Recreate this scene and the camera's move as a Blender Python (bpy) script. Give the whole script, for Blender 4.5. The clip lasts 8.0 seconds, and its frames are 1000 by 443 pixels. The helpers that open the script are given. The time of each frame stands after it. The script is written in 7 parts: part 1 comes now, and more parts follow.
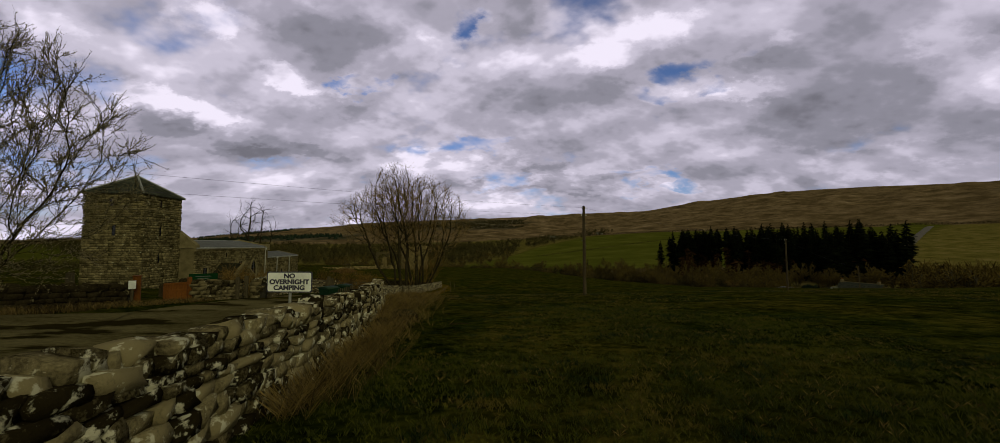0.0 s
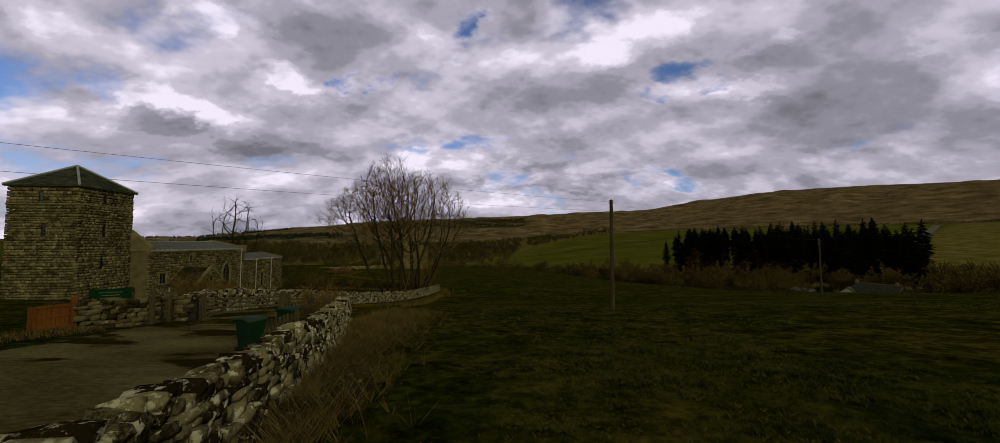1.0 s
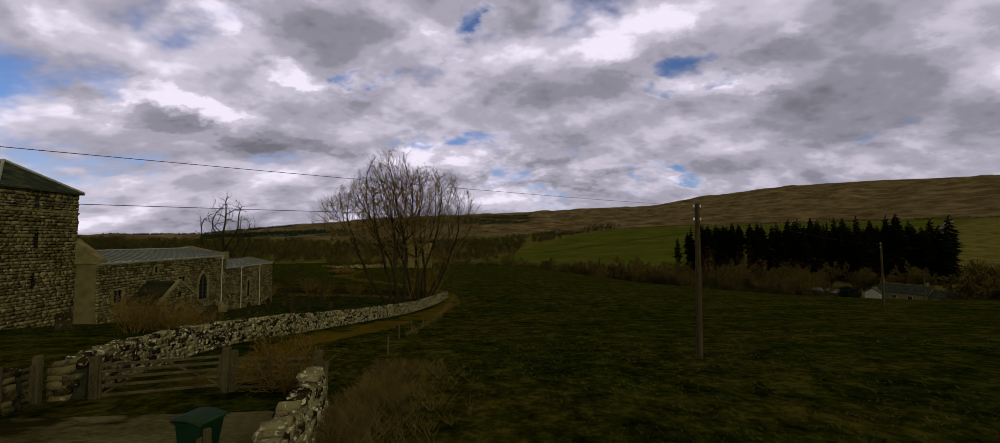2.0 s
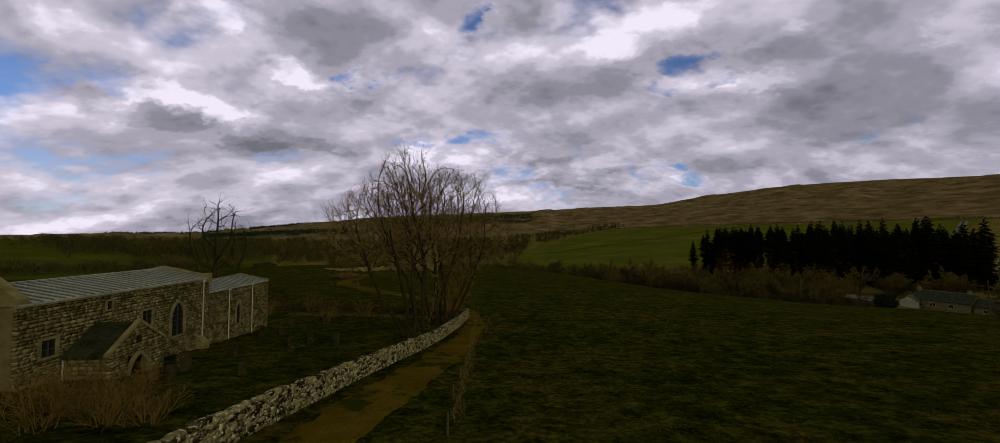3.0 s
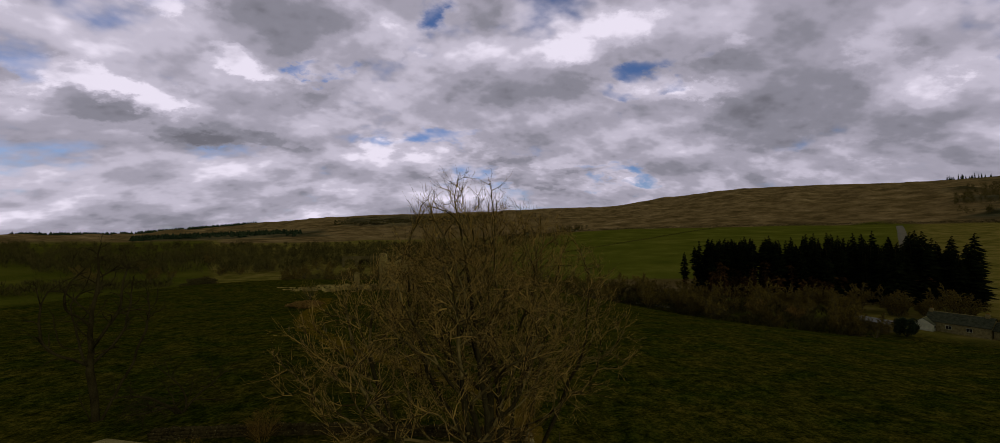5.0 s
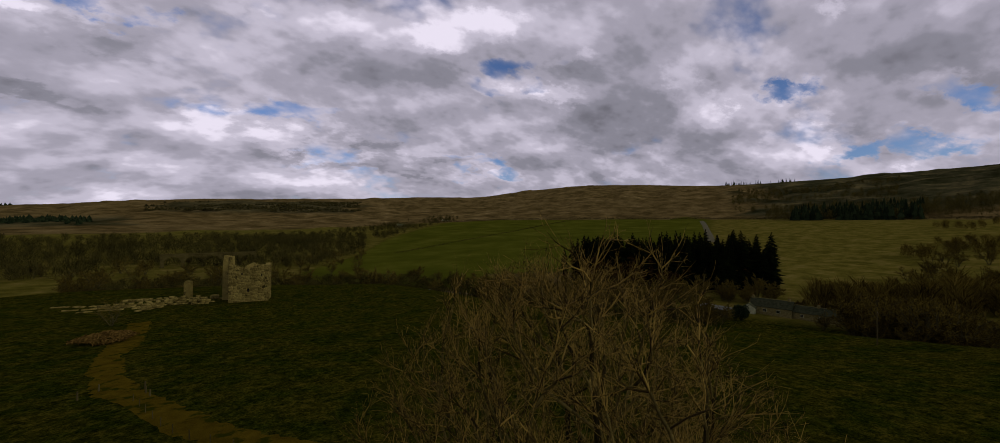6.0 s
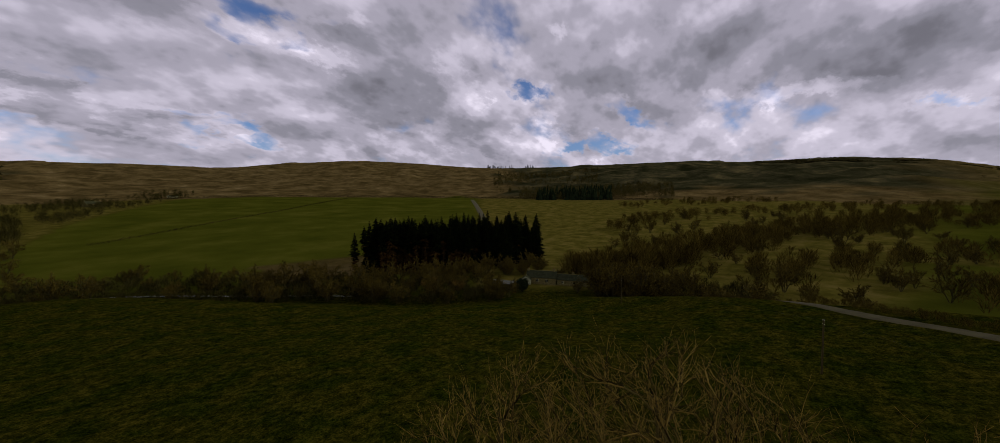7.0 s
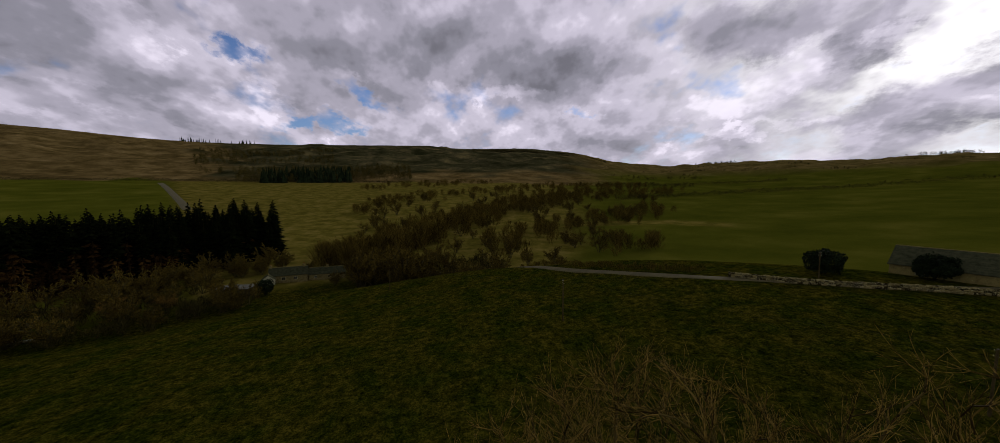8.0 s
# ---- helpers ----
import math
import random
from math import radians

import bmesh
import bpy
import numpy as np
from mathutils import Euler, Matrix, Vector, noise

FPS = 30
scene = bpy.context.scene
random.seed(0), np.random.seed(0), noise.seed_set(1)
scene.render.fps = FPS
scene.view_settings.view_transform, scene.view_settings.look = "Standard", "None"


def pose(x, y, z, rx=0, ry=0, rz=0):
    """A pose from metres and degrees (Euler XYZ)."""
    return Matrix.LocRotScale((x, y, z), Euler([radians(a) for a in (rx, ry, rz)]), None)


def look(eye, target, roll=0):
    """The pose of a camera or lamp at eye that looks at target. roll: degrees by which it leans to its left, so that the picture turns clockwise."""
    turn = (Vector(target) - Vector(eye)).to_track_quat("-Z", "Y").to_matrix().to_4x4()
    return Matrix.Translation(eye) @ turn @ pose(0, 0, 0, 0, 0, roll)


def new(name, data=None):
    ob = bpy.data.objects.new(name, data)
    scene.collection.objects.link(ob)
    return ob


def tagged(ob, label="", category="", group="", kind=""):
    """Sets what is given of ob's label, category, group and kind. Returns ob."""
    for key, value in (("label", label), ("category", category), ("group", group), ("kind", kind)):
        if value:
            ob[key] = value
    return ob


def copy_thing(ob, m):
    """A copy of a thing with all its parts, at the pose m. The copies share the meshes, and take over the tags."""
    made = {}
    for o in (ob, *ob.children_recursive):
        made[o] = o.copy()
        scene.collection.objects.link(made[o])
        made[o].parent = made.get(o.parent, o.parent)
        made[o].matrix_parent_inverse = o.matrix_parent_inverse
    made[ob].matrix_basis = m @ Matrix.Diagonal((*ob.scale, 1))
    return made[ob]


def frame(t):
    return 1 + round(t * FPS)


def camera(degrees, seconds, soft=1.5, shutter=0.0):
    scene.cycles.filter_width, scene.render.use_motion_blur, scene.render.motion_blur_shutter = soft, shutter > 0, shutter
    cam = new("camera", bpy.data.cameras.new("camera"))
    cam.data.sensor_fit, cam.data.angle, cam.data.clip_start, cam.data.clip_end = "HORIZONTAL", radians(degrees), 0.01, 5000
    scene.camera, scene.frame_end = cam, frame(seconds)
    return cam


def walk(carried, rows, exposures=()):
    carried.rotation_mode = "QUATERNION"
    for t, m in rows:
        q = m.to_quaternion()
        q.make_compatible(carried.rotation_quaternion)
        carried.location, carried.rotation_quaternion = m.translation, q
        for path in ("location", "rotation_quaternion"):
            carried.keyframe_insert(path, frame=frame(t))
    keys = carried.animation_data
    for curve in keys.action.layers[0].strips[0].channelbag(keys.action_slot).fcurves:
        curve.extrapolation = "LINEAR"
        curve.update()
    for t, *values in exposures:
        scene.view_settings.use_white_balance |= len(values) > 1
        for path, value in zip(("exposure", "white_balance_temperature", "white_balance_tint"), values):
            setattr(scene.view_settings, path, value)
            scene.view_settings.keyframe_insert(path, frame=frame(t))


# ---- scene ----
cam = camera(104.3, 8.0, 0.7)
PATH = [
    (0, (6.002, 9.537, 3.222), (6.111, 11.53, 3.342), -0.1),
    (0.5, (6.065, 12.719, 3.293), (6.177, 14.712, 3.411), -0.1),
    (1, (5.979, 15.793, 3.524), (6.083, 17.787, 3.638), -0.1),
    (1.5, (5.58, 19.199, 4.04), (5.673, 21.194, 4.146), -0.1),
    (1.7, (5.33, 20.666, 4.283), (5.416, 22.662, 4.382), -0.2),
    (2.8, (1.309, 29.519, 6.109), (1.4, 31.515, 6.199), -0.2),
    (3, (0.653, 31.684, 6.621), (0.73, 33.681, 6.709), -0.1),
    (3.5, (-1.564, 36.915, 8.126), (-1.487, 38.911, 8.213), -0.0),
    (4, (-3.89, 42.532, 9.986), (-3.797, 44.528, 10.076), 0.3),
    (4.2, (-4.737, 44.89, 10.535), (-4.63, 46.885, 10.634), 0.1),
    (5.3, (-12.951, 60.739, 15.542), (-12.531, 62.693, 15.613), 0.0),
    (5.5, (-14.544, 64.383, 16.325), (-14.003, 66.307, 16.386), 0.1),
    (6, (-17.445, 72.605, 18.54), (-16.521, 74.378, 18.568), 0.2),
    (6.5, (-18.345, 80.365, 20.431), (-16.988, 81.833, 20.402), 0.3),
    (7, (-18.469, 86.85, 21.802), (-16.742, 87.854, 21.715), 0.2),
    (7.5, (-18.796, 91.351, 22.891), (-16.845, 91.771, 22.749), -0.0),
    (8, (-17.288, 95.617, 23.312), (-15.311, 95.371, 23.13), -0.4),
]
walk(cam, [(t, look(a, b, r)) for t, a, b, r in PATH], [(0, 0.0), (3.5, -0.03), (5.5, -0.14), (6.5, -0.08), (7.5, 0.0), (8, 0.0)])

# ---- light: a broken overcast sky, the sun low behind cloud to the south-east ----
SUN_AZ, SUN_EL = 146.0, 21.0
sun_way = Vector((math.sin(radians(SUN_AZ)) * math.cos(radians(SUN_EL)), math.cos(radians(SUN_AZ)) * math.cos(radians(SUN_EL)), math.sin(radians(SUN_EL))))
sun = new("sun", bpy.data.lights.new("sun", "SUN"))
sun.data.energy, sun.data.angle, sun.data.color = 0.85, radians(11), (1.0, 0.94, 0.84)
sun.matrix_world = look(sun_way * 200, (0, 0, 0))


# Openings, grey banks and bright heads of the cloud: bearing, height, half width, half height and tilt, in degrees.
BLUE_GAPS = [(-3, 29.3, 2.7, 2.0, 0), (30, 22.9, 4.8, 1.3, 0), (38, 22.3, 2.2, 0.8, 0), (-1, 14.0, 7.1, 1.6, 0), (26, 8.4, 4.8, 0.8, 0), (-17, 22.5, 3.4, 0.8, 0), (77, 12.5, 4.8, 1.0, -14), (64, 15.6, 3.2, 1.0, 0), (72, 8.6, 2.4, 0.8, 0), (109, 10.6, 1.8, 0.8, 0), (23, 20.7, 4.2, 1.0, 0), (32, 20.4, 2.9, 1.1, 0), (22, 9.5, 3.5, 0.8, 0), (73, 8.3, 5.3, 0.8, 0), (76, 13.3, 3.4, 0.8, 0)]
GREY_BANKS = [(11, 21.6, 13.0, 3.0, 0), (-18, 19.6, 5.0, 1.3, 0), (52, 19.5, 11.5, 7.0, 0), (42, 13.8, 7.7, 2.0, 0), (-39, 13.9, 8.1, 0.9, -6), (5, 30.5, 4.8, 2.5, 0), (-20, 26.7, 9.0, 2.0, -10), (-28, 11.8, 8.4, 0.8, 0), (12, 8.7, 11.0, 0.8, 0), (145, 8.0, 9.3, 2.3, 13), (129, 18.5, 9.8, 2.8, 0), (141, 15.8, 2.8, 2.0, 0), (83, 18.7, 14.2, 3.8, 0), (105, 15.5, 9.8, 2.9, 0), (49, 8.6, 8.5, 1.6, 0), (43, 15.6, 7.6, 3.7, 0), (12, 9.6, 5.1, 1.0, 0), (76, 18.1, 7.7, 2.9, 0)]
WHITE_HEADS = [(19, 26.2, 4.9, 2.0, 0), (27, 28.6, 5.6, 1.8, 0), (-25, 21.4, 4.5, 1.1, 0), (-36, 15.8, 6.4, 1.1, -12), (-33, 25.8, 3.8, 1.3, 0), (2, 10.6, 8.5, 1.4, 0), (-10, 13.0, 3.6, 1.8, 0), (35, 19.2, 6.3, 1.3, 0), (-48, 20.2, 4.3, 2.2, 0), (-10, 25.5, 6.0, 2.0, 8), (133, 12.5, 10.4, 2.4, 20), (144, 14.5, 4.7, 1.4, 18), (128, 6.3, 6.5, 0.8, 0), (56, 15.3, 2.6, 2.5, 0), (66, 10.9, 3.3, 1.8, 0), (69, 24.4, 1.8, 0.9, 0), (53, 17.8, 3.2, 4.1, 0), (67, 11.4, 2.6, 1.6, 0), (96, 12.9, 7.8, 1.1, 0)]


def build_sky():
    world = bpy.data.worlds.new("sky")
    scene.world = world
    world.use_nodes = True
    nt = world.node_tree
    nt.nodes.clear()
    N, L = nt.nodes.new, nt.links.new

    def math_node(op, a, b=None, c=None):
        n = N("ShaderNodeMath")
        n.operation = op
        for k, v in enumerate((a, b, c)):
            if v is None:
                continue
            if isinstance(v, (int, float)):
                n.inputs[k].default_value = v
            else:
                L(v, n.inputs[k])
        return n.outputs[0]

    def ramp(v, stops):
        n = N("ShaderNodeValToRGB")
        n.color_ramp.interpolation = "EASE"
        while len(n.color_ramp.elements) < len(stops):
            n.color_ramp.elements.new(0.5)
        for e, (p, c) in zip(n.color_ramp.elements, stops):
            e.position, e.color = p, (*c, 1) if len(c) == 3 else c
        L(v, n.inputs[0])
        return n.outputs[0]

    def noise_node(vec, scale, detail, rough, warp=0.0, lac=2.0):
        n = N("ShaderNodeTexNoise")
        n.inputs["Scale"].default_value, n.inputs["Detail"].default_value = scale, detail
        n.inputs["Roughness"].default_value, n.inputs["Distortion"].default_value = rough, warp
        n.inputs["Lacunarity"].default_value = lac
        L(vec, n.inputs["Vector"])
        return n.outputs[0]

    tc = N("ShaderNodeTexCoord")
    sep = N("ShaderNodeSeparateXYZ")
    L(tc.outputs["Generated"], sep.inputs[0])
    x, y, z = sep.outputs
    up = math_node("ADD", math_node("MAXIMUM", z, 0.0), 0.45)
    comb = N("ShaderNodeCombineXYZ")
    L(math_node("DIVIDE", x, up), comb.inputs[0])
    L(math_node("DIVIDE", y, up), comb.inputs[1])
    # Cloud streets lie stretched along one wind direction.
    turn = N("ShaderNodeMapping")
    turn.inputs["Rotation"].default_value = (0, 0, radians(CLOUD_TURN))
    turn.inputs["Scale"].default_value = (0.85, 1.12, 1)
    turn.inputs["Location"].default_value = CLOUD_SHIFT
    L(comb.outputs[0], turn.inputs["Vector"])
    # The same place a little nearer to the zenith: where the cloud thins upwards, its bright top shows.
    lift = N("ShaderNodeVectorMath")
    lift.operation = "SCALE"
    lift.inputs["Scale"].default_value = 0.93
    L(comb.outputs[0], lift.inputs[0])
    lit = N("ShaderNodeMapping")
    lit.inputs["Rotation"].default_value, lit.inputs["Scale"].default_value = turn.inputs["Rotation"].default_value, turn.inputs["Scale"].default_value
    lit.inputs["Location"].default_value = CLOUD_SHIFT
    L(lift.outputs[0], lit.inputs["Vector"])

    def puff(vec):
        """Billows: rounded heads of several sizes."""
        n = N("ShaderNodeTexVoronoi")
        n.feature = "SMOOTH_F1"
        n.inputs["Scale"].default_value, n.inputs["Detail"].default_value = CLOUD_SIZE * 2.6, 3
        n.inputs["Roughness"].default_value, n.inputs["Smoothness"].default_value = 0.62, 0.35
        L(vec, n.inputs["Vector"])
        return math_node("MULTIPLY", math_node("SUBTRACT", 1.34, n.outputs["Distance"]), 0.14)

    # Where in the sky: bearing and height in degrees, with ragged edges.
    bearing = math_node("MULTIPLY", math_node("ARCTAN2", x, y), 180 / math.pi)
    high = math_node("MULTIPLY", math_node("ARCSINE", z), 180 / math.pi)
    rag = noise_node(turn.outputs[0], CLOUD_SIZE * 1.6, 7, 0.62)
    rag_two = noise_node(lit.outputs[0], CLOUD_SIZE * 1.6, 7, 0.62)
    spot = N("ShaderNodeCombineXYZ")
    L(math_node("ADD", bearing, math_node("MULTIPLY", math_node("SUBTRACT", rag, 0.5), 22.0)), spot.inputs[0])
    L(math_node("ADD", high, math_node("MULTIPLY", math_node("SUBTRACT", rag_two, 0.5), 13.0)), spot.inputs[1])

    def masses(rows, amount, swell=1.5):
        total = None
        for az, el, wide, tall, tilt in rows:
            to = N("ShaderNodeVectorMath")
            to.operation = "SUBTRACT"
            to.inputs[1].default_value = (az, el, 0)
            L(spot.outputs[0], to.inputs[0])
            m = N("ShaderNodeMapping")
            m.vector_type = "TEXTURE"
            m.inputs["Rotation"].default_value = (0, 0, radians(tilt))
            m.inputs["Scale"].default_value = (wide * swell, tall * swell, 1)
            L(to.outputs[0], m.inputs["Vector"])
            l = N("ShaderNodeVectorMath")
            l.operation = "LENGTH"
            L(m.outputs[0], l.inputs[0])
            r = N("ShaderNodeMapRange")
            r.interpolation_type = "SMOOTHSTEP"
            r.inputs["From Min"].default_value, r.inputs["From Max"].default_value = 0.25, 1.0
            r.inputs["To Min"].default_value, r.inputs["To Max"].default_value = 1.0, 0.0
            L(l.outputs["Value"], r.inputs["Value"])
            total = r.outputs[0] if total is None else math_node("MAXIMUM", total, r.outputs[0])
        return math_node("MULTIPLY", total, amount)

    gaps, banks, heads = masses(BLUE_GAPS, 1.0, 1.6), masses(GREY_BANKS, 1.0, 1.6), masses(WHITE_HEADS, 1.0, 1.5)
    big = noise_node(turn.outputs[0], CLOUD_SIZE, 9, 0.52, 0.15)
    big_lit = noise_node(lit.outputs[0], CLOUD_SIZE, 9, 0.52, 0.15)
    big, big_lit = math_node("ADD", big, puff(turn.outputs[0])), math_node("ADD", big_lit, puff(lit.outputs[0]))
    broad = noise_node(turn.outputs[0], CLOUD_SIZE * 0.4, 3, 0.5)
    dens = math_node("ADD", big, math_node("MULTIPLY", math_node("SUBTRACT", broad, 0.5), 0.2))
    dens = math_node("ADD", dens, math_node("SUBTRACT", math_node("MULTIPLY", banks, 0.10), math_node("MULTIPLY", gaps, 0.17)))
    cover = ramp(dens, [(0.27, (0, 0, 0)), (0.47, (1, 1, 1))])
    # Thick parts grey, thin edges and the sides towards the light white.
    edge = math_node("SUBTRACT", big, big_lit)
    shade = math_node("ADD", math_node("MULTIPLY", edge, 2.1), math_node("MULTIPLY", math_node("SUBTRACT", 0.60, big), 0.75))
    shade = math_node("ADD", shade, math_node("SUBTRACT", math_node("MULTIPLY", heads, 0.26), math_node("MULTIPLY", banks, 0.22)))
    shade = math_node("ADD", shade, math_node("MULTIPLY", gaps, 0.14))
    shade = math_node("ADD", shade, 0.55)
    # Added dimming overhead, mostly out of view, to lower the light on the ground.
    shade = math_node("SUBTRACT", shade, math_node("MULTIPLY", math_node("MAXIMUM", math_node("SUBTRACT", z, 0.5), 0.0), 0.9))
    tone = ramp(shade, [(0.0, CLOUD_DARK), (0.28, CLOUD_DIM), (0.50, CLOUD_MID), (0.76, CLOUD_LIGHT), (1.0, CLOUD_WHITE)])

    # The veiled sun brightens the cloud round it.
    dot = N("ShaderNodeVectorMath")
    dot.operation = "DOT_PRODUCT"
    norm = N("ShaderNodeVectorMath")
    norm.operation = "NORMALIZE"
    L(tc.outputs["Generated"], norm.inputs[0])
    L(norm.outputs[0], dot.inputs[0])
    dot.inputs[1].default_value = sun_way
    near_sun = math_node("POWER", math_node("MAXIMUM", dot.outputs["Value"], 0.0), 20.0)
    thin = math_node("MULTIPLY", math_node("MULTIPLY", near_sun, ramp(dens, [(0.42, (1, 1, 1)), (0.62, (0.15, 0.15, 0.15))])), math_node("SUBTRACT", 1.0, math_node("MULTIPLY", banks, 0.9)))
    glow = N("ShaderNodeMix")
    glow.data_type = "RGBA"
    L(math_node("MINIMUM", math_node("MULTIPLY", thin, 1.3), 1.0), glow.inputs["Factor"])
    L(tone, glow.inputs["A"])
    glow.inputs["B"].default_value = (1.15, 1.12, 1.15, 1)

    sky = N("ShaderNodeTexSky")
    sky.sky_type = "NISHITA"
    sky.sun_disc = False
    sky.sun_elevation, sky.sun_rotation = radians(SUN_EL), radians(SUN_AZ)
    sky.air_density, sky.dust_density, sky.ozone_density = 1.0, 0.2, 4.0
    blue = N("ShaderNodeBackground")
    clear = N("ShaderNodeMix")
    clear.data_type, clear.blend_type = "RGBA", "MULTIPLY"
    clear.inputs["Factor"].default_value = 1.0
    L(sky.outputs[0], clear.inputs["A"])
    clear.inputs["B"].default_value = (0.86, 0.84, 1.04, 1)
    L(clear.outputs["Result"], blue.inputs["Color"])
    blue.inputs["Strength"].default_value = 0.095
    cloud = N("ShaderNodeBackground")
    L(glow.outputs["Result"], cloud.inputs["Color"])
    cloud.inputs["Strength"].default_value = 1.0
    mix = N("ShaderNodeMixShader")
    haze = ramp(z, [(0.0, (1, 1, 1)), (0.10, (0, 0, 0))])
    L(math_node("MINIMUM", math_node("MAXIMUM", math_node("MAXIMUM", cover, math_node("MULTIPLY", haze, 0.8)), math_node("MULTIPLY", near_sun, 1.2)), 1.0), mix.inputs[0])
    L(blue.outputs[0], mix.inputs[1])
    L(cloud.outputs[0], mix.inputs[2])
    out = N("ShaderNodeOutputWorld")
    L(mix.outputs[0], out.inputs[0])


CLOUD_SIZE = 2.5
CLOUD_TURN, CLOUD_SHIFT = 35.0, (3.1, 7.4, 0.0)
CLOUD_DARK, CLOUD_DIM, CLOUD_MID, CLOUD_LIGHT, CLOUD_WHITE = (0.170, 0.166, 0.200), (0.265, 0.257, 0.312), (0.392, 0.370, 0.452), (0.585, 0.546, 0.660), (0.90, 0.835, 0.98)
build_sky()

# ---- materials ----
WARM = (0.98, 1.02, 0.58)      # tint put into all these colours to offset the lilac light of the sky


def material(name, dark, light, rough=0.9, scale=4.0, bump=0.3, fine=40.0, spot=None, spot_scale=6.0, spot_from=0.6, vary=0.0, metal=0.0, stretch=(1, 1, 1), bump_scale=None):
    """Two-scale mottled surface: broad stains and fine grain, spots of a third colour, some difference from piece to piece."""
    dark, light, spot = (None if c is None else tuple(v * k for v, k in zip(c, WARM)) for c in (dark, light, spot))
    m = bpy.data.materials.new(name)
    m.use_nodes = True
    nt = m.node_tree
    N, L = nt.nodes.new, nt.links.new
    bsdf = nt.nodes["Principled BSDF"]
    mp = N("ShaderNodeMapping")
    mp.inputs["Scale"].default_value = stretch
    geo = N("ShaderNodeNewGeometry")
    L(geo.outputs["Position"], mp.inputs["Vector"])
    n1, n2 = N("ShaderNodeTexNoise"), N("ShaderNodeTexNoise")
    n1.inputs["Scale"].default_value, n1.inputs["Detail"].default_value = scale, 5
    n2.inputs["Scale"].default_value, n2.inputs["Detail"].default_value = fine, 6
    n2.inputs["Roughness"].default_value = 0.65
    L(mp.outputs[0], n1.inputs["Vector"])
    L(mp.outputs[0], n2.inputs["Vector"])
    add = N("ShaderNodeMath")
    add.operation = "MULTIPLY_ADD"
    L(n2.outputs[0], add.inputs[0])
    add.inputs[1].default_value = 0.5
    half = N("ShaderNodeMath")
    half.operation = "MULTIPLY"
    half.inputs[1].default_value = 0.5
    L(n1.outputs[0], half.inputs[0])
    L(half.outputs[0], add.inputs[2])
    rp = N("ShaderNodeValToRGB")
    rp.color_ramp.elements[0].position, rp.color_ramp.elements[0].color = 0.36, (*dark, 1)
    rp.color_ramp.elements[1].position, rp.color_ramp.elements[1].color = 0.64, (*light, 1)
    value = add.outputs[0]
    if vary:
        oi = N("ShaderNodeObjectInfo")
        s = N("ShaderNodeMath")
        s.operation = "ADD"
        L(oi.outputs["Random"], s.inputs[0])
        L(geo.outputs["Random Per Island"], s.inputs[1])
        fr = N("ShaderNodeMath")
        fr.operation = "FRACT"
        L(s.outputs[0], fr.inputs[0])
        sh = N("ShaderNodeMath")
        sh.operation = "MULTIPLY_ADD"
        L(fr.outputs[0], sh.inputs[0])
        sh.inputs[1].default_value = vary
        off = N("ShaderNodeMath")
        off.operation = "SUBTRACT"
        L(value, off.inputs[0])
        off.inputs[1].default_value = vary / 2
        L(off.outputs[0], sh.inputs[2])
        value = sh.outputs[0]
    L(value, rp.inputs[0])
    colour = rp.outputs[0]
    if spot:
        n3 = N("ShaderNodeTexNoise")
        n3.inputs["Scale"].default_value, n3.inputs["Detail"].default_value = spot_scale, 4
        n3.inputs["Roughness"].default_value = 0.6
        L(mp.outputs[0], n3.inputs["Vector"])
        r3 = N("ShaderNodeValToRGB")
        r3.color_ramp.elements[0].position, r3.color_ramp.elements[0].color = spot_from, (0, 0, 0, 1)
        r3.color_ramp.elements[1].position, r3.color_ramp.elements[1].color = spot_from + 0.07, (1, 1, 1, 1)
        L(n3.outputs[0], r3.inputs[0])
        mx = N("ShaderNodeMix")
        mx.data_type = "RGBA"
        L(r3.outputs[0], mx.inputs["Factor"])
        L(colour, mx.inputs["A"])
        mx.inputs["B"].default_value = (*spot, 1)
        colour = mx.outputs["Result"]
    L(colour, bsdf.inputs["Base Color"])
    bsdf.inputs["Roughness"].default_value, bsdf.inputs["Metallic"].default_value = rough, metal
    bsdf.inputs["Specular IOR Level"].default_value = 0.5 if rough < 0.7 else 0.06 if rough < 0.88 else 0.0
    if bump:
        b = N("ShaderNodeBump")
        b.inputs["Strength"].default_value, b.inputs["Distance"].default_value = bump, bump_scale or 0.6 / fine
        L(n2.outputs[0], b.inputs["Height"])
        L(b.outputs[0], bsdf.inputs["Normal"])
    return m


M_WALL_STONE = material("lichened_field_stone", (0.016, 0.012, 0.006), (0.185, 0.150, 0.090), 0.95, 5.0, 1.0, 26, (0.40, 0.37, 0.31), 6.0, 0.55, 0.50)
M_OLD_WALL = material("brown_wall_stone", (0.020, 0.016, 0.008), (0.120, 0.096, 0.054), 0.95, 4.0, 0.8, 20, (0.26, 0.23, 0.17), 5.0, 0.62, 0.4)
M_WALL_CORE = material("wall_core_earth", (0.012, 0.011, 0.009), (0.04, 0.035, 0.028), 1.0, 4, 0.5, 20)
M_CHURCH = material("church_sandstone", (0.050, 0.040, 0.019), (0.185, 0.150, 0.082), 0.95, 1.1, 0.7, 9, (0.33, 0.30, 0.22), 2.6, 0.63, 0.24)
M_MORTAR = material("lime_mortar", (0.080, 0.064, 0.034), (0.15, 0.122, 0.070), 1.0, 2, 0.4, 20)
M_DRESSED = material("dressed_sandstone", (0.085, 0.068, 0.036), (0.20, 0.165, 0.10), 0.9, 1.5, 0.3, 18)
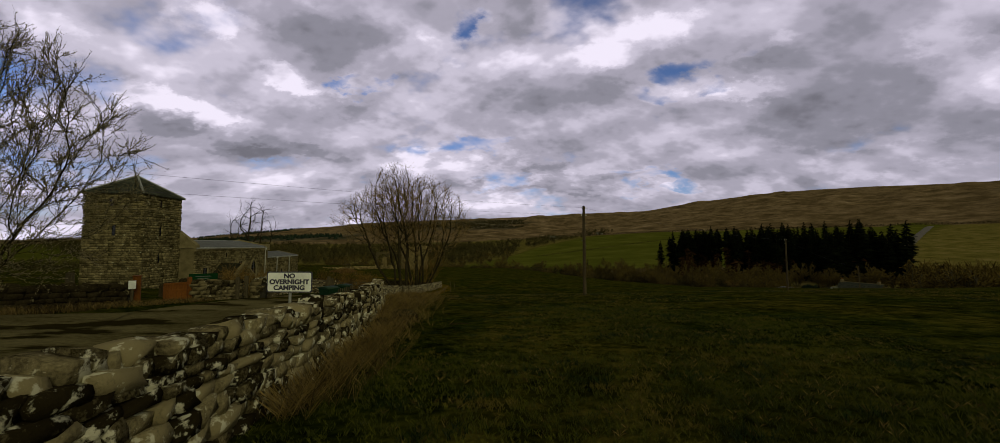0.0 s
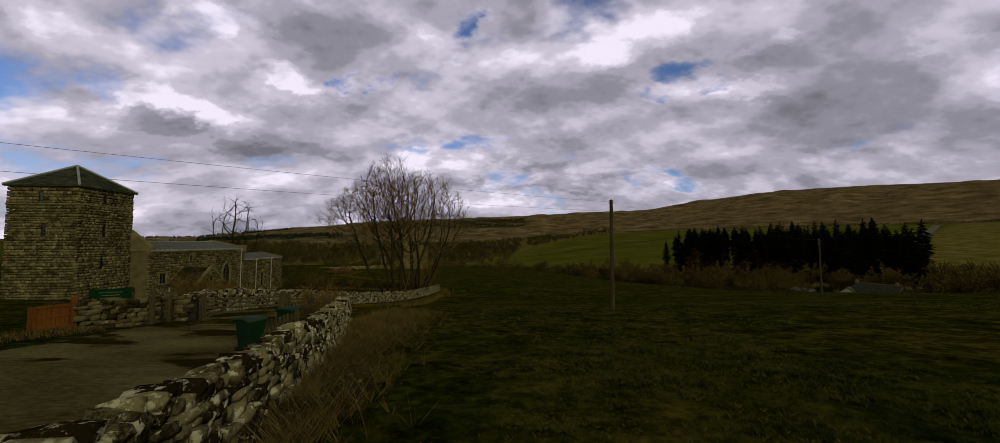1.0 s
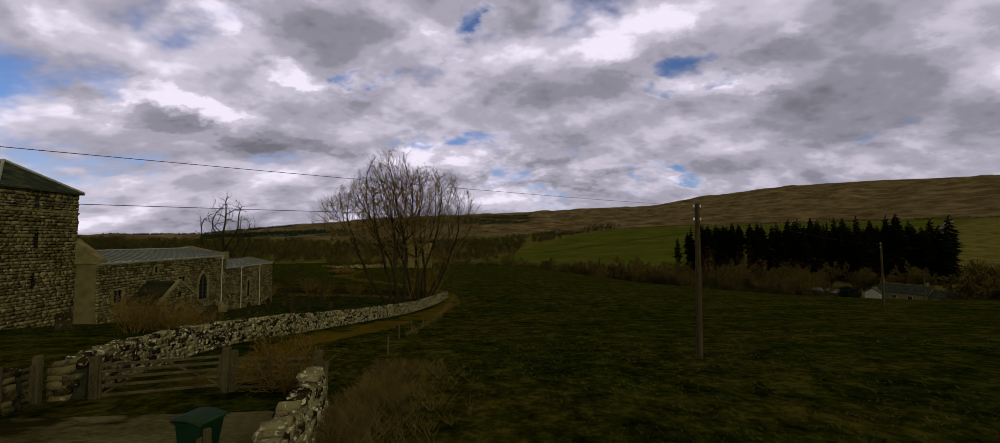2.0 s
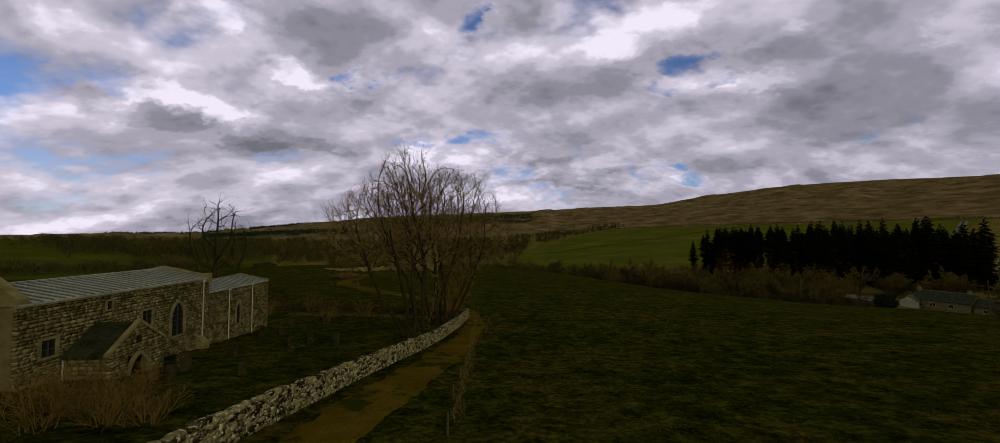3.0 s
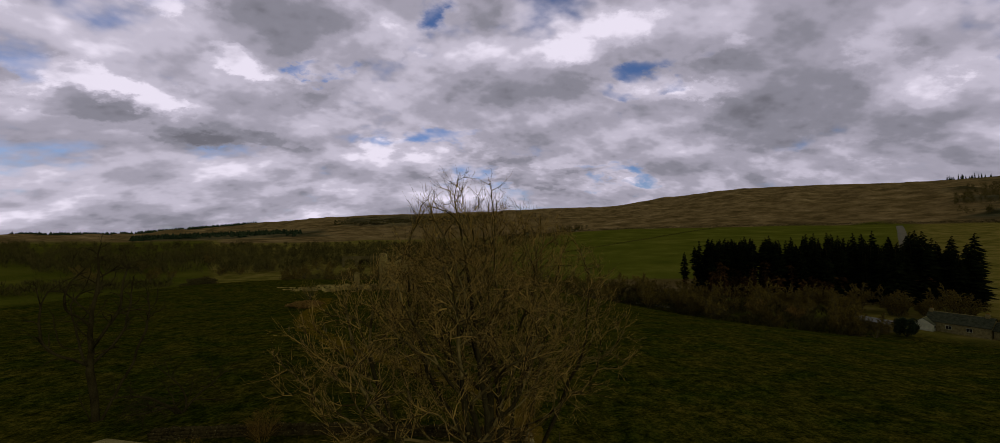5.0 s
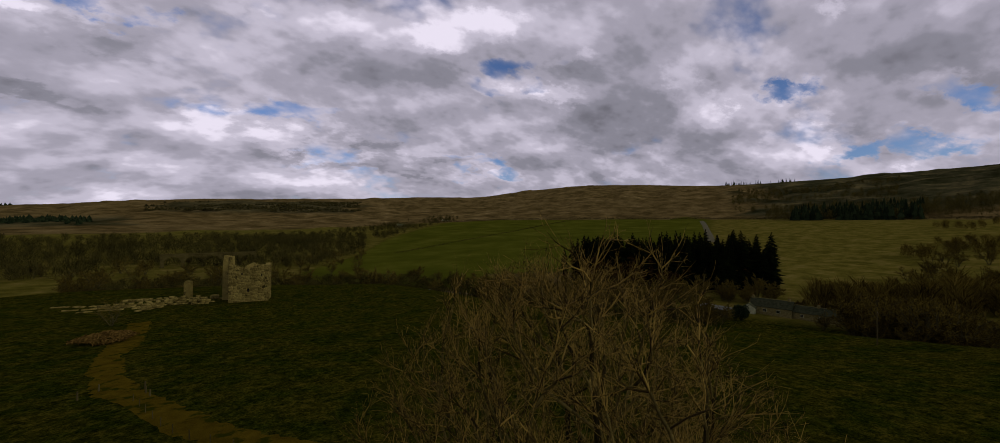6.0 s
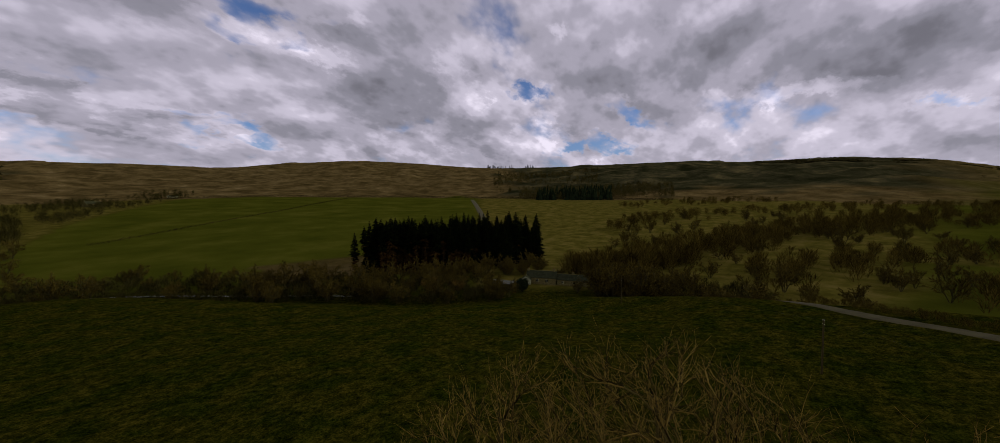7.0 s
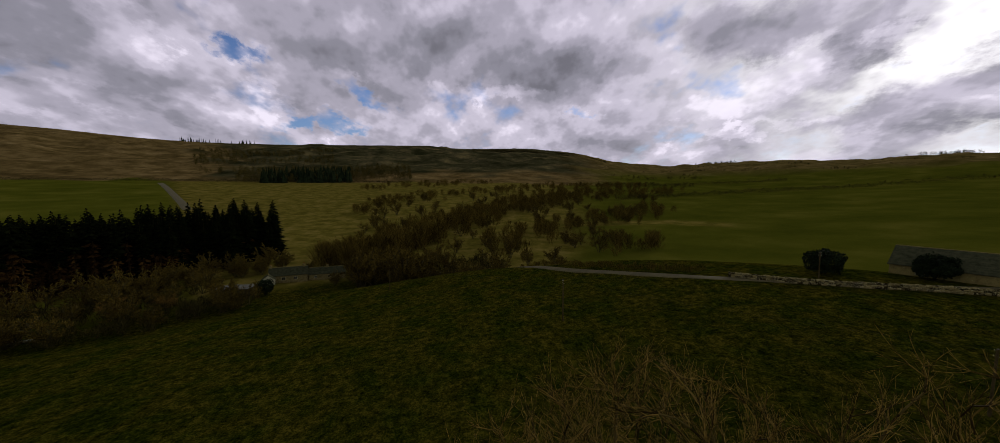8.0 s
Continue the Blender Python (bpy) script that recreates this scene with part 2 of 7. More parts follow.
M_CASTLE = material("castle_masonry", (0.080, 0.060, 0.026), (0.215, 0.165, 0.078), 0.95, 0.35, 0.6, 4, (0.035, 0.028, 0.014), 0.4, 0.60, 0.2)
M_LEAD = material("lead_sheet_roof", (0.15, 0.15, 0.16), (0.29, 0.29, 0.31), 0.72, 0.8, 0.15, 8)
M_SLATE = material("slate_roof", (0.022, 0.024, 0.020), (0.062, 0.064, 0.052), 0.9, 1.2, 0.3, 12, vary=0.25)
M_STONE_ROOF = material("mossy_stone_roof", (0.007, 0.007, 0.004), (0.032, 0.030, 0.020), 0.95, 1.5, 0.5, 12, (0.11, 0.10, 0.075), 5.0, 0.66)
# Darker copy of the lead: paints the rolls' shading; also a shed roof.
M_LEAD_ROLL = material("dark_lead_roll", (0.05, 0.052, 0.056), (0.10, 0.10, 0.105), 0.6, 0.8, 0.15, 8)
# Window glass, and the painted dark of openings that have no depth.
M_GLASS_SHADE = material("leaded_glass_and_shade", (0.006, 0.006, 0.007), (0.02, 0.02, 0.022), 0.15, 8, 0.1, 30)
M_IRON = material("dark_iron", (0.012, 0.012, 0.012), (0.03, 0.03, 0.03), 0.6, 5, 0.1, 40)
M_PIPE = material("grey_painted_pipe", (0.22, 0.21, 0.19), (0.36, 0.35, 0.32), 0.6, 2, 0.1, 20)
M_BARK = material("grey_ash_bark", (0.009, 0.007, 0.004), (0.036, 0.029, 0.016), 0.95, 2, 0.6, 18, stretch=(1, 1, 0.3))
# Paler than the bark: the light on the upper limbs is in the colour.
M_BRANCH = material("ash_branches", (0.020, 0.015, 0.007), (0.115, 0.085, 0.040), 0.9, 1.2, 0.3, 9, vary=0.35)
# Wide dark-to-pale spread paints lit twigs against the crown's shaded depth.
M_TWIG = material("brown_twigs", (0.026, 0.016, 0.004), (0.235, 0.152, 0.050), 0.8, 0.5, 0.0, 5, vary=0.5)
M_SHRUB = material("russet_twigs", (0.055, 0.032, 0.009), (0.17, 0.104, 0.034), 0.9, 0.7, 0.0, 6, vary=0.3)
M_BUD = material("swelling_buds", (0.10, 0.085, 0.05), (0.20, 0.16, 0.10), 0.8, 3, 0.0, 10)
M_FAR_TWIG = material("valley_twigs", (0.026, 0.018, 0.005), (0.118, 0.083, 0.025), 0.95, 0.06, 0.0, 1.2, vary=0.3)
M_FAR_BARK = material("valley_bark", (0.03, 0.025, 0.017), (0.075, 0.063, 0.043), 0.95, 0.5, 0.0, 4)
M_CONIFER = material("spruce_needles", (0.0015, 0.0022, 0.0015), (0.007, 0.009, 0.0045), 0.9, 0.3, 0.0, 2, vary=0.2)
M_CONIFER_BARK = material("spruce_bark", (0.016, 0.011, 0.007), (0.045, 0.03, 0.018), 0.95, 1, 0.0, 6)
M_LARCH = material("larch_twigs", (0.10, 0.055, 0.02), (0.19, 0.11, 0.04), 0.9, 0.5, 0.0, 5, vary=0.2)
M_POLE = material("creosoted_pole", (0.026, 0.019, 0.010), (0.075, 0.056, 0.032), 0.85, 2, 0.3, 20, stretch=(1, 1, 0.15))
M_WIRE = material("black_cable", (0.008, 0.008, 0.009), (0.02, 0.02, 0.02), 0.6, 5, 0.0, 30)
M_TIMBER = material("weathered_timber", (0.026, 0.021, 0.013), (0.092, 0.074, 0.046), 0.9, 2, 0.4, 25, stretch=(1, 1, 0.3))
M_NEW_TIMBER = material("orange_stained_timber", (0.085, 0.028, 0.005), (0.17, 0.062, 0.012), 0.8, 2, 0.3, 25, stretch=(1, 1, 0.3))
M_BIN = material("green_bin_plastic", (0.003, 0.014, 0.006), (0.006, 0.026, 0.011), 0.75, 3, 0.05, 60)
M_BIN_LID = material("weathered_green_lid", (0.006, 0.018, 0.008), (0.020, 0.038, 0.022), 0.75, 2, 0.05, 50)
M_RUBBER = material("black_rubber", (0.008, 0.008, 0.008), (0.018, 0.018, 0.018), 0.85, 5, 0.1, 40)
M_SIGN = material("white_sign_face", (0.58, 0.58, 0.57), (0.74, 0.74, 0.73), 0.45, 2, 0.02, 20)
M_SIGN_BLACK = material("black_sign_paint", (0.012, 0.012, 0.012), (0.02, 0.02, 0.02), 0.5, 4, 0.0, 20)
M_SIGN_GREEN = material("green_board_paint", (0.003, 0.018, 0.006), (0.006, 0.028, 0.011), 0.9, 3, 0.05, 30)
M_GILT = material("faded_gold_paint", (0.030, 0.038, 0.014), (0.060, 0.062, 0.026), 0.6, 4, 0.0, 30)
M_STEEL = material("galvanised_steel", (0.20, 0.20, 0.20), (0.33, 0.33, 0.33), 0.5, 4, 0.1, 30, metal=0.6)
M_GRAVE = material("weathered_gravestone", (0.012, 0.009, 0.005), (0.046, 0.035, 0.018), 0.95, 1.6, 0.4, 16, (0.15, 0.125, 0.075), 4.0, 0.62)
M_GRASS = material("pasture_blades", (0.014, 0.019, 0.001), (0.062, 0.062, 0.006), 0.8, 0.25, 0.0, 1.5, (0.090, 0.068, 0.013), 0.7, 0.57, 0.25)
M_TUSSOCK = material("dark_tussock_blades", (0.004, 0.009, 0.001), (0.018, 0.028, 0.003), 0.8, 0.6, 0.0, 2.0, vary=0.2)
M_STRAW = material("dead_grass", (0.032, 0.021, 0.006), (0.165, 0.112, 0.038), 0.85, 0.6, 0.0, 4, vary=0.35)
M_ROAD = material("muddy_tarmac", (0.034, 0.028, 0.011), (0.118, 0.098, 0.052), 0.9, 0.45, 0.6, 7, (0.016, 0.0125, 0.0045), 0.42, 0.53, stretch=(0.7, 1.4, 1))
M_LANE = material("pale_tarmac", (0.052, 0.044, 0.030), (0.095, 0.082, 0.056), 0.8, 0.3, 0.1, 6)
M_PATH = material("trodden_earth_path", (0.038, 0.025, 0.003), (0.092, 0.062, 0.009), 0.95, 0.5, 0.6, 6, (0.022, 0.023, 0.002), 0.35, 0.54)
M_WATER = material("burn_water", (0.05, 0.05, 0.05), (0.30, 0.30, 0.31), 0.12, 0.6, 0.3, 3)
M_RENDER = material("grey_harling", (0.26, 0.26, 0.25), (0.42, 0.41, 0.40), 0.9, 0.8, 0.1, 8)
M_BRAMBLE = material("russet_bramble", (0.06, 0.034, 0.014), (0.15, 0.09, 0.036), 0.9, 0.5, 0.0, 4, vary=0.3)
M_YEW = material("dark_evergreen", (0.005, 0.009, 0.005), (0.016, 0.026, 0.012), 0.85, 0.8, 0.0, 5, vary=0.2)
M_VALE = material("far_valley_wood", (0.016, 0.014, 0.006), (0.060, 0.050, 0.022), 0.95, 0.03, 0.0, 0.4, vary=0.3)
M_VIADUCT = material("sooty_viaduct_stone", (0.028, 0.022, 0.011), (0.085, 0.068, 0.036), 0.95, 0.3, 0.4, 3)
# Lighter than the near spruces: distance haze is put into this colour.
M_FAR_FIR = material("far_spruce_forest", (0.007, 0.011, 0.008), (0.020, 0.028, 0.019), 0.95, 0.03, 0.0, 0.4, vary=0.3)
M_LARCH_FAR = material("far_larch_wood", (0.026, 0.022, 0.009), (0.085, 0.066, 0.026), 0.95, 0.05, 0.0, 0.6, vary=0.3)
M_DEAD_SPRAY = material("dead_spruce_boughs", (0.012, 0.006, 0.003), (0.050, 0.026, 0.011), 0.95, 0.4, 0.0, 3, vary=0.3)
M_HEATHER = material("heather_and_gorse", (0.016, 0.014, 0.008), (0.045, 0.036, 0.018), 0.95, 0.05, 0.0, 0.5, vary=0.3)


def ground_material():
    """One sheet of land: pasture, moor, rough grass, told apart by what grows there."""
    m = bpy.data.materials.new("land")
    m.use_nodes = True
    nt = m.node_tree
    N, L = nt.nodes.new, nt.links.new
    bsdf = nt.nodes["Principled BSDF"]
    geo = N("ShaderNodeNewGeometry")

    def noise_at(scale, detail=6, rough=0.6, stretch=None):
        n = N("ShaderNodeTexNoise")
        n.inputs["Scale"].default_value, n.inputs["Detail"].default_value, n.inputs["Roughness"].default_value = scale, detail, rough
        if stretch:
            mp = N("ShaderNodeMapping")
            mp.inputs["Scale"].default_value = stretch
            L(geo.outputs["Position"], mp.inputs["Vector"])
            L(mp.outputs[0], n.inputs["Vector"])
        else:
            L(geo.outputs["Position"], n.inputs["Vector"])
        return n.outputs[0]

    def ramp(v, stops):
        n = N("ShaderNodeValToRGB")
        while len(n.color_ramp.elements) < len(stops):
            n.color_ramp.elements.new(0.5)
        for e, (p, c) in zip(n.color_ramp.elements, stops):
            e.position, e.color = p, (*c, 1)
        L(v, n.inputs[0])
        return n.outputs[0]

    def mix(f, a, b):
        n = N("ShaderNodeMix")
        n.data_type = "RGBA"
        L(f, n.inputs["Factor"])
        L(a, n.inputs["A"])
        L(b, n.inputs["B"])
        return n.outputs["Result"]

    fine, hollow, patch, wide = noise_at(3.0, 6, 0.7), noise_at(0.75, 7, 0.66), noise_at(0.16, 6, 0.6), noise_at(0.035, 5, 0.55)
    blend = N("ShaderNodeMath")
    blend.operation = "MULTIPLY_ADD"
    L(fine, blend.inputs[0])
    blend.inputs[1].default_value = 0.4
    part_two = N("ShaderNodeMath")
    part_two.operation = "MULTIPLY"
    part_two.inputs[1].default_value = 0.6
    L(hollow, part_two.inputs[0])
    L(part_two.outputs[0], blend.inputs[2])
    tuft = blend.outputs[0]
    # Bump height also sets the tone: shade between tufts is painted into the hollows.
    sward = mix(ramp(patch, [(0.40, (0, 0, 0)), (0.60, (1, 1, 1))]), ramp(tuft, [(0.37, (0.0030, 0.0050, 0.0004)), (0.5, (0.0130, 0.0180, 0.0012)), (0.64, (0.042, 0.048, 0.004))]),
                ramp(tuft, [(0.37, (0.006, 0.007, 0.0005)), (0.5, (0.027, 0.0265, 0.002)), (0.64, (0.080, 0.066, 0.008))]))
    lush = ramp(noise_at(0.02, 8, 0.6, (1, 1, 0.2)), [(0.32, (0.040, 0.047, 0.004)), (0.52, (0.058, 0.064, 0.006)), (0.70, (0.088, 0.085, 0.011))])
    rough = ramp(noise_at(0.09, 8, 0.65), [(0.36, (0.062, 0.057, 0.008)), (0.52, (0.108, 0.091, 0.015)), (0.68, (0.165, 0.130, 0.030))])
    moor = ramp(noise_at(0.018, 12, 0.72, (1, 1, 1.6)), [(0.34, (0.040, 0.029, 0.009)), (0.48, (0.090, 0.064, 0.020)), (0.60, (0.145, 0.104, 0.036)), (0.72, (0.24, 0.185, 0.080))])
    att = N("ShaderNodeAttribute")
    att.attribute_name = "cover"
    sp = N("ShaderNodeSeparateColor")
    L(att.outputs["Color"], sp.inputs[0])
    c = mix(sp.outputs[1], sward, lush)
    c = mix(sp.outputs[2], c, rough)
    c = mix(sp.outputs[0], c, moor)
    heath = ramp(noise_at(0.012, 10, 0.7), [(0.38, (0.016, 0.017, 0.006)), (0.52, (0.042, 0.040, 0.016)), (0.66, (0.11, 0.090, 0.034))])
    c = mix(att.outputs["Alpha"], c, heath)
    L(c, bsdf.inputs["Base Color"])
    bsdf.inputs["Roughness"].default_value = 0.95
    bsdf.inputs["Specular IOR Level"].default_value = 0.0
    b = N("ShaderNodeBump")
    b.inputs["Distance"].default_value = 0.45
    # Mown and far land is smoother than the tussocky sward.
    smooth_land = N("ShaderNodeMath")
    smooth_land.operation, smooth_land.use_clamp = "SUBTRACT", True
    smooth_land.inputs[0].default_value = 1.0
    L(sp.outputs[1], smooth_land.inputs[1])
    less = N("ShaderNodeMath")
    less.operation, less.use_clamp = "MULTIPLY_ADD", True
    L(sp.outputs[2], less.inputs[0])
    less.inputs[1].default_value = -0.8
    L(smooth_land.outputs[0], less.inputs[2])
    L(less.outputs[0], b.inputs["Strength"])
    L(tuft, b.inputs["Height"])
    L(b.outputs[0], bsdf.inputs["Normal"])
    return m


M_LAND = ground_material()

# ---- the lie of the land ----
C0 = (-20.0, 90.0)


def smooth_knots(v, xs, ys, soft):
    """Values between knots, with rounded bends."""
    return sum(np.interp(v + soft * k, xs, ys) for k in (-1, -0.5, 0, 0.5, 1)) / 5


def round_knots(az, xs, ys, soft):
    """The same round the compass, azimuth in degrees clockwise from +y."""
    wx = [x - 360 for x in xs] + list(xs) + [x + 360 for x in xs]
    return smooth_knots(az, wx, list(ys) * 3, soft)


def ease01(t):
    u = np.clip(t, 0, 1)
    return u * u * (3 - 2 * u)


BEARING = [-150, -110, -75, -50, -25, 0, 14, 25, 50, 75, 100, 125, 150]
CREST = [130, 125, 130, 170, 258, 222, 212, 166, 129, 149, 130, 126, 125]
VALE = [-2, -4, -9, -13.5, -19.5, -22.5, -22.5, -21.5, -21.5, -21.5, -20, -16, -8]
EDGE = [520, 520, 600, 760, 860, 960, 1080, 1150, 1100, 900, 850, 820, 640]
EDGE_EL = [0.0, -0.3, -0.9, -1.3, -1.1, -0.7, 0.1, 0.9, 1.0, 0.75, 0.5, -0.6, -0.5]
SKY_AZ = [-150, -90, -50, -45, -36, -28.5, -24, -18, -10, -5, 1, 8.5, 17, 25, 30, 39.5, 47, 56, 62, 70, 77, 84, 93, 101, 108, 113, 120, 128, 134, 139, 142, 149]
SKY_EL = [2.0, 0.8, -0.2, 0.1, 0.2, 1.1, 1.6, 2.4, 3.05, 3.2, 3.45, 3.72, 4.1, 4.15, 4.95, 5.8, 5.72, 5.2, 5.1, 5.3, 5.5, 5.6, 5.15, 5.15, 4.4, 3.1, 2.35, 2.68, 2.65, 2.3, 2.6, 2.6]
FAR_R = [1800, 1900, 2200, 2500, 2700, 2800, 2800, 2800, 2700, 2600, 2500, 3000, 2600]


def field_edge(az):
    """How far the great green field reaches before the woods, by bearing."""
    return np.interp(az, [0, 7.8, 10, 11.7, 15.2, 18.8, 21.5], [330, 448, 533, 632, 769, 949, 1180])


def near_height(x, y):
    """The church hill: it falls to the north, and a little to the east."""
    base = smooth_knots(y, [-80, 0, 22, 42, 56, 68, 80, 95, 140, 200, 270, 340], [4.5, 1.6, 0.5, -0.9, -2.9, -4.4, -5.4, -6.0, -7.7, -11.8, -13.4, -15.0], 6)
    side = smooth_knots(x, [-160, -60, -25, 0, 25, 60, 110], [3.0, 1.3, 1.0, 0, 0.2, 0.4, 0.2], 6)
    # The north-east shoulder sinks towards the burn.
    side = side + smooth_knots(x, [0, 25, 60, 110, 160], [0, 0.2, -2.3, -6.3, -4.1], 6) * ease01((y - 72) / 60)
    return base + side


def height(x, y):
    """The lie of the land: church hill, valley of the burn, far fields, moor."""
    x, y = np.asarray(x, float), np.asarray(y, float)
    dx, dy = x - C0[0], y - C0[1]
    r = np.hypot(dx, dy) + 1e-6
    az = np.degrees(np.arctan2(dx, dy))
    rc = round_knots(az, BEARING, CREST, 6)
    zv = round_knots(az, BEARING, VALE, 8)
    r2 = round_knots(az, BEARING, EDGE, 8)
    z2 = 21.0 + r2 * np.tan(np.radians(round_knots(az, BEARING, EDGE_EL, 8)))
    r3 = round_knots(az, BEARING, FAR_R, 8)
    z3 = 22.0 + r3 * np.tan(np.radians(round_knots(az, SKY_AZ, SKY_EL, 1.5)))
    ease = lambda t: (lambda u: u * u * (3 - 2 * u))(np.clip(t, 0, 1))
    wide = 36 + 20 * np.clip(-az / 60, 0, 1)
    fall = ease((r - rc) / wide)
    z = near_height(C0[0] + dx * np.minimum(1, (rc + 30) / r), C0[1] + dy * np.minimum(1, (rc + 30) / r))
    z = z * (1 - fall) + zv * fall
    t = np.clip((r - rc - wide) / (r2 - rc - wide), 0, 1)
    z = z + (z2 - zv) * (0.55 * t + 0.45 * ease(t))
    t = np.clip((r - r2) / (r3 - r2), 0, 1)
    z = z + (z3 - z2) * (0.35 * t + 0.65 * np.sin(t * np.pi / 2) ** 1.15)
    return z - np.clip(r - r3, 0, None) * 0.06


def ground_z(x, y):
    return float(height(x, y))


# ---- mesh helpers ----
def thing(name, label="", category="", group="", kind="", at=(0, 0, 0), turn=0.0):
    """An Empty that carries the parts of one thing."""
    ob = new(name)
    ob.empty_display_size = 0.3
    ob.matrix_world = pose(*at, 0, 0, turn)
    return tagged(ob, label, category, group, kind)


def mesh_of(name, verts, faces, mat, smooth=False):
    me = bpy.data.meshes.new(name)
    me.from_pydata([tuple(v) for v in verts], [], [tuple(f) for f in faces])
    me.materials.append(mat)
    if smooth:
        me.polygons.foreach_set("use_smooth", [True] * len(me.polygons))
    me.update()
    return me


def part(name, bm, mat, parent=None, label="", smooth=False):
    """Links a bmesh (or a ready mesh) as one mesh object under a thing or a part."""
    if isinstance(bm, bmesh.types.BMesh):
        bmesh.ops.recalc_face_normals(bm, faces=bm.faces)
        me = bpy.data.meshes.new(name)
        bm.to_mesh(me)
        bm.free()
        me.materials.append(mat)
        if smooth:
            me.polygons.foreach_set("use_smooth", [True] * len(me.polygons))
    else:
        me = bm
    ob = new(name, me)
    if parent:
        ob.parent = parent
    if label:
        ob["label"] = label
    return ob


def add_box(bm, x0, y0, z0, x1, y1, z1, bevel=0.0):
    r = bmesh.ops.create_cube(bm, size=1, matrix=Matrix.Translation(((x0 + x1) / 2, (y0 + y1) / 2, (z0 + z1) / 2)) @ Matrix.Diagonal((abs(x1 - x0), abs(y1 - y0), abs(z1 - z0), 1)))
    if bevel:
        edges = {e for v in r["verts"] for e in v.link_edges}
        bmesh.ops.bevel(bm, geom=list(edges), offset=bevel, segments=1, affect="EDGES")
    return bm


def box(x0, y0, z0, x1, y1, z1, bevel=0.0):
    return add_box(bmesh.new(), x0, y0, z0, x1, y1, z1, bevel)


def add_rod(bm, a, b, r0, r1=None, sides=8, caps=True):
    a, b = Vector(a), Vector(b)
    d = b - a
    m = Matrix.Translation((a + b) / 2) @ d.to_track_quat("Z", "Y").to_matrix().to_4x4()
    bmesh.ops.create_cone(bm, cap_ends=caps, segments=sides, radius1=r0, radius2=r0 if r1 is None else r1, depth=d.length, matrix=m)
    return bm


def rod(a, b, r0, r1=None, sides=8):
    return add_rod(bmesh.new(), a, b, r0, r1, sides)


def prism(points, axis, a, b):
    """A polygon of (u, v) pushed from a to b along x or y; v is up."""
    bm = bmesh.new()
    put = (lambda u, v, w: (w, u, v)) if axis == "x" else (lambda u, v, w: (u, w, v))
    f = [bm.verts.new(put(u, v, a)) for u, v in points]
    g = [bm.verts.new(put(u, v, b)) for u, v in points]
    n = len(points)
    bm.faces.new(f)
    bm.faces.new(g[::-1])
    for k in range(n):
        bm.faces.new((f[k], f[(k + 1) % n], g[(k + 1) % n], g[k]))
    return bm


def quad_mesh(name, v, mat):
    """A mesh of loose four-cornered blades, four points each."""
    q = np.arange(len(v), dtype=np.int32)
    me = bpy.data.meshes.new(name)
    me.vertices.add(len(v))
    me.vertices.foreach_set("co", v.ravel())
    me.loops.add(len(v))
    me.loops.foreach_set("vertex_index", q)
    me.polygons.add(len(v) // 4)
    me.polygons.foreach_set("loop_start", np.arange(len(v) // 4, dtype=np.int32) * 4)
    me.update(calc_edges=True)
    me.materials.append(mat)
    return me


def join_lists(pieces):
    verts, faces, n = [], [], 0
    for v, f in pieces:
        verts.append(v)
        faces += [tuple(i + n for i in q) for q in f]
        n += len(v)
    return np.concatenate(verts), faces


# ---- ground: one sheet to the horizon ----
FAR_LANE = [(420, 366), (470, 402), (540, 454), (640, 528), (760, 618)]


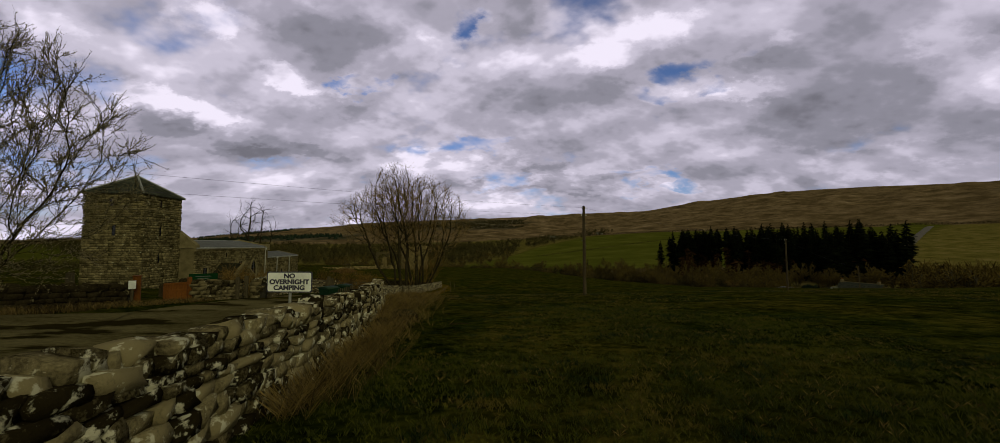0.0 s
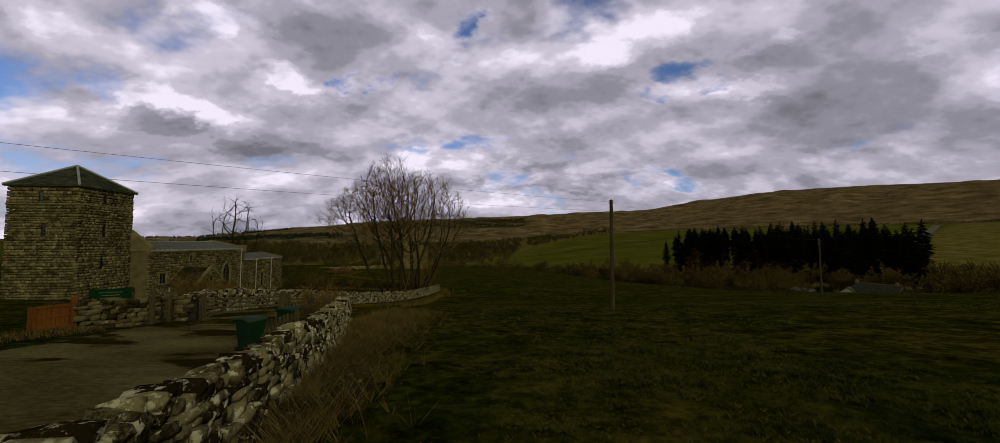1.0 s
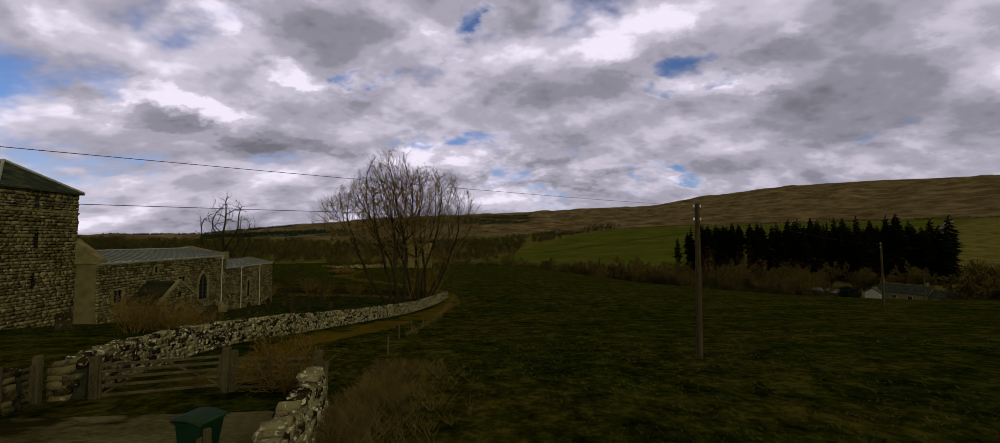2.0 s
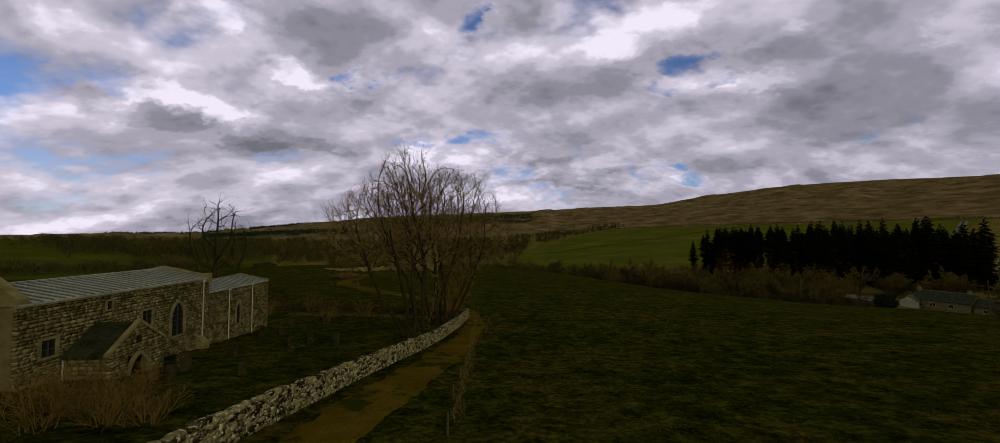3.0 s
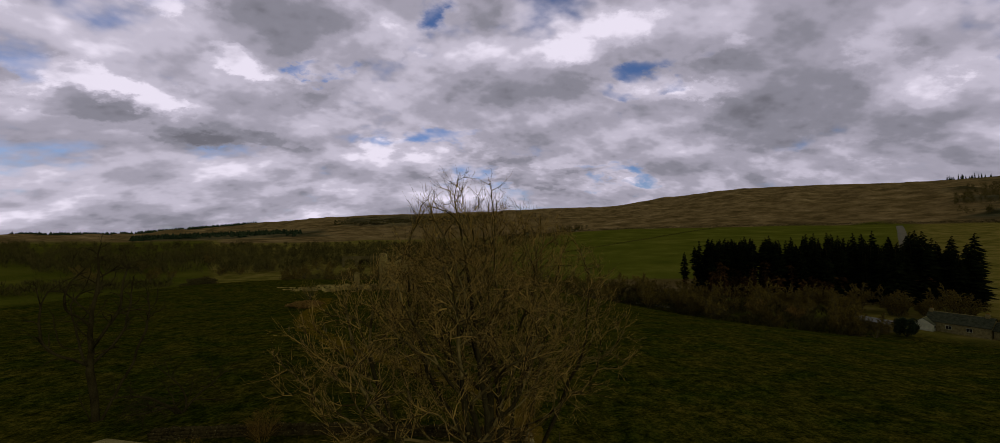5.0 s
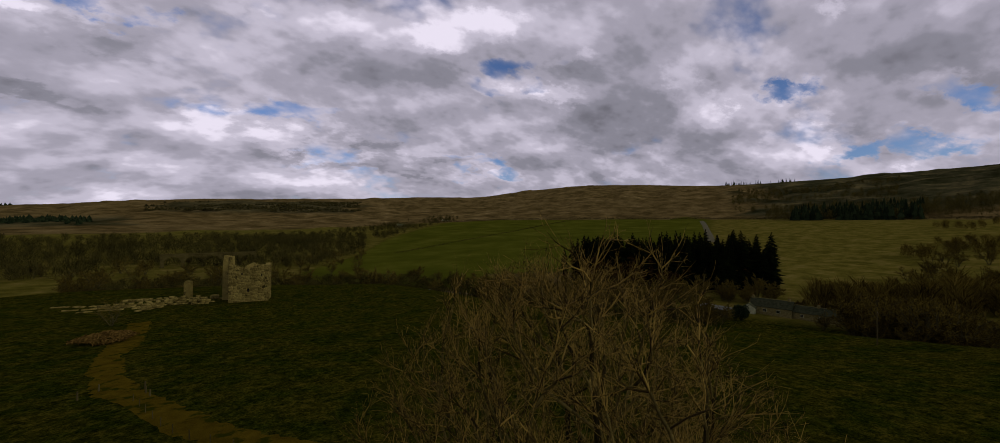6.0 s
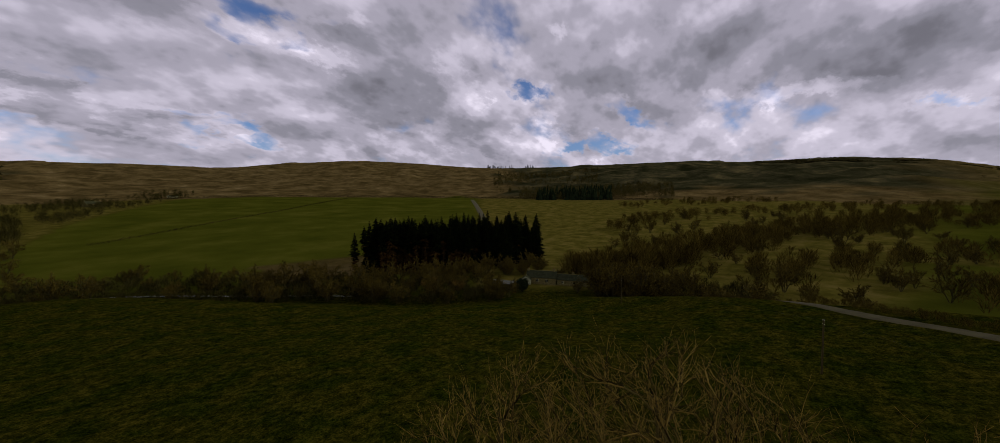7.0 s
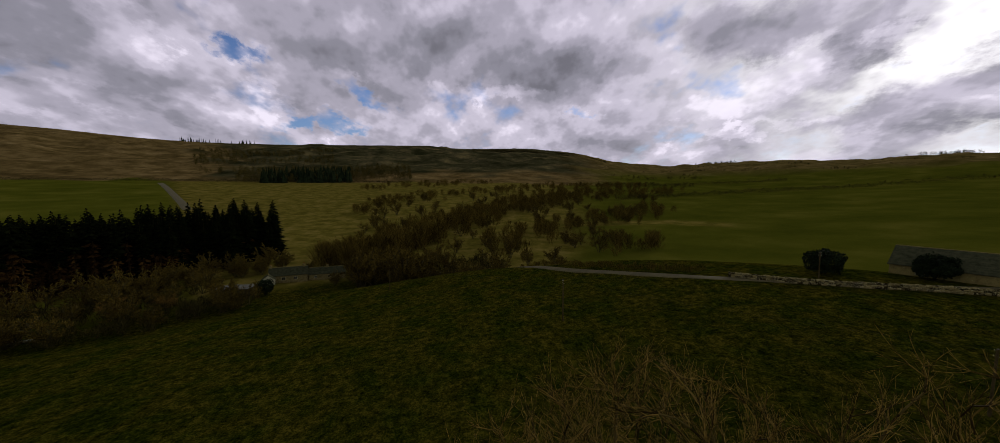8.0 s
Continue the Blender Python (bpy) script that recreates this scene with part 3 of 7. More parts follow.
def build_ground():
    rings = [0.0]
    while rings[-1] < 4700:
        r = rings[-1]
        rings.append(r + (1.6 if r < 130 else max(2.2, r * 0.019)))
    rings = np.array(rings[1:])
    count = 480
    az = np.radians(np.arange(count) * 360 / count)
    R, A = np.meshgrid(rings, az, indexing="ij")
    X, Y = C0[0] + R * np.sin(A), C0[1] + R * np.cos(A)
    Z = height(X, Y)
    deg = np.degrees(np.arctan2(np.sin(A), np.cos(A)))
    wob = np.array([[noise.noise(Vector((x * 0.012, y * 0.012, 0.3))) for x, y in zip(rx, ry)] for rx, ry in zip(X, Y)])
    fine = np.array([[noise.noise(Vector((x * 0.12, y * 0.12, 5.3))) for x, y in zip(rx, ry)] for rx, ry in zip(X, Y)])
    r2 = round_knots(deg, BEARING, EDGE, 8)
    rc = round_knots(deg, BEARING, CREST, 6)
    Z = Z + fine * np.clip(R / 60, 0.06, 1) * np.where(R > 200, 0.22, 0.12) + wob * 16 * ease01((R - r2) / 600) * np.where(R < 0.8 * round_knots(deg, BEARING, FAR_R, 8), 1, 0.25)
    moor = ease01((R - r2 * (1 + 0.05 * wob)) / 14)
    moor = moor * np.where((deg < -28) & (deg > -140), ease01((R - 900) / 200), 1)
    moor = moor * (1 - ease01((deg + 4 * wob - 106) / 9) * (1 - 0.75 * ease01((R + 120 * wob - 1150) / 300)))
    beyond = ease01((R - rc - 45) / 20)
    field = ease01((deg + 1) / 2) * ease01((field_edge(deg) - R) / 12) * ease01((57.5 - deg) / 1.0)
    lush = beyond * field + beyond * 0.85 * ease01((deg + 4 * wob - 103) / 7) * (deg < 160) + beyond * np.where(deg < -30, 0.6, 0)
    rough = beyond * 0.9 * ease01((deg - 56.5) / 1.0) * ease01((111 - deg - 4 * wob) / 7) + beyond * np.where((deg >= -30) & (deg <= 22), 0.75, 0) * (1 - field)
    west = ease01((8 - deg) / 4) * (deg > -140)
    lush = np.where(west > 0, np.maximum(lush, west * 0.75 * ease01((R + 60 * wob - 690) / 40) * ease01((0.25 + fine * 0.2 + wob) / 0.2)), lush)
    band = ease01((deg - 95) / 3) * ease01((129 - deg) / 4) * ease01((15 - np.abs(R - np.interp(deg, [96, 107, 120, 127], [310, 339, 358, 345]))) / 6)
    rough = np.maximum(rough, 0.95 * band)
    bracken = ease01((deg - 27 + 3 * fine) / 2) * ease01((47 - deg + 3 * fine) / 2) * ease01((R - 228 + 16 * wob) / 10) * ease01((306 - R + 30 * wob + 1.2 * (deg - 37)) / 8)
    lush, moor = lush * (1 - bracken), np.maximum(moor, 0.75 * bracken)
    verts = [(C0[0], C0[1], ground_z(*C0))] + list(zip(X.ravel().tolist(), Y.ravel().tolist(), Z.ravel().tolist()))
    faces = [(0, 1 + (k + 1) % count, 1 + k) for k in range(count)]
    for i in range(len(rings) - 1):
        a, b = 1 + i * count, 1 + (i + 1) * count
        faces += [(a + k, a + (k + 1) % count, b + (k + 1) % count, b + k) for k in range(count)]
    me = mesh_of("ground", verts, faces, M_LAND, True)
    col = me.color_attributes.new("cover", "FLOAT_COLOR", "POINT")
    data = np.ones((len(verts), 4))
    data[0, :3] = 0
    for k, v in enumerate((moor, lush, rough)):
        data[1:, k] = v.ravel()
    # Heather and forestry on the far slopes.
    ragged = deg + 5 * wob
    heath = 0.85 * ease01((ragged + 14) / 2) * ease01((9 - ragged) / 3) * ease01((R + 120 * wob - 1350) / 120) * ease01((2050 - R - 150 * wob) / 150)
    heath = np.maximum(heath, ease01((ragged - 60) / 3) * ease01((113 - ragged) / 8) * ease01((R + 160 * wob - 1000) / 120))
    heath = np.maximum(heath, 0.9 * ease01((ragged + 35) / 2) * ease01((-15 - ragged) / 2) * ease01((R + 60 * wob - 1020) / 60) * ease01((1320 - R) / 80))
    data[0, 3], data[1:, 3] = 0, heath.ravel()
    col.data.foreach_set("color", data.ravel())
    ob = new("ground", me)
    tagged(ob, "dark tussocky pasture falling to a valley, moorland beyond", "ground", kind="structure")


build_ground()


def polyline(points, step):
    """Even points along a rounded line through the given ones."""
    p = np.array(points, float)
    d = np.r_[0, np.cumsum(np.hypot(*np.diff(p[:, :2], axis=0).T))]
    s = np.linspace(0, d[-1], max(2, int(d[-1] / step) + 1))
    out = [smooth_knots(s, d, p[:, k], min(4.0, d[-1] / 12)) if len(p) > 2 else np.interp(s, d, p[:, k]) for k in range(p.shape[1])]
    out = np.array(out).T
    out[0], out[-1] = p[0], p[-1]
    return out


def strip(name, points, width, lift, mat, label, category, step=1.0, wob=0.15, seed=1, across=6, crown=0.03):
    """A road or path laid on the ground."""
    rng = random.Random(seed)
    line = polyline(points, step)
    t = np.gradient(line[:, :2], axis=0)
    t /= np.linalg.norm(t, axis=1)[:, None] + 1e-9
    nrm = np.c_[t[:, 1], -t[:, 0]]
    verts, faces = [], []
    for i, (p, n) in enumerate(zip(line, nrm)):
        w = width if len(p) < 3 else p[2]
        for k in range(across + 1):
            s = (k / across - 0.5) * w
            s += (rng.random() - 0.5) * wob * 2 if k in (0, across) else 0
            x, y = p[0] + n[0] * s, p[1] + n[1] * s
            edge = -0.06 if k in (0, across) else lift + crown * (1 - abs(2 * k / across - 1))
            verts.append((x, y, ground_z(x, y) + edge))
    m = across + 1
    for i in range(len(line) - 1):
        faces += [(i * m + k, i * m + k + 1, (i + 1) * m + k + 1, (i + 1) * m + k) for k in range(across)]
    ob = new(name, mesh_of(name, verts, faces, mat, True))
    return tagged(ob, label, category, kind="structure")


strip("road", [(-2.6, -34, 8.0), (-2.8, 0, 8.2), (-3.0, 13, 9.0), (-3.4, 22, 9.4), (-3.9, 28, 9.6), (-4.6, 34.0, 7.4)], 8, 0.08, M_ROAD, "muddy patched tarmac track beside the dry-stone wall", "road", 0.8, 0.5, 3, 12)
strip("road", [(-6.5, 24), (-18, 17.5), (-40, 8)], 5.0, 0.10, M_ROAD, "muddy track turning off past the church", "road", 0.8, 0.4, 5)
strip("path", [(-4.6, 37, 3.2), (-6.2, 46, 3.4), (-5.2, 56, 4.2), (-4.0, 63.5, 4.2), (-2.6, 72, 3.6), (-1.0, 82, 3.2), (-0.9, 92, 3.2), (-3, 104, 3.6), (-13, 118, 4.2), (-25, 128.5, 4.6), (-34, 141, 5.0), (-43.5, 157, 5.4), (-49, 170, 5.6), (-53, 188, 6.0), (-56, 210, 6.5), (-60, 230, 5.5)], 4, 0.03, M_PATH, "worn brown earth path leading to the ruined castle", "path", 0.9, 0.6, 7, 8)
strip("lane", [(190, 96), (150, 86), (118, 73), (98, 58.5), (82, 44.8), (72, 33.8), (66, 26), (60, 17), (53, 5), (47, -6), (39, -24), (34, -60), (36, -130)], 4.0, 0.12, M_LANE, "narrow grey tarmac lane across the valley side", "lane", 3.0, 0.2, 9)
strip("lane", FAR_LANE, 9.0, 0.30, M_LANE, "pale lane climbing straight up the far hillside", "lane", 6.0, 0.4, 11)


# ---- stones ----
def stone_shapes(count, seed, square=0.45, rough=0.04):
    """Unit stones: rounded, uneven blocks."""
    rng = np.random.default_rng(seed)
    grid = [(x, y, z) for x in (-1, 0, 1) for y in (-1, 0, 1) for z in (-1, 0, 1) if (x, y, z) != (0, 0, 0)]
    index = {g: i for i, g in enumerate(grid)}
    faces = []
    for axis in range(3):
        for side in (-1, 1):
            a, b = [k for k in range(3) if k != axis]
            for i in (-1, 0):
                for j in (-1, 0):
                    q = []
                    for di, dj in ((0, 0), (1, 0), (1, 1), (0, 1)):
                        g = [0, 0, 0]
                        g[axis], g[a], g[b] = side, i + di, j + dj
                        q.append(index[tuple(g)])
                    flip = (side == 1) == (axis == 1)
                    faces.append(tuple(q[::-1]) if flip else tuple(q))
    out = []
    g = np.array(grid, float)
    for _ in range(count):
        round_ = g / np.linalg.norm(g, axis=1)[:, None]
        v = (g * square + round_ * (1 - square) * 1.12) * 0.5
        v = v + rng.normal(0, rough, v.shape)
        v[:, 2] += v[:, 0] * rng.normal(0, 0.12)
        v[:, 0] += v[:, 2] * rng.normal(0, 0.10)
        out.append(v)
    return out, faces


STONES, STONE_FACES = stone_shapes(28, 4, 0.74, 0.046)
BLOCKS, BLOCK_FACES = stone_shapes(16, 9, 0.76, 0.05)


def dry_stone_wall(name, label, points, high, thick, size, seed, singles, faces_on=(1, -1), span=None, cope=1.0, mat=None):
    """A dry-stone wall on the ground: core, face stones in rough courses, a row of cope stones on edge. Stones of the stretch `span` are parts."""
    rng = random.Random(seed)
    root = thing(name, label, "wall", kind="structure")
    line = polyline(points, 0.25)
    seg = np.r_[0, np.cumsum(np.hypot(*np.diff(line[:, :2], axis=0).T))]
    total = seg[-1]

    def at(s):
        x, y = np.interp(s, seg, line[:, 0]), np.interp(s, seg, line[:, 1])
        e = 0.3
        dx, dy = np.interp(s + e, seg, line[:, 0]) - np.interp(s - e, seg, line[:, 0]), np.interp(s + e, seg, line[:, 1]) - np.interp(s - e, seg, line[:, 1])
        n = math.hypot(dx, dy) + 1e-9
        return x, y, dx / n, dy / n

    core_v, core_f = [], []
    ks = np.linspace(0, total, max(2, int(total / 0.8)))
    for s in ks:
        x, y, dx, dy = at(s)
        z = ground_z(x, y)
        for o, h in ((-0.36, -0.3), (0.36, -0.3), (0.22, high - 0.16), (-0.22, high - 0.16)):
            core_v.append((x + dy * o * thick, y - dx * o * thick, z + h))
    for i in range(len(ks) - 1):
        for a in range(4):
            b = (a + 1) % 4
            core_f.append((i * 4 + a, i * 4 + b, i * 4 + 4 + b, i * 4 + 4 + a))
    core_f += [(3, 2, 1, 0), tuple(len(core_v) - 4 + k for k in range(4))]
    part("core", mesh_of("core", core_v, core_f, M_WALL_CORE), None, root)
    shared = [mesh_of("stone", v, STONE_FACES, mat or M_WALL_STONE, True) for v in STONES]
    spots = []
    for side in faces_on:
        z = -0.08
        while z < high - 0.16:
            hgt = size * (0.48 + 0.32 * rng.random()) * (1.12 - 0.30 * z / high)
            s = rng.random() * size
            while s < total:
                ln = size * (0.62 + 1.0 * rng.random())
                spots.append((s + ln / 2, side, z + hgt / 2, ln, hgt, thick * 0.42))
                s += ln * 0.96
            z += hgt * 0.93
    s = 0.0
    while s < total:
        ln = size * (0.50 + 0.75 * rng.random()) * cope
        spots.append((s + ln / 2, 0, high - 0.02, ln * 1.05, size * (0.50 + 0.50 * rng.random()), thick * (0.62 + 0.25 * rng.random())))
        s += ln
    made, pieces = 0, []
    for s, side, z, ln, hgt, deep in spots:
        x, y, dx, dy = at(min(s, total - 0.02))
        taper = 0.5 - 0.17 * max(0.0, z) / high
        off = side * thick * taper - side * deep * 0.30 + rng.gauss(0, 0.028)
        px, py = x + dy * off, y - dx * off
        pz = ground_z(x, y) + z + rng.gauss(0, 0.012) + (rng.gauss(0, 0.03) if side == 0 else 0)
        m = Matrix.LocRotScale((px, py, pz), Euler((rng.gauss(0, 0.08), rng.gauss(0, 0.10), math.atan2(dy, dx) + rng.gauss(0, 0.10))), (ln * (0.92 + 0.10 * rng.random()), deep * (0.85 + 0.35 * rng.random()), hgt * (0.88 + 0.16 * rng.random())))
        k = rng.randrange(len(STONES))
        if span and span[0] <= y <= span[1] and side in (1, 0) and made < singles:
            o = new("stone", shared[k])
            o.parent = root
            o.matrix_basis = m
            made += 1
        else:
            a = np.array(m)
            pieces.append((STONES[k] @ a[:3, :3].T + a[:3, 3], STONE_FACES))
    if pieces:
        v, f = join_lists(pieces)
        tagged(part("stonework", mesh_of("stonework", v, f, mat or M_WALL_STONE, True), None, root), kind="stuff")
    return root


WALL_A = [(2.72, -16), (2.72, 4), (2.74, 14), (2.70, 18), (2.38, 21.7), (1.85, 24.5), (1.4, 27.2), (0.9, 30), (0.2, 32.8), (-0.3, 34.3)]
WALL_B = [(-8.2, 35.7), (-9.4, 40.6), (-9.75, 45), (-9.4, 49.4), (-8.8, 54.8), (-7.6, 63.8), (-4.95, 75.5), (-2.4, 91), (-2.2, 94.2)]
WALL_C = [(-7.7, 35.65), (-8.35, 35.5)]
WALL_D = [(-8.65, 34.6), (-9.0, 33.6), (-9.9, 32.3)]
WALL_E = [(-11.0, 29.7), (-11.6, 28.2), (-13.4, 25.0), (-17, 20.6), (-24, 14)]
WALL_F = [(-2.4, 94.6), (-8, 95.6), (-16, 96.6), (-26, 97.6), (-38, 98)]
FAR_WALL = [(70, 27.6), (63, 22.4), (54.8, 13.4), (47.4, 1.4), (41.6, -6.6), (34, -19), (28, -40)]


# ---- church ----
def rubble_face(width, high, holes, size, seed, tall=0.55, top=None):
    """Stones of a coursed rubble wall on the plane y = 0, from (0, 0) to (width, high), clear of the holes (u0, v0, u1, v1). top(u): the wall's height there."""
    rng = random.Random(seed)
    pieces, z = [], 0.0
    while z < high - 0.02:
        hgt = min(size * (tall - 0.15 + 0.40 * rng.random()), high - z)
        u = -rng.random() * size * 0.5
        while u < width:
            ln = size * (0.55 + 1.1 * rng.random())
            a, b = max(u, 0), min(u + ln, width)
            u += ln
            if b - a < 0.05:
                continue
            if any(a < h[2] and b > h[0] and z < h[3] and z + hgt > h[1] for h in holes):
                for h in holes:
                    if z < h[3] and z + hgt > h[1]:
                        if a < h[0] < b:
                            b = h[0]
                        elif a < h[2] < b:
                            a = h[2]
                        elif h[0] <= a and b <= h[2]:
                            b = a
                if b - a < 0.06:
                    continue
            if top and z + hgt * 0.6 > top((a + b) / 2):
                continue
            k = rng.randrange(len(BLOCKS))
            sc = np.array([(b - a) * 1.0 - 0.010, 0.16 + 0.09 * rng.random(), (hgt - 0.014) * (0.86 + 0.18 * rng.random())])
            v = BLOCKS[k] * sc + np.array([(a + b) / 2, rng.gauss(0, 0.012), z + hgt / 2])
            pieces.append((v, BLOCK_FACES))
        z += hgt
    return pieces


def laid(pieces, origin, ang):
    """Turn and move a rubble face: ang in degrees about z, its outer side is -y before the turn."""
    c, s = math.cos(radians(ang)), math.sin(radians(ang))
    rot = np.array([[c, -s, 0], [s, c, 0], [0, 0, 1]])
    return [(v @ rot.T + np.array(origin), f) for v, f in pieces]


def stone_mesh(name, pieces, mat):
    v, f = join_lists(pieces)
    return mesh_of(name, v, f, mat, True)


def lancet(width, high, n=7):
    """Outline of a pointed arch, (u, v), foot first."""
    w = width / 2
    spring = high - width * 0.9
    pts = [(-w, 0), (w, 0)]
    for k in range(n + 1):
        a = radians(60 * k / n)
        pts.append((-w + width * math.cos(a), spring + width * math.sin(a) * 1.04))
    left = [(-u, v) for u, v in pts[2:-1]][::-1]
    return pts[:2] + pts[2:] + left


def arch_ring(width, high, thick, depth, y0):
    """A dressed surround on the plane x, pushed along x from y0."""
    outer, inner = lancet(width + 2 * thick, high + thick), lancet(width, high)
    bm = bmesh.new()
    rings = []
    for w in (y0, y0 + depth):
        rings.append(([bm.verts.new((w, u, v)) for u, v in outer], [bm.verts.new((w, u, v)) for u, v in inner]))
    n = len(outer)
    for k in range(1, n):
        j = (k + 1) % n
        for (o, i), rev in ((rings[0], False), (rings[1], True)):
            bm.faces.new((o[k], o[j], i[j], i[k]))
        bm.faces.new((rings[0][0][k], rings[0][0][j], rings[1][0][j], rings[1][0][k]))
        bm.faces.new((rings[0][1][k], rings[0][1][j], rings[1][1][j], rings[1][1][k]))
    return bm


def window_part(parent, x, y, z, width, high, pointed, surround=0.16, mullions=1):
    """A window in the wall that faces +x: surround, dark glass, bars. (y, z) is the middle of its sill."""
    w = part("window", arch_ring(width, high, surround, 0.16, 0) if pointed else frame_ring(width, high, surround), M_DRESSED, parent, "dressed stone window surround")
    w.matrix_basis = pose(x - 0.03, y, z)
    out = lancet(width, high) if pointed else [(-width / 2, 0), (width / 2, 0), (width / 2, high), (-width / 2, high)]
    part("pane", prism(out, "x", 0.02, 0.035), M_GLASS_SHADE, w, "dark leaded glass")
    for k in range(mullions):
        u = width * ((k + 1) / (mullions + 1) - 0.5)
        part("mullion", box(0.03, u - 0.03, 0, 0.10, u + 0.03, high * (0.93 if pointed else 1.0)), M_IRON, w)
    k = 1
    while k * 0.42 < high * 0.9:
        part("glazing_bar", box(0.036, -width / 2 + 0.01, k * 0.42 - 0.012, 0.06, width / 2 - 0.01, k * 0.42 + 0.012), M_IRON, w)
        k += 1
    return w


def frame_ring(width, high, thick):
    bm = bmesh.new()
    w = width / 2
    add_box(bm, 0, -w - thick, -thick * 0.8, 0.16, w + thick, 0)
    add_box(bm, 0, -w - thick, high, 0.16, w + thick, high + thick)
    add_box(bm, 0, -w - thick, 0, 0.15, -w, high)
    add_box(bm, 0, w, 0, 0.15, w + thick, high)
    return bm


def build_church():
    church = thing("church", "small medieval sandstone church with a squat pyramid-roofed tower", "church")
    church.matrix_world = Matrix.Translation((-25.3, 55.0, 0)) @ pose(0, 0, 0, 0, 0, 2.2) @ Matrix.Translation((25.3, -55.0, 0))
    # Tower: 5.2 m square.
    tx, ty, tw, tz0, tz1 = -29.6, 51.8, 2.63, -2.8, 8.35
    tower = part("tower", box(tx - tw + 0.1, ty - tw + 0.1, tz0, tx + tw - 0.1, ty + tw - 0.1, tz1 - 0.05), M_MORTAR, church, "squat square tower of coursed rubble sandstone")
    wide = 2 * tw
    th = tz1 - tz0
    slits_e = [(2.25, 7.0, 2.60, 8.0), (2.2, 4.2, 2.45, 5.2), (2.2, 9.9, 2.55, 10.6)]
    slits_s = [(2.6, 7.0, 2.95, 8.0), (2.3, 9.9, 2.65, 10.6)]
    pieces = laid(rubble_face(wide, th, slits_e, 0.38, 31), (tx + tw - 0.05, ty - tw, tz0), 90)
    pieces += laid(rubble_face(wide, th, slits_s, 0.38, 32), (tx - tw, ty - tw + 0.05, tz0), 0)
    pieces += laid(rubble_face(wide, th, [], 0.5, 33), (tx + tw, ty + tw - 0.05, tz0), 180)
    tagged(part("stonework", stone_mesh("stonework", pieces, M_CHURCH), None, tower), kind="stuff")
    # Dark panels on the solid tower give the slits their shade.
    for u, v0, _, v1 in slits_e:
        part("slit_window", box(tx + tw - 0.10, ty - tw + u, tz0 + v0, tx + tw - 0.04, ty - tw + u + 0.3, tz0 + v1), M_GLASS_SHADE, tower, "dark panel painted as the shade of a narrow slit")
    for u, v0, _, v1 in slits_s:
        part("slit_window", box(tx - tw + u, ty - tw + 0.04, tz0 + v0, tx - tw + u + 0.3, ty - tw + 0.10, tz0 + v1), M_GLASS_SHADE, tower, "dark panel painted as the shade of a narrow slit")
    part("string_course", box(tx - tw - 0.08, ty - tw - 0.08, tz1 - 1.6, tx + tw + 0.08, ty + tw + 0.08, tz1 - 1.47, 0.03), M_DRESSED, tower)
    add = tw + 0.22
    bm = bmesh.new()
    ring = [bm.verts.new((tx + a * add, ty + b * add, tz1)) for a, b in ((1, 1), (-1, 1), (-1, -1), (1, -1))]
    low = [bm.verts.new((tx + a * add, ty + b * add, tz1 - 0.10)) for a, b in ((1, 1), (-1, 1), (-1, -1), (1, -1))]
    tip = bm.verts.new((tx, ty, 10.4))
    for k in range(4):
        bm.faces.new((ring[k], ring[(k + 1) % 4], tip))
        bm.faces.new((low[k], low[(k + 1) % 4], ring[(k + 1) % 4], ring[k]))
    bm.faces.new(low)
    roof = part("tower_roof", bm, M_SLATE, church, "low pyramid roof of grey slate with lead hips")
    slates = []
    rng = random.Random(5)
    for side in range(4):
        nrow = 11
        for row in range(nrow):
            t0 = row / nrow
            half = add * (1 - t0)
            n = max(1, int(half * 2 / 0.5))
            for k in range(n):
                u0, u1 = -half + 2 * half * k / n, -half + 2 * half * (k + 1) / n
                rise = 10.4 - tz1
                v = []
                for u, t, up in ((u0 + 0.01, t0 - 0.005, 0.03), (u1 - 0.01, t0 - 0.005, 0.03), (u1 - 0.01, t0 + 0.085, 0.005), (u0 + 0.01, t0 + 0.085, 0.005)):
                    t = min(t, 0.985)
                    lim = add * (1 - t)
                    uu = max(-lim, min(lim, u))
                    q = [(uu, -lim), (lim, uu), (-uu, lim), (-lim, -uu)][side]
                    v.append((tx + q[0], ty + q[1], tz1 + rise * t + up + 0.006 * rng.random()))
                slates.append((np.array(v), [(0, 1, 2, 3)]))
    v, f = join_lists(slates)
    tagged(part("slating", mesh_of("slating", v, f, M_SLATE), None, roof), kind="stuff")
    for a, b in ((1, 1), (-1, 1), (-1, -1), (1, -1)):
        part("hip", rod((tx + a * add, ty + b * add, tz1 + 0.03), (tx, ty, 10.46), 0.09, 0.09, 6), M_LEAD, roof, "grey lead hip flashing")
    # Nave.
    nx, ny0, ny1, nz0, nz1 = -25.35, 54.4, 70.4, -4.6, 2.95
    nback = -33.6
    nave = part("nave", box(nback, ny0, nz0, nx - 0.1, ny1, nz1 - 0.02), M_MORTAR, church, "long low nave of rubble sandstone")
    holes = [(1.3, 4.2, 2.2, 5.3), (5.4, 6.3, 5.85, 6.95), (8.35, 4.5, 9.35, 5.75), (11.2, 3.0, 12.9, 5.7)]
    pieces = laid(rubble_face(ny1 - ny0, nz1 - nz0, holes, 0.34, 41), (nx - 0.05, ny0, nz0), 90)
    pieces += laid(rubble_face(nx - nback, nz1 - nz0, [], 0.45, 42), (nx, ny1 - 0.05, nz0), 180)
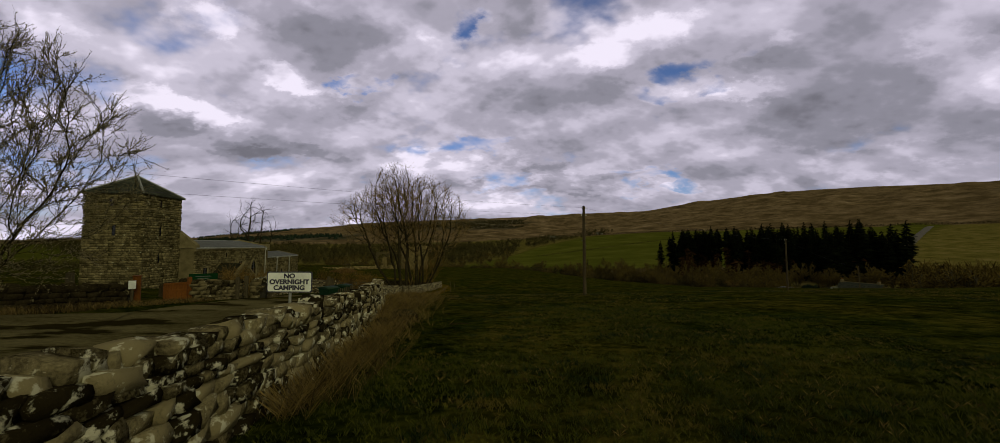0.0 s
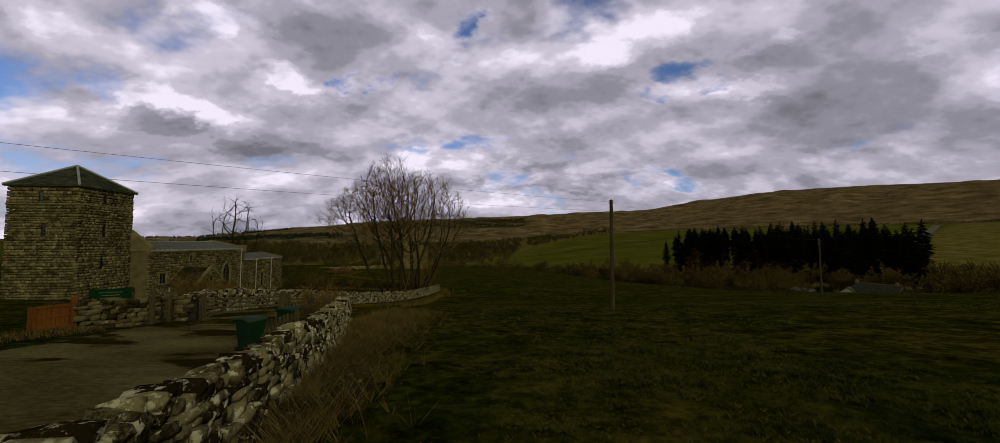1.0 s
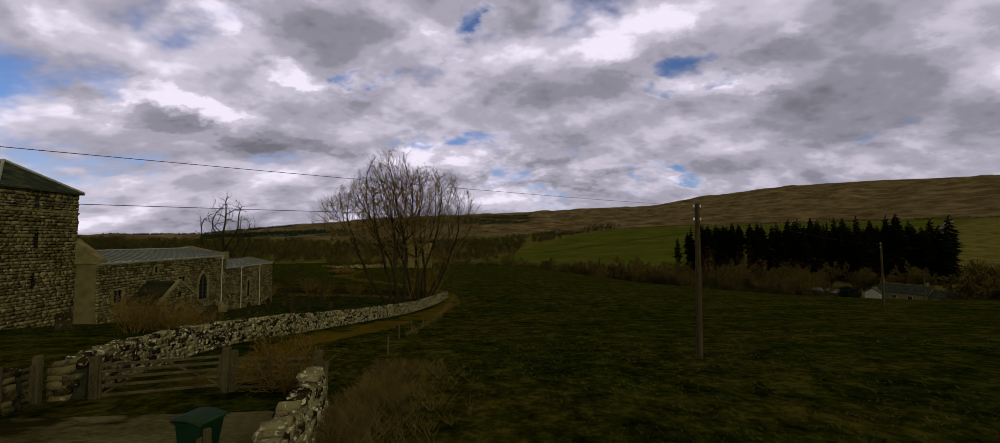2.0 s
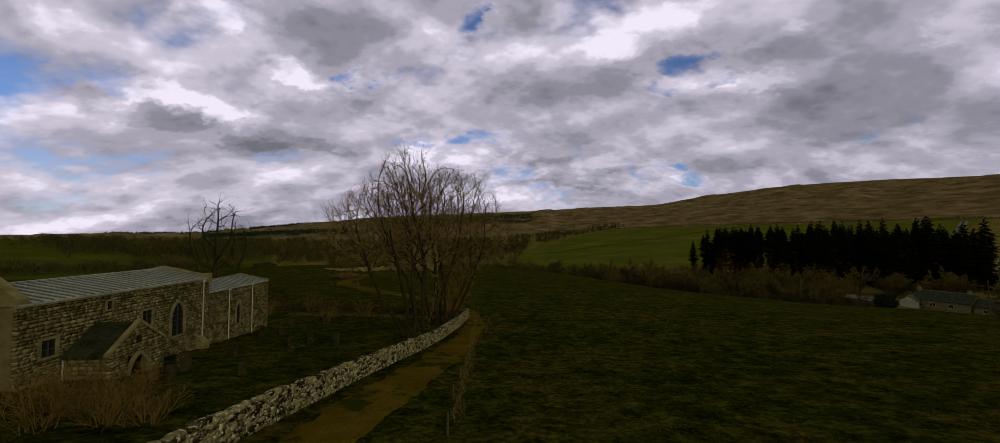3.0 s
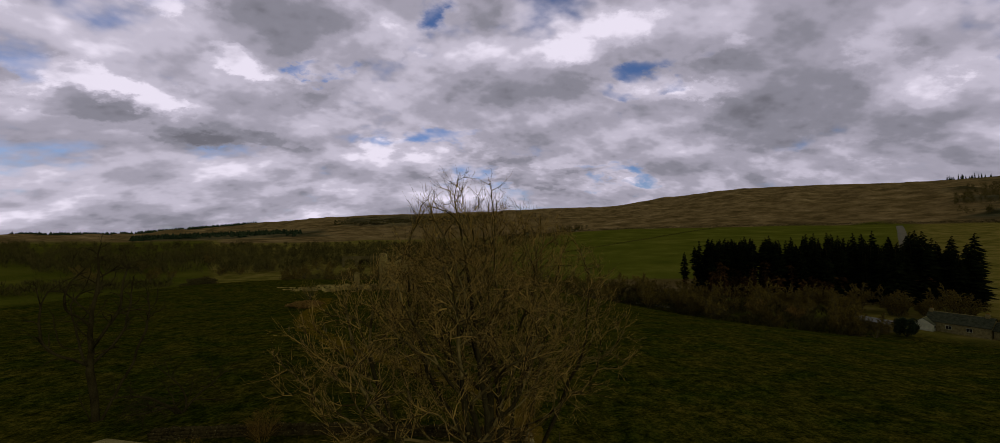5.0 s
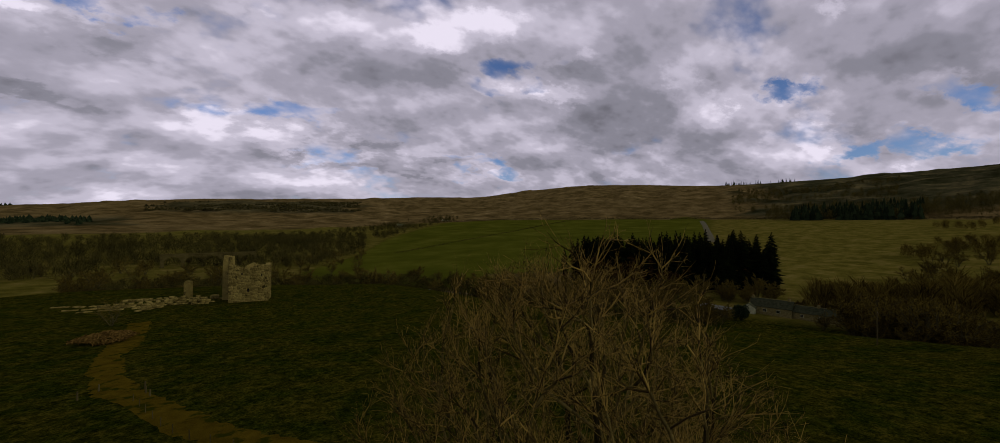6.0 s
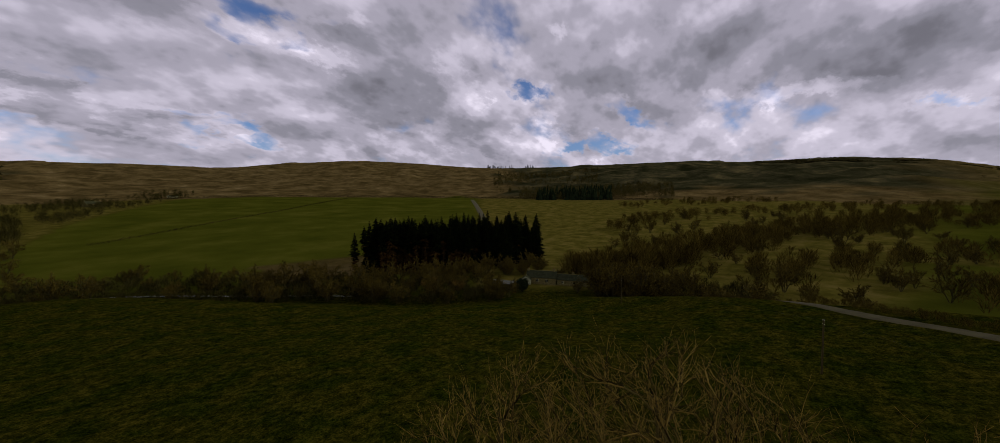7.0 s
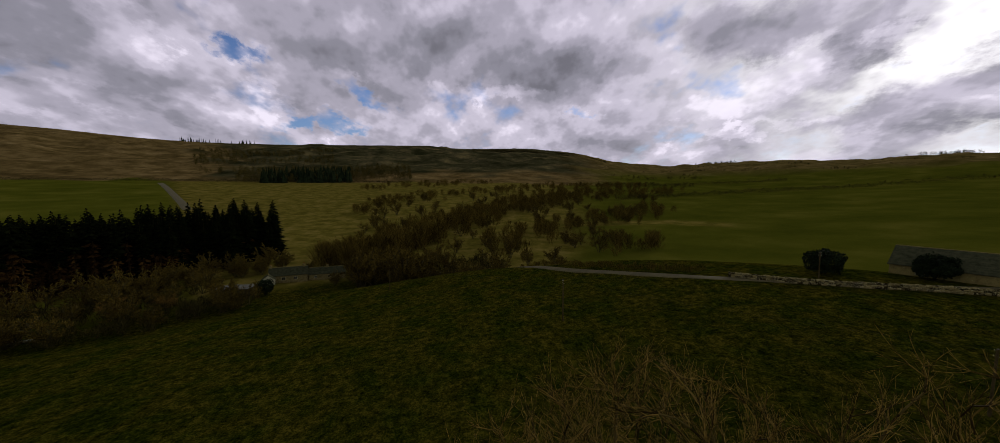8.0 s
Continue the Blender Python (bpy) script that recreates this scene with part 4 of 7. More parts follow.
    tagged(part("stonework", stone_mesh("stonework", pieces, M_CHURCH), None, nave), kind="stuff")
    window_part(nave, nx, ny0 + 1.75, nz0 + 4.25, 0.85, 1.0, False)
    window_part(nave, nx, ny0 + 5.62, nz0 + 6.33, 0.42, 0.6, False, 0.1, 0)
    window_part(nave, nx, ny0 + 8.85, nz0 + 4.55, 0.95, 1.15, False)
    window_part(nave, nx, ny0 + 12.05, nz0 + 3.05, 1.4, 2.75, True, 0.22, 1)
    part("plinth", box(nx - 0.1, ny0, nz0, nx + 0.12, ny1, -3.2, 0.03), M_DRESSED, nave)

    def lead_roof(name, y0, y1, eave, ridge_x, ridge, far_x):
        r = part(name, prism([(nx + 0.16, eave), (ridge_x, ridge), (far_x, eave), (far_x, eave - 0.12), (nx + 0.16, eave - 0.12)], "y", y0, y1), M_LEAD, church, "low-pitched lead roof with standing rolls")
        n = int((y1 - y0) / 0.62)
        for k in range(n + 1):
            yy = y0 + (y1 - y0) * k / n
            part("roll", rod((nx + 0.14, yy, eave + 0.03), (ridge_x, yy, ridge + 0.03), 0.06, 0.06, 5), M_LEAD_ROLL, r)
        part("ridge_roll", rod((ridge_x, y0, ridge + 0.03), (ridge_x, y1, ridge + 0.03), 0.08, 0.08, 6), M_LEAD, r)
        return r

    lead_roof("nave_roof", ny0, ny1 - 0.35, nz1 + 0.02, -29.4, nz1 + 0.85, nback - 0.1)
    part("eaves_course", box(nx - 0.05, ny0 - 0.1, nz1 - 0.22, nx + 0.14, ny1, nz1 - 0.04, 0.02), M_DRESSED, nave)
    gable = prism([(nx + 0.12, nz1 - 0.15), (nx + 0.12, nz1 + 0.22), (-29.4, nz1 + 1.15), (nback, nz1 + 0.22), (nback, nz1 - 0.15)], "y", ny1 - 0.35, ny1 + 0.05)
    part("gable_coping", gable, M_DRESSED, church, "stone parapet on the east gable")
    part("kneeler", box(nx - 0.3, ny1 - 0.45, nz1 - 0.45, nx + 0.25, ny1 + 0.12, nz1 + 0.42, 0.04), M_DRESSED, church, "projecting kneeler stone")
    # Sloping stump of an older, steeper roof against the tower.
    part("old_roof_line", prism([(-27.2, 4.9), (-25.2, 3.3), (-25.2, 2.9), (-27.2, 2.9)], "y", ny0 - 0.1, ny0 + 0.5), M_DRESSED, church, "weathering stone of an older roof")
    # Chancel.
    cx, cy0, cy1, cz0, cz1 = -25.85, 70.45, 82.5, -5.4, 1.4
    chancel = part("chancel", box(-32.4, cy0, cz0, cx - 0.1, cy1 - 0.1, cz1 - 0.02), M_MORTAR, church, "lower chancel of rubble sandstone")
    holes = [(5.3, 2.75, 6.1, 5.1)]
    pieces = laid(rubble_face(cy1 - cy0, cz1 - cz0, holes, 0.35, 51), (cx - 0.05, cy0, cz0), 90)
    pieces += laid(rubble_face(6.45, cz1 - cz0, [], 0.44, 52), (cx, cy1 - 0.05, cz0), 180)
    tagged(part("stonework", stone_mesh("stonework", pieces, M_CHURCH), None, chancel), kind="stuff")
    window_part(chancel, cx, cy0 + 5.7, cz0 + 2.8, 0.72, 2.2, True, 0.15, 0)
    r = part("chancel_roof", prism([(cx + 0.16, cz1 + 0.02), (-29.2, cz1 + 0.75), (-32.6, cz1 + 0.02), (-32.6, cz1 - 0.1), (cx + 0.16, cz1 - 0.1)], "y", cy0, cy1 - 0.3), M_LEAD, church, "low-pitched lead chancel roof")
    for k in range(18):
        yy = cy0 + (cy1 - 0.35 - cy0) * k / 17
        part("roll", rod((cx + 0.14, yy, cz1 + 0.05), (-29.2, yy, cz1 + 0.78), 0.06, 0.06, 5), M_LEAD_ROLL, r)
    part("gable_coping", prism([(cx + 0.10, cz1 - 0.2), (cx + 0.10, cz1 + 0.16), (-29.2, cz1 + 0.92), (-32.5, cz1 + 0.16), (-32.5, cz1 - 0.2)], "y", cy1 - 0.35, cy1 + 0.02), M_DRESSED, church, "stone coping on the chancel gable")
    # Downpipes.
    for x, y, z1, z0 in ((nx, ny1 - 0.9, 2.6, -3.9), (cx, cy0 + 3.9, 1.2, -4.3), (cx, cy0 + 8.3, 1.2, -4.5)):
        p = part("downpipe", rod((x + 0.14, y, z0), (x + 0.14, y, z1), 0.055, 0.055, 8), M_PIPE, church, "grey painted downpipe")
        part("hopper", box(x + 0.02, y - 0.13, z1 - 0.02, x + 0.28, y + 0.13, z1 + 0.22, 0.03), M_PIPE, p)
    # Buttress at the join.
    part("buttress", prism([(nx - 0.05, -4.6), (nx + 0.75, -4.6), (nx + 0.7, -2.9), (nx - 0.05, -2.2)], "y", ny1 - 1.6, ny1 - 0.75), M_DRESSED, church, "low stone buttress")
    # Porch, its gable to the churchyard.
    px0, px1, py0, py1, pz0, eave, apex = nx - 0.2, -22.55, 57.0, 61.25, -3.7, -0.55, 0.92
    porch = part("porch", None or porch_body(px0, px1, py0, py1, pz0, eave, apex), M_MORTAR, church, "gabled stone porch with a round-headed doorway")
    mid = (py0 + py1) / 2
    top = lambda u: (eave - pz0) + (apex - eave) * (1 - abs(u - (mid - py0)) / (mid - py0))
    pieces = laid(rubble_face(py1 - py0, apex - pz0, [(mid - py0 - 0.85, 0, mid - py0 + 0.85, 2.75), (mid - py0 - 0.22, 3.35, mid - py0 + 0.22, 3.85)], 0.33, 61, top=top), (px1 - 0.05, py0, pz0), 90)
    pieces += laid(rubble_face(px1 - px0, eave - pz0, [], 0.42, 62), (px0, py0 + 0.05, pz0), 0)
    pieces += laid(rubble_face(px1 - px0, eave - pz0, [], 0.42, 63), (px1, py1 - 0.05, pz0), 180)
    tagged(part("stonework", stone_mesh("stonework", pieces, M_CHURCH), None, porch), kind="stuff")
    dw = part("doorway", arch_ring(1.5, 2.6, 0.26, 0.2, 0), M_DRESSED, porch, "arched stone doorway")
    dw.matrix_basis = pose(px1 - 0.1, mid, pz0)
    # The niche is only a dark panel; its shade is the colour.
    nb = part("niche", box(px1 - 0.06, mid - 0.2, pz0 + 3.38, px1 - 0.03, mid + 0.2, pz0 + 3.82), M_GLASS_SHADE, porch, "dark panel painted as the shade of a small niche")
    for side in (-1, 1):
        y_e = mid + side * (py1 - mid + 0.22)
        z_e = eave - 0.12
        rows = 9
        slope = part("roof_slope", prism([(y_e, z_e - 0.02), (mid, apex + 0.10), (mid, apex + 0.0), (y_e, z_e - 0.10)] if side > 0 else [(mid, apex + 0.10), (y_e, z_e - 0.02), (y_e, z_e - 0.10), (mid, apex)], "x", px0, px1 - 0.24), M_STONE_ROOF, porch, "dark mossy stone-flag roof slope")
        for k in range(rows):
            t0, t1 = k / rows, (k + 1.25) / rows
            t1 = min(1, t1)
            ya, za = y_e + (mid - y_e) * t0, z_e + (apex + 0.12 - z_e) * t0
            yb, zb = y_e + (mid - y_e) * t1, z_e + (apex + 0.12 - z_e) * t1
            n = 6
            for j in range(n):
                xa, xb = px0 + (px1 - 0.12 - px0) * j / n, px0 + (px1 - 0.12 - px0) * (j + 1) / n - 0.015
                bm = bmesh.new()
                vs = [bm.verts.new(p) for p in ((xa, ya, za + 0.07), (xb, ya, za + 0.07), (xb, yb, zb + 0.02), (xa, yb, zb + 0.02), (xa, ya, za), (xb, ya, za))]
                bm.faces.new(vs[:4])
                bm.faces.new((vs[0], vs[1], vs[5], vs[4]))
                part("roof_flag", bm, M_STONE_ROOF, slope)
        part("coping", prism([(y_e, z_e - 0.02), (y_e, z_e + 0.16), (mid, apex + 0.34), (mid, apex + 0.06)] if side < 0 else [(mid, apex + 0.06), (mid, apex + 0.34), (y_e, z_e + 0.16), (y_e, z_e - 0.02)], "x", px1 - 0.22, px1 + 0.06), M_DRESSED, porch, "pale gable coping")
    part("downpipe", rod((px0 + 0.4, py0 - 0.12, pz0), (px0 + 0.4, py0 - 0.12, eave - 0.1), 0.05, 0.05, 8), M_PIPE, church, "grey painted downpipe")
    return church


def porch_body(x0, x1, y0, y1, z0, eave, apex):
    """Porch walls with a real doorway into a dark inside."""
    mid, bm = (y0 + y1) / 2, bmesh.new()
    add_box(bm, x0, y0 + 0.08, z0, x1 - 0.08, y0 + 0.5, eave)
    add_box(bm, x0, y1 - 0.5, z0, x1 - 0.08, y1 - 0.08, eave)
    add_box(bm, x1 - 0.5, y0 + 0.5, z0, x1 - 0.08, mid - 0.8, eave)
    add_box(bm, x1 - 0.5, mid + 0.8, z0, x1 - 0.08, y1 - 0.5, eave)
    add_box(bm, x1 - 0.5, mid - 0.8, z0 + 2.62, x1 - 0.08, mid + 0.8, eave)
    f = [bm.verts.new((x1 - 0.08, y, z)) for y, z in ((y0 + 0.08, eave), (y1 - 0.08, eave), (mid, apex))]
    g = [bm.verts.new((x0, y, z)) for y, z in ((y0 + 0.08, eave), (y1 - 0.08, eave), (mid, apex))]
    bm.faces.new(f)
    bm.faces.new(g[::-1])
    for k in range(3):
        bm.faces.new((f[k], f[(k + 1) % 3], g[(k + 1) % 3], g[k]))
    return bm


build_church()


# ---- trees ----
def skin(segments, sides):
    """Tapered tubes round segments (p0, p1, r0, r1): one array of points and quads."""
    s = np.array([(*a, *b, r0, r1) for a, b, r0, r1 in segments])
    a, b, r0, r1 = s[:, :3], s[:, 3:6], s[:, 6], s[:, 7]
    d = b - a
    d /= np.linalg.norm(d, axis=1)[:, None] + 1e-9
    ref = np.where(np.abs(d[:, 2:3]) < 0.9, np.array([[0, 0, 1.0]]), np.array([[1.0, 0, 0]]))
    u = np.cross(d, ref)
    u /= np.linalg.norm(u, axis=1)[:, None] + 1e-9
    w = np.cross(d, u)
    n = len(s)
    verts = np.zeros((n, 2, sides, 3))
    for k in range(sides):
        c, q = math.cos(2 * math.pi * k / sides), math.sin(2 * math.pi * k / sides)
        o = u * c + w * q
        verts[:, 0, k], verts[:, 1, k] = a + o * r0[:, None], b + o * r1[:, None]
    base = np.arange(n)[:, None] * 2 * sides
    k = np.arange(sides)
    quads = np.stack([base + k, base + (k + 1) % sides, base + sides + (k + 1) % sides, base + sides + k], axis=-1).reshape(-1, 4)
    return verts.reshape(-1, 3), quads


def tube_mesh(name, segments, sides, mat):
    v, q = skin(segments, sides)
    me = bpy.data.meshes.new(name)
    me.vertices.add(len(v))
    me.vertices.foreach_set("co", v.ravel())
    me.loops.add(len(q) * 4)
    me.loops.foreach_set("vertex_index", q.ravel().astype(np.int32))
    me.polygons.add(len(q))
    me.polygons.foreach_set("loop_start", np.arange(len(q), dtype=np.int32) * 4)
    me.polygons.foreach_set("use_smooth", [True] * len(q))
    me.update(calc_edges=True)
    me.materials.append(mat)
    return me


def unit(v):
    n = math.sqrt(v[0] * v[0] + v[1] * v[1] + v[2] * v[2]) + 1e-9
    return (v[0] / n, v[1] / n, v[2] / n)


def grow(rng, p, d, length, radius, level, plan, out, fate=None):
    """A branch and all that grows from it. plan: one row a level: (segments, children, child length, angle, wander, lift, first)."""
    segs, kids, ratio, angle, wander, lift, first = plan[level]
    step = length / segs
    pts, dirs = [p], [d]
    for k in range(segs):
        d = unit((d[0] + rng.gauss(0, wander), d[1] + rng.gauss(0, wander), d[2] + rng.gauss(0, wander) + lift))
        q = (p[0] + d[0] * step, p[1] + d[1] * step, p[2] + d[2] * step)
        r0, r1 = radius * (1 - 0.75 * k / segs), radius * (1 - 0.75 * (k + 1) / segs)
        out[level].append((p, q, r0, r1))
        p = q
        pts.append(p)
        dirs.append(d)
    if level + 1 >= len(plan):
        return
    for c in range(kids):
        t = first + (1 - first) * (c + rng.random() * 0.9) / kids
        i = min(int(t * segs), segs - 1)
        f = t * segs - i
        a, b = pts[i], pts[i + 1]
        q = (a[0] + (b[0] - a[0]) * f, a[1] + (b[1] - a[1]) * f, a[2] + (b[2] - a[2]) * f)
        dd = dirs[i + 1]
        ref = unit((rng.gauss(0, 1), rng.gauss(0, 1), rng.gauss(0, 1)))
        dot = ref[0] * dd[0] + ref[1] * dd[1] + ref[2] * dd[2]
        side = unit((ref[0] - dd[0] * dot, ref[1] - dd[1] * dot, ref[2] - dd[2] * dot))
        an = radians(angle * (0.65 + 0.6 * rng.random()))
        nd = unit(tuple(dd[k] * math.cos(an) + side[k] * math.sin(an) for k in range(3)))
        grow(rng, q, nd, length * ratio * (1.15 - 0.55 * t) * (0.75 + 0.5 * rng.random()), radius * (1 - 0.7 * t) * 0.55 + 0.002, level + 1, plan, out)


def bare_tree(name, label, at, stems, plan, seed, mats, thick, min_r=0.006, category="tree", group=""):
    """A leafless tree: trunk, limbs, twigs. stems: (dx, dy, direction, length, radius) from the foot."""
    rng = random.Random(seed)
    root = thing(name, label, category, group, at=at)
    out = [[] for _ in plan]
    for dx, dy, d, length, radius in stems:
        grow(rng, (dx, dy, -0.3), unit(d), length, radius, 0, plan, out)
    fat = lambda rows: [(a, b, max(r0, min_r), max(r1, min_r * 0.7)) for a, b, r0, r1 in rows]
    n = plan[0][0]
    for k in range(len(stems)):
        part("trunk", tube_mesh("trunk", fat(out[0][k * n:(k + 1) * n]), 8, mats[0]), None, root)
    if len(out) > 2:
        tagged(part("branching", tube_mesh("branching", fat(out[1]), 5, mats[0]), None, root), kind="stuff")
    rest = [s for rows in out[2 if len(out) > 2 else 1:] for s in rows]
    tagged(part("crown", tube_mesh("crown", fat(rest), 3, mats[1]), None, root, "dense fine bare twigs"), kind="stuff")
    return root


def fan_stems(rng, n, length, radius, lean, spread=0.7):
    rows = []
    for k in range(n):
        a = 2 * math.pi * (k + rng.random() * 0.5) / n
        l = lean * (0.35 + 0.9 * rng.random())
        rows.append((math.cos(a) * spread * rng.random(), math.sin(a) * spread * rng.random(), (math.cos(a) * l, math.sin(a) * l, 1.0), length * (0.8 + 0.3 * rng.random()), radius * (0.7 + 0.5 * rng.random())))
    return rows


def crown_tree(name, label, at, feet, centre, reach, top, low, count, seed, mats, step=0.5, twig=1.0, tip=0.011, twigs=3, min_r=0.008, shell=0.45, fork=0.034, buds=None):
    """A leafless tree whose branches seek out the room inside a domed crown. feet: (dx, dy, direction, bole) of each stem."""
    rng = np.random.default_rng(seed)
    root = thing(name, label, "tree", at=at)
    # Free room: an uneven dome, fuller towards its outside.
    a = rng.random(count) * 2 * np.pi
    h = rng.random(count) ** 0.75 * 1.35 - 0.35
    w = np.sqrt(np.clip(1 - np.clip(h, 0, 1) ** 2, 0, 1)) * np.where(h < 0, 1 + 1.1 * h, 1)
    lump = 1 + 0.10 * np.sin(3 * a + seed) + 0.07 * np.sin(5 * a + 2 * h + 1.7 * seed)
    q = (shell + (1 - shell) * rng.random(count)) ** 0.7 * lump
    mid = (top + low) / 2 - (top - low) * 0.18
    room = np.stack([centre[0] + np.cos(a) * w * q * reach, centre[1] + np.sin(a) * w * q * reach, mid + np.where(h > 0, (top - mid) * h * (0.9 + 0.1 * lump) * (0.80 + 0.2 * rng.random(count)), (mid - low) * h * 2.8)], -1)
    pos, parent, stem, way = [], [], [], []
    for k, (dx, dy, d, bole) in enumerate(feet):
        p, d = np.array((dx, dy, -0.4)), np.array(unit(d))
        last = -1
        for s in range(int(bole / step)):
            pos.append(p.copy()), parent.append(last), stem.append(k), way.append(d.copy())
            last = len(pos) - 1
            d = d + rng.normal(0, 0.035, 3) + np.array((0, 0, 0.02))
            d /= np.linalg.norm(d)
            p = p + d * step
    near, dist = np.zeros(count, int), np.full(count, 1e9)
    done, sprouts = 0, {}
    for turn in range(120):
        P = np.array(pos[done:])
        if not len(P):
            break
        dd = np.linalg.norm(room[:, None] - P[None], axis=2)
        k = dd.argmin(1)
        m = dd[np.arange(len(room)), k]
        better = m < dist
        near[better], dist[better] = k[better] + done, m[better]
        done = len(pos)
        live = dist > step * 1.6
        room, near, dist = room[live], near[live], dist[live]
        if not len(room):
            break
        pull = dist < 7.0 + (0 if turn else 20)
        for i in np.unique(near[pull]):
            if sprouts.get(int(i), 0) > 2:
                continue
            sprouts[int(i)] = sprouts.get(int(i), 0) + 1
            v = room[near == i] - pos[i]
            v = (v / np.linalg.norm(v, axis=1)[:, None]).mean(0) + way[i] * 0.75 + rng.normal(0, 0.15, 3) + np.array((0, 0, 0.08))
            v /= np.linalg.norm(v) + 1e-9
            pos.append(pos[i] + v * step), parent.append(int(i)), stem.append(stem[i]), way.append(v)
        if len(pos) == done or len(pos) > 9000:
            break
    n = len(pos)
    area, kids = np.zeros(n), np.zeros(n, int)
    for i in range(n - 1, -1, -1):
        if kids[i] == 0:
            area[i] = tip ** 2.15
        if parent[i] >= 0:
            area[parent[i]] += area[i]
            kids[parent[i]] += 1
    rad = area ** (1 / 2.15)
    trunks, limbs, fine, tips = [[] for _ in feet], [], [], []
    for i in range(n):
        j = parent[i]
        if j < 0:
            continue
        row = (tuple(pos[j]), tuple(pos[i]), max(min_r, min(rad[j], rad[i] * 1.25)), max(min_r, rad[i]))
        (trunks[stem[i]] if rad[i] > 0.085 else limbs if rad[i] > 0.027 else fine).append(row)
        if rad[i] < fork:
            for _ in range(twigs if kids[i] else twigs + 1):
                d = np.array(way[i]) * 0.9 + rng.normal(0, 0.36, 3) + np.array((0, 0, 0.12))
                d /= np.linalg.norm(d)
                p, l, r = np.array(pos[i]), twig * (0.45 + 0.9 * rng.random() ** 1.5), min_r
                bow = rng.normal(0, 0.08, 3) + np.array((0, 0, 0.12))
                for s in range(4):
                    q = p + d * l / 4
                    fine.append((tuple(p), tuple(q), r, r * 0.82))
                    if s and rng.random() < 0.75:
                        e = d + rng.normal(0, 0.5, 3)
                        e /= np.linalg.norm(e)
                        fine.append((tuple(q), tuple(q + e * l * (0.15 + 0.25 * rng.random())), r * 0.7, r * 0.4))
                    if buds:
                        for f in (0.3, 0.8):
                            e = d + rng.normal(0, 0.45, 3)
                            e /= np.linalg.norm(e)
                            o = p + (q - p) * f
                            tips.append((tuple(o), tuple(o + e * 0.03), 0.004, 0.011))
                            tips.append((tuple(o + e * 0.03), tuple(o + e * 0.075), 0.011, 0.001))
                    p, r = q, r * 0.82
                    d = d + bow + rng.normal(0, 0.08, 3)
                    d /= np.linalg.norm(d)
    for rows in trunks:
        if rows:
            part("trunk", tube_mesh("trunk", rows, 8, mats[0]), None, root)
    tagged(part("branching", tube_mesh("branching", limbs, 5, mats[-1] if len(mats) > 2 else mats[0]), None, root), kind="stuff")
    tagged(part("crown", tube_mesh("crown", fine, 3, mats[1]), None, root, "dense fine bare twigs"), kind="stuff")
    if buds:
        tagged(part("budding", tube_mesh("budding", tips, 3, buds), None, root, "small swelling buds"), kind="stuff")
    return root


# Three many-stemmed ashes that stand one behind the other along the churchyard wall.
ASH = "large many-stemmed leafless ash tree beside the churchyard wall"
for x, y, lab, feet, mid, reach, top, low, count, sd in (
        (-5.8, 86.2, ASH, [(0.0, -0.6, (-0.10, 0.12, 1), 7.0), (0.7, 0.3, (0.10, 0.10, 1), 6.5), (-0.8, 0.5, (-0.30, 0.16, 1), 6.0), (1.2, 0.2, (0.62, 0.05, 1), 6.0), (0.1, 1.4, (-0.05, 0.40, 1), 6.0), (0.8, 1.6, (0.36, 0.46, 1), 6.0)], (-0.1, 2.6), 10.4, 17.0, 1.0, 3300, 22),
        (-7.2, 82.2, "tall leafless ash tree with forking stems beside the churchyard wall", [(0, 0, (-0.10, 0.08, 1), 9.0), (0.5, 0.4, (0.12, 0.10, 1), 8.5), (-0.5, 0.2, (-0.34, 0.10, 1), 7.5)], (-2.2, -0.4), 5.8, 18.2, 4.0, 1300, 27),
        (-8.0, 76.8, "leaning leafless ash with low limbs at the churchyard wall", [(0.0, 0.0, (-0.16, 0.05, 1), 5.0), (0.4, 0.5, (0.12, 0.12, 1), 5.5), (-0.3, 0.6, (-0.55, 0.10, 1), 4.5)], (-2.4, 1.4), 9.0, 13.6, 3.0, 1500, 25)):
    gz = ground_z(x, y)
    crown_tree("ash_tree", lab, (x, y, gz), feet, mid, reach, top - gz, low - gz, count, sd, (M_BARK, M_TWIG, M_BRANCH), 0.5, 1.05, 0.0235, 4, 0.012, 0.2, 0.044)
# Russet thorns and suckers among the stems.
rng = random.Random(8)
stems = []
for k in range(18):
    a, l = rng.random() * 6.283, 0.3 + 2.4 * rng.random()
    stems.append((math.cos(a) * l, math.sin(a) * l, (math.cos(a) * 0.25, math.sin(a) * 0.25, 1), 4.0 + 4.5 * rng.random(), 0.045))
bare_tree("thorn_thicket", "thicket of thin russet thorns among the ash stems", (-5.6, 89.6, ground_z(-5.6, 89.6)), stems,
          [(6, 9, 0.42, 32, 0.08, 0.05, 0.2), (3, 5, 0.5, 35, 0.13, 0.06, 0.15), (2, 0, 0, 0, 0.15, 0.08, 0)], 9, (M_SHRUB, M_SHRUB), 1.0, 0.012, "shrub")

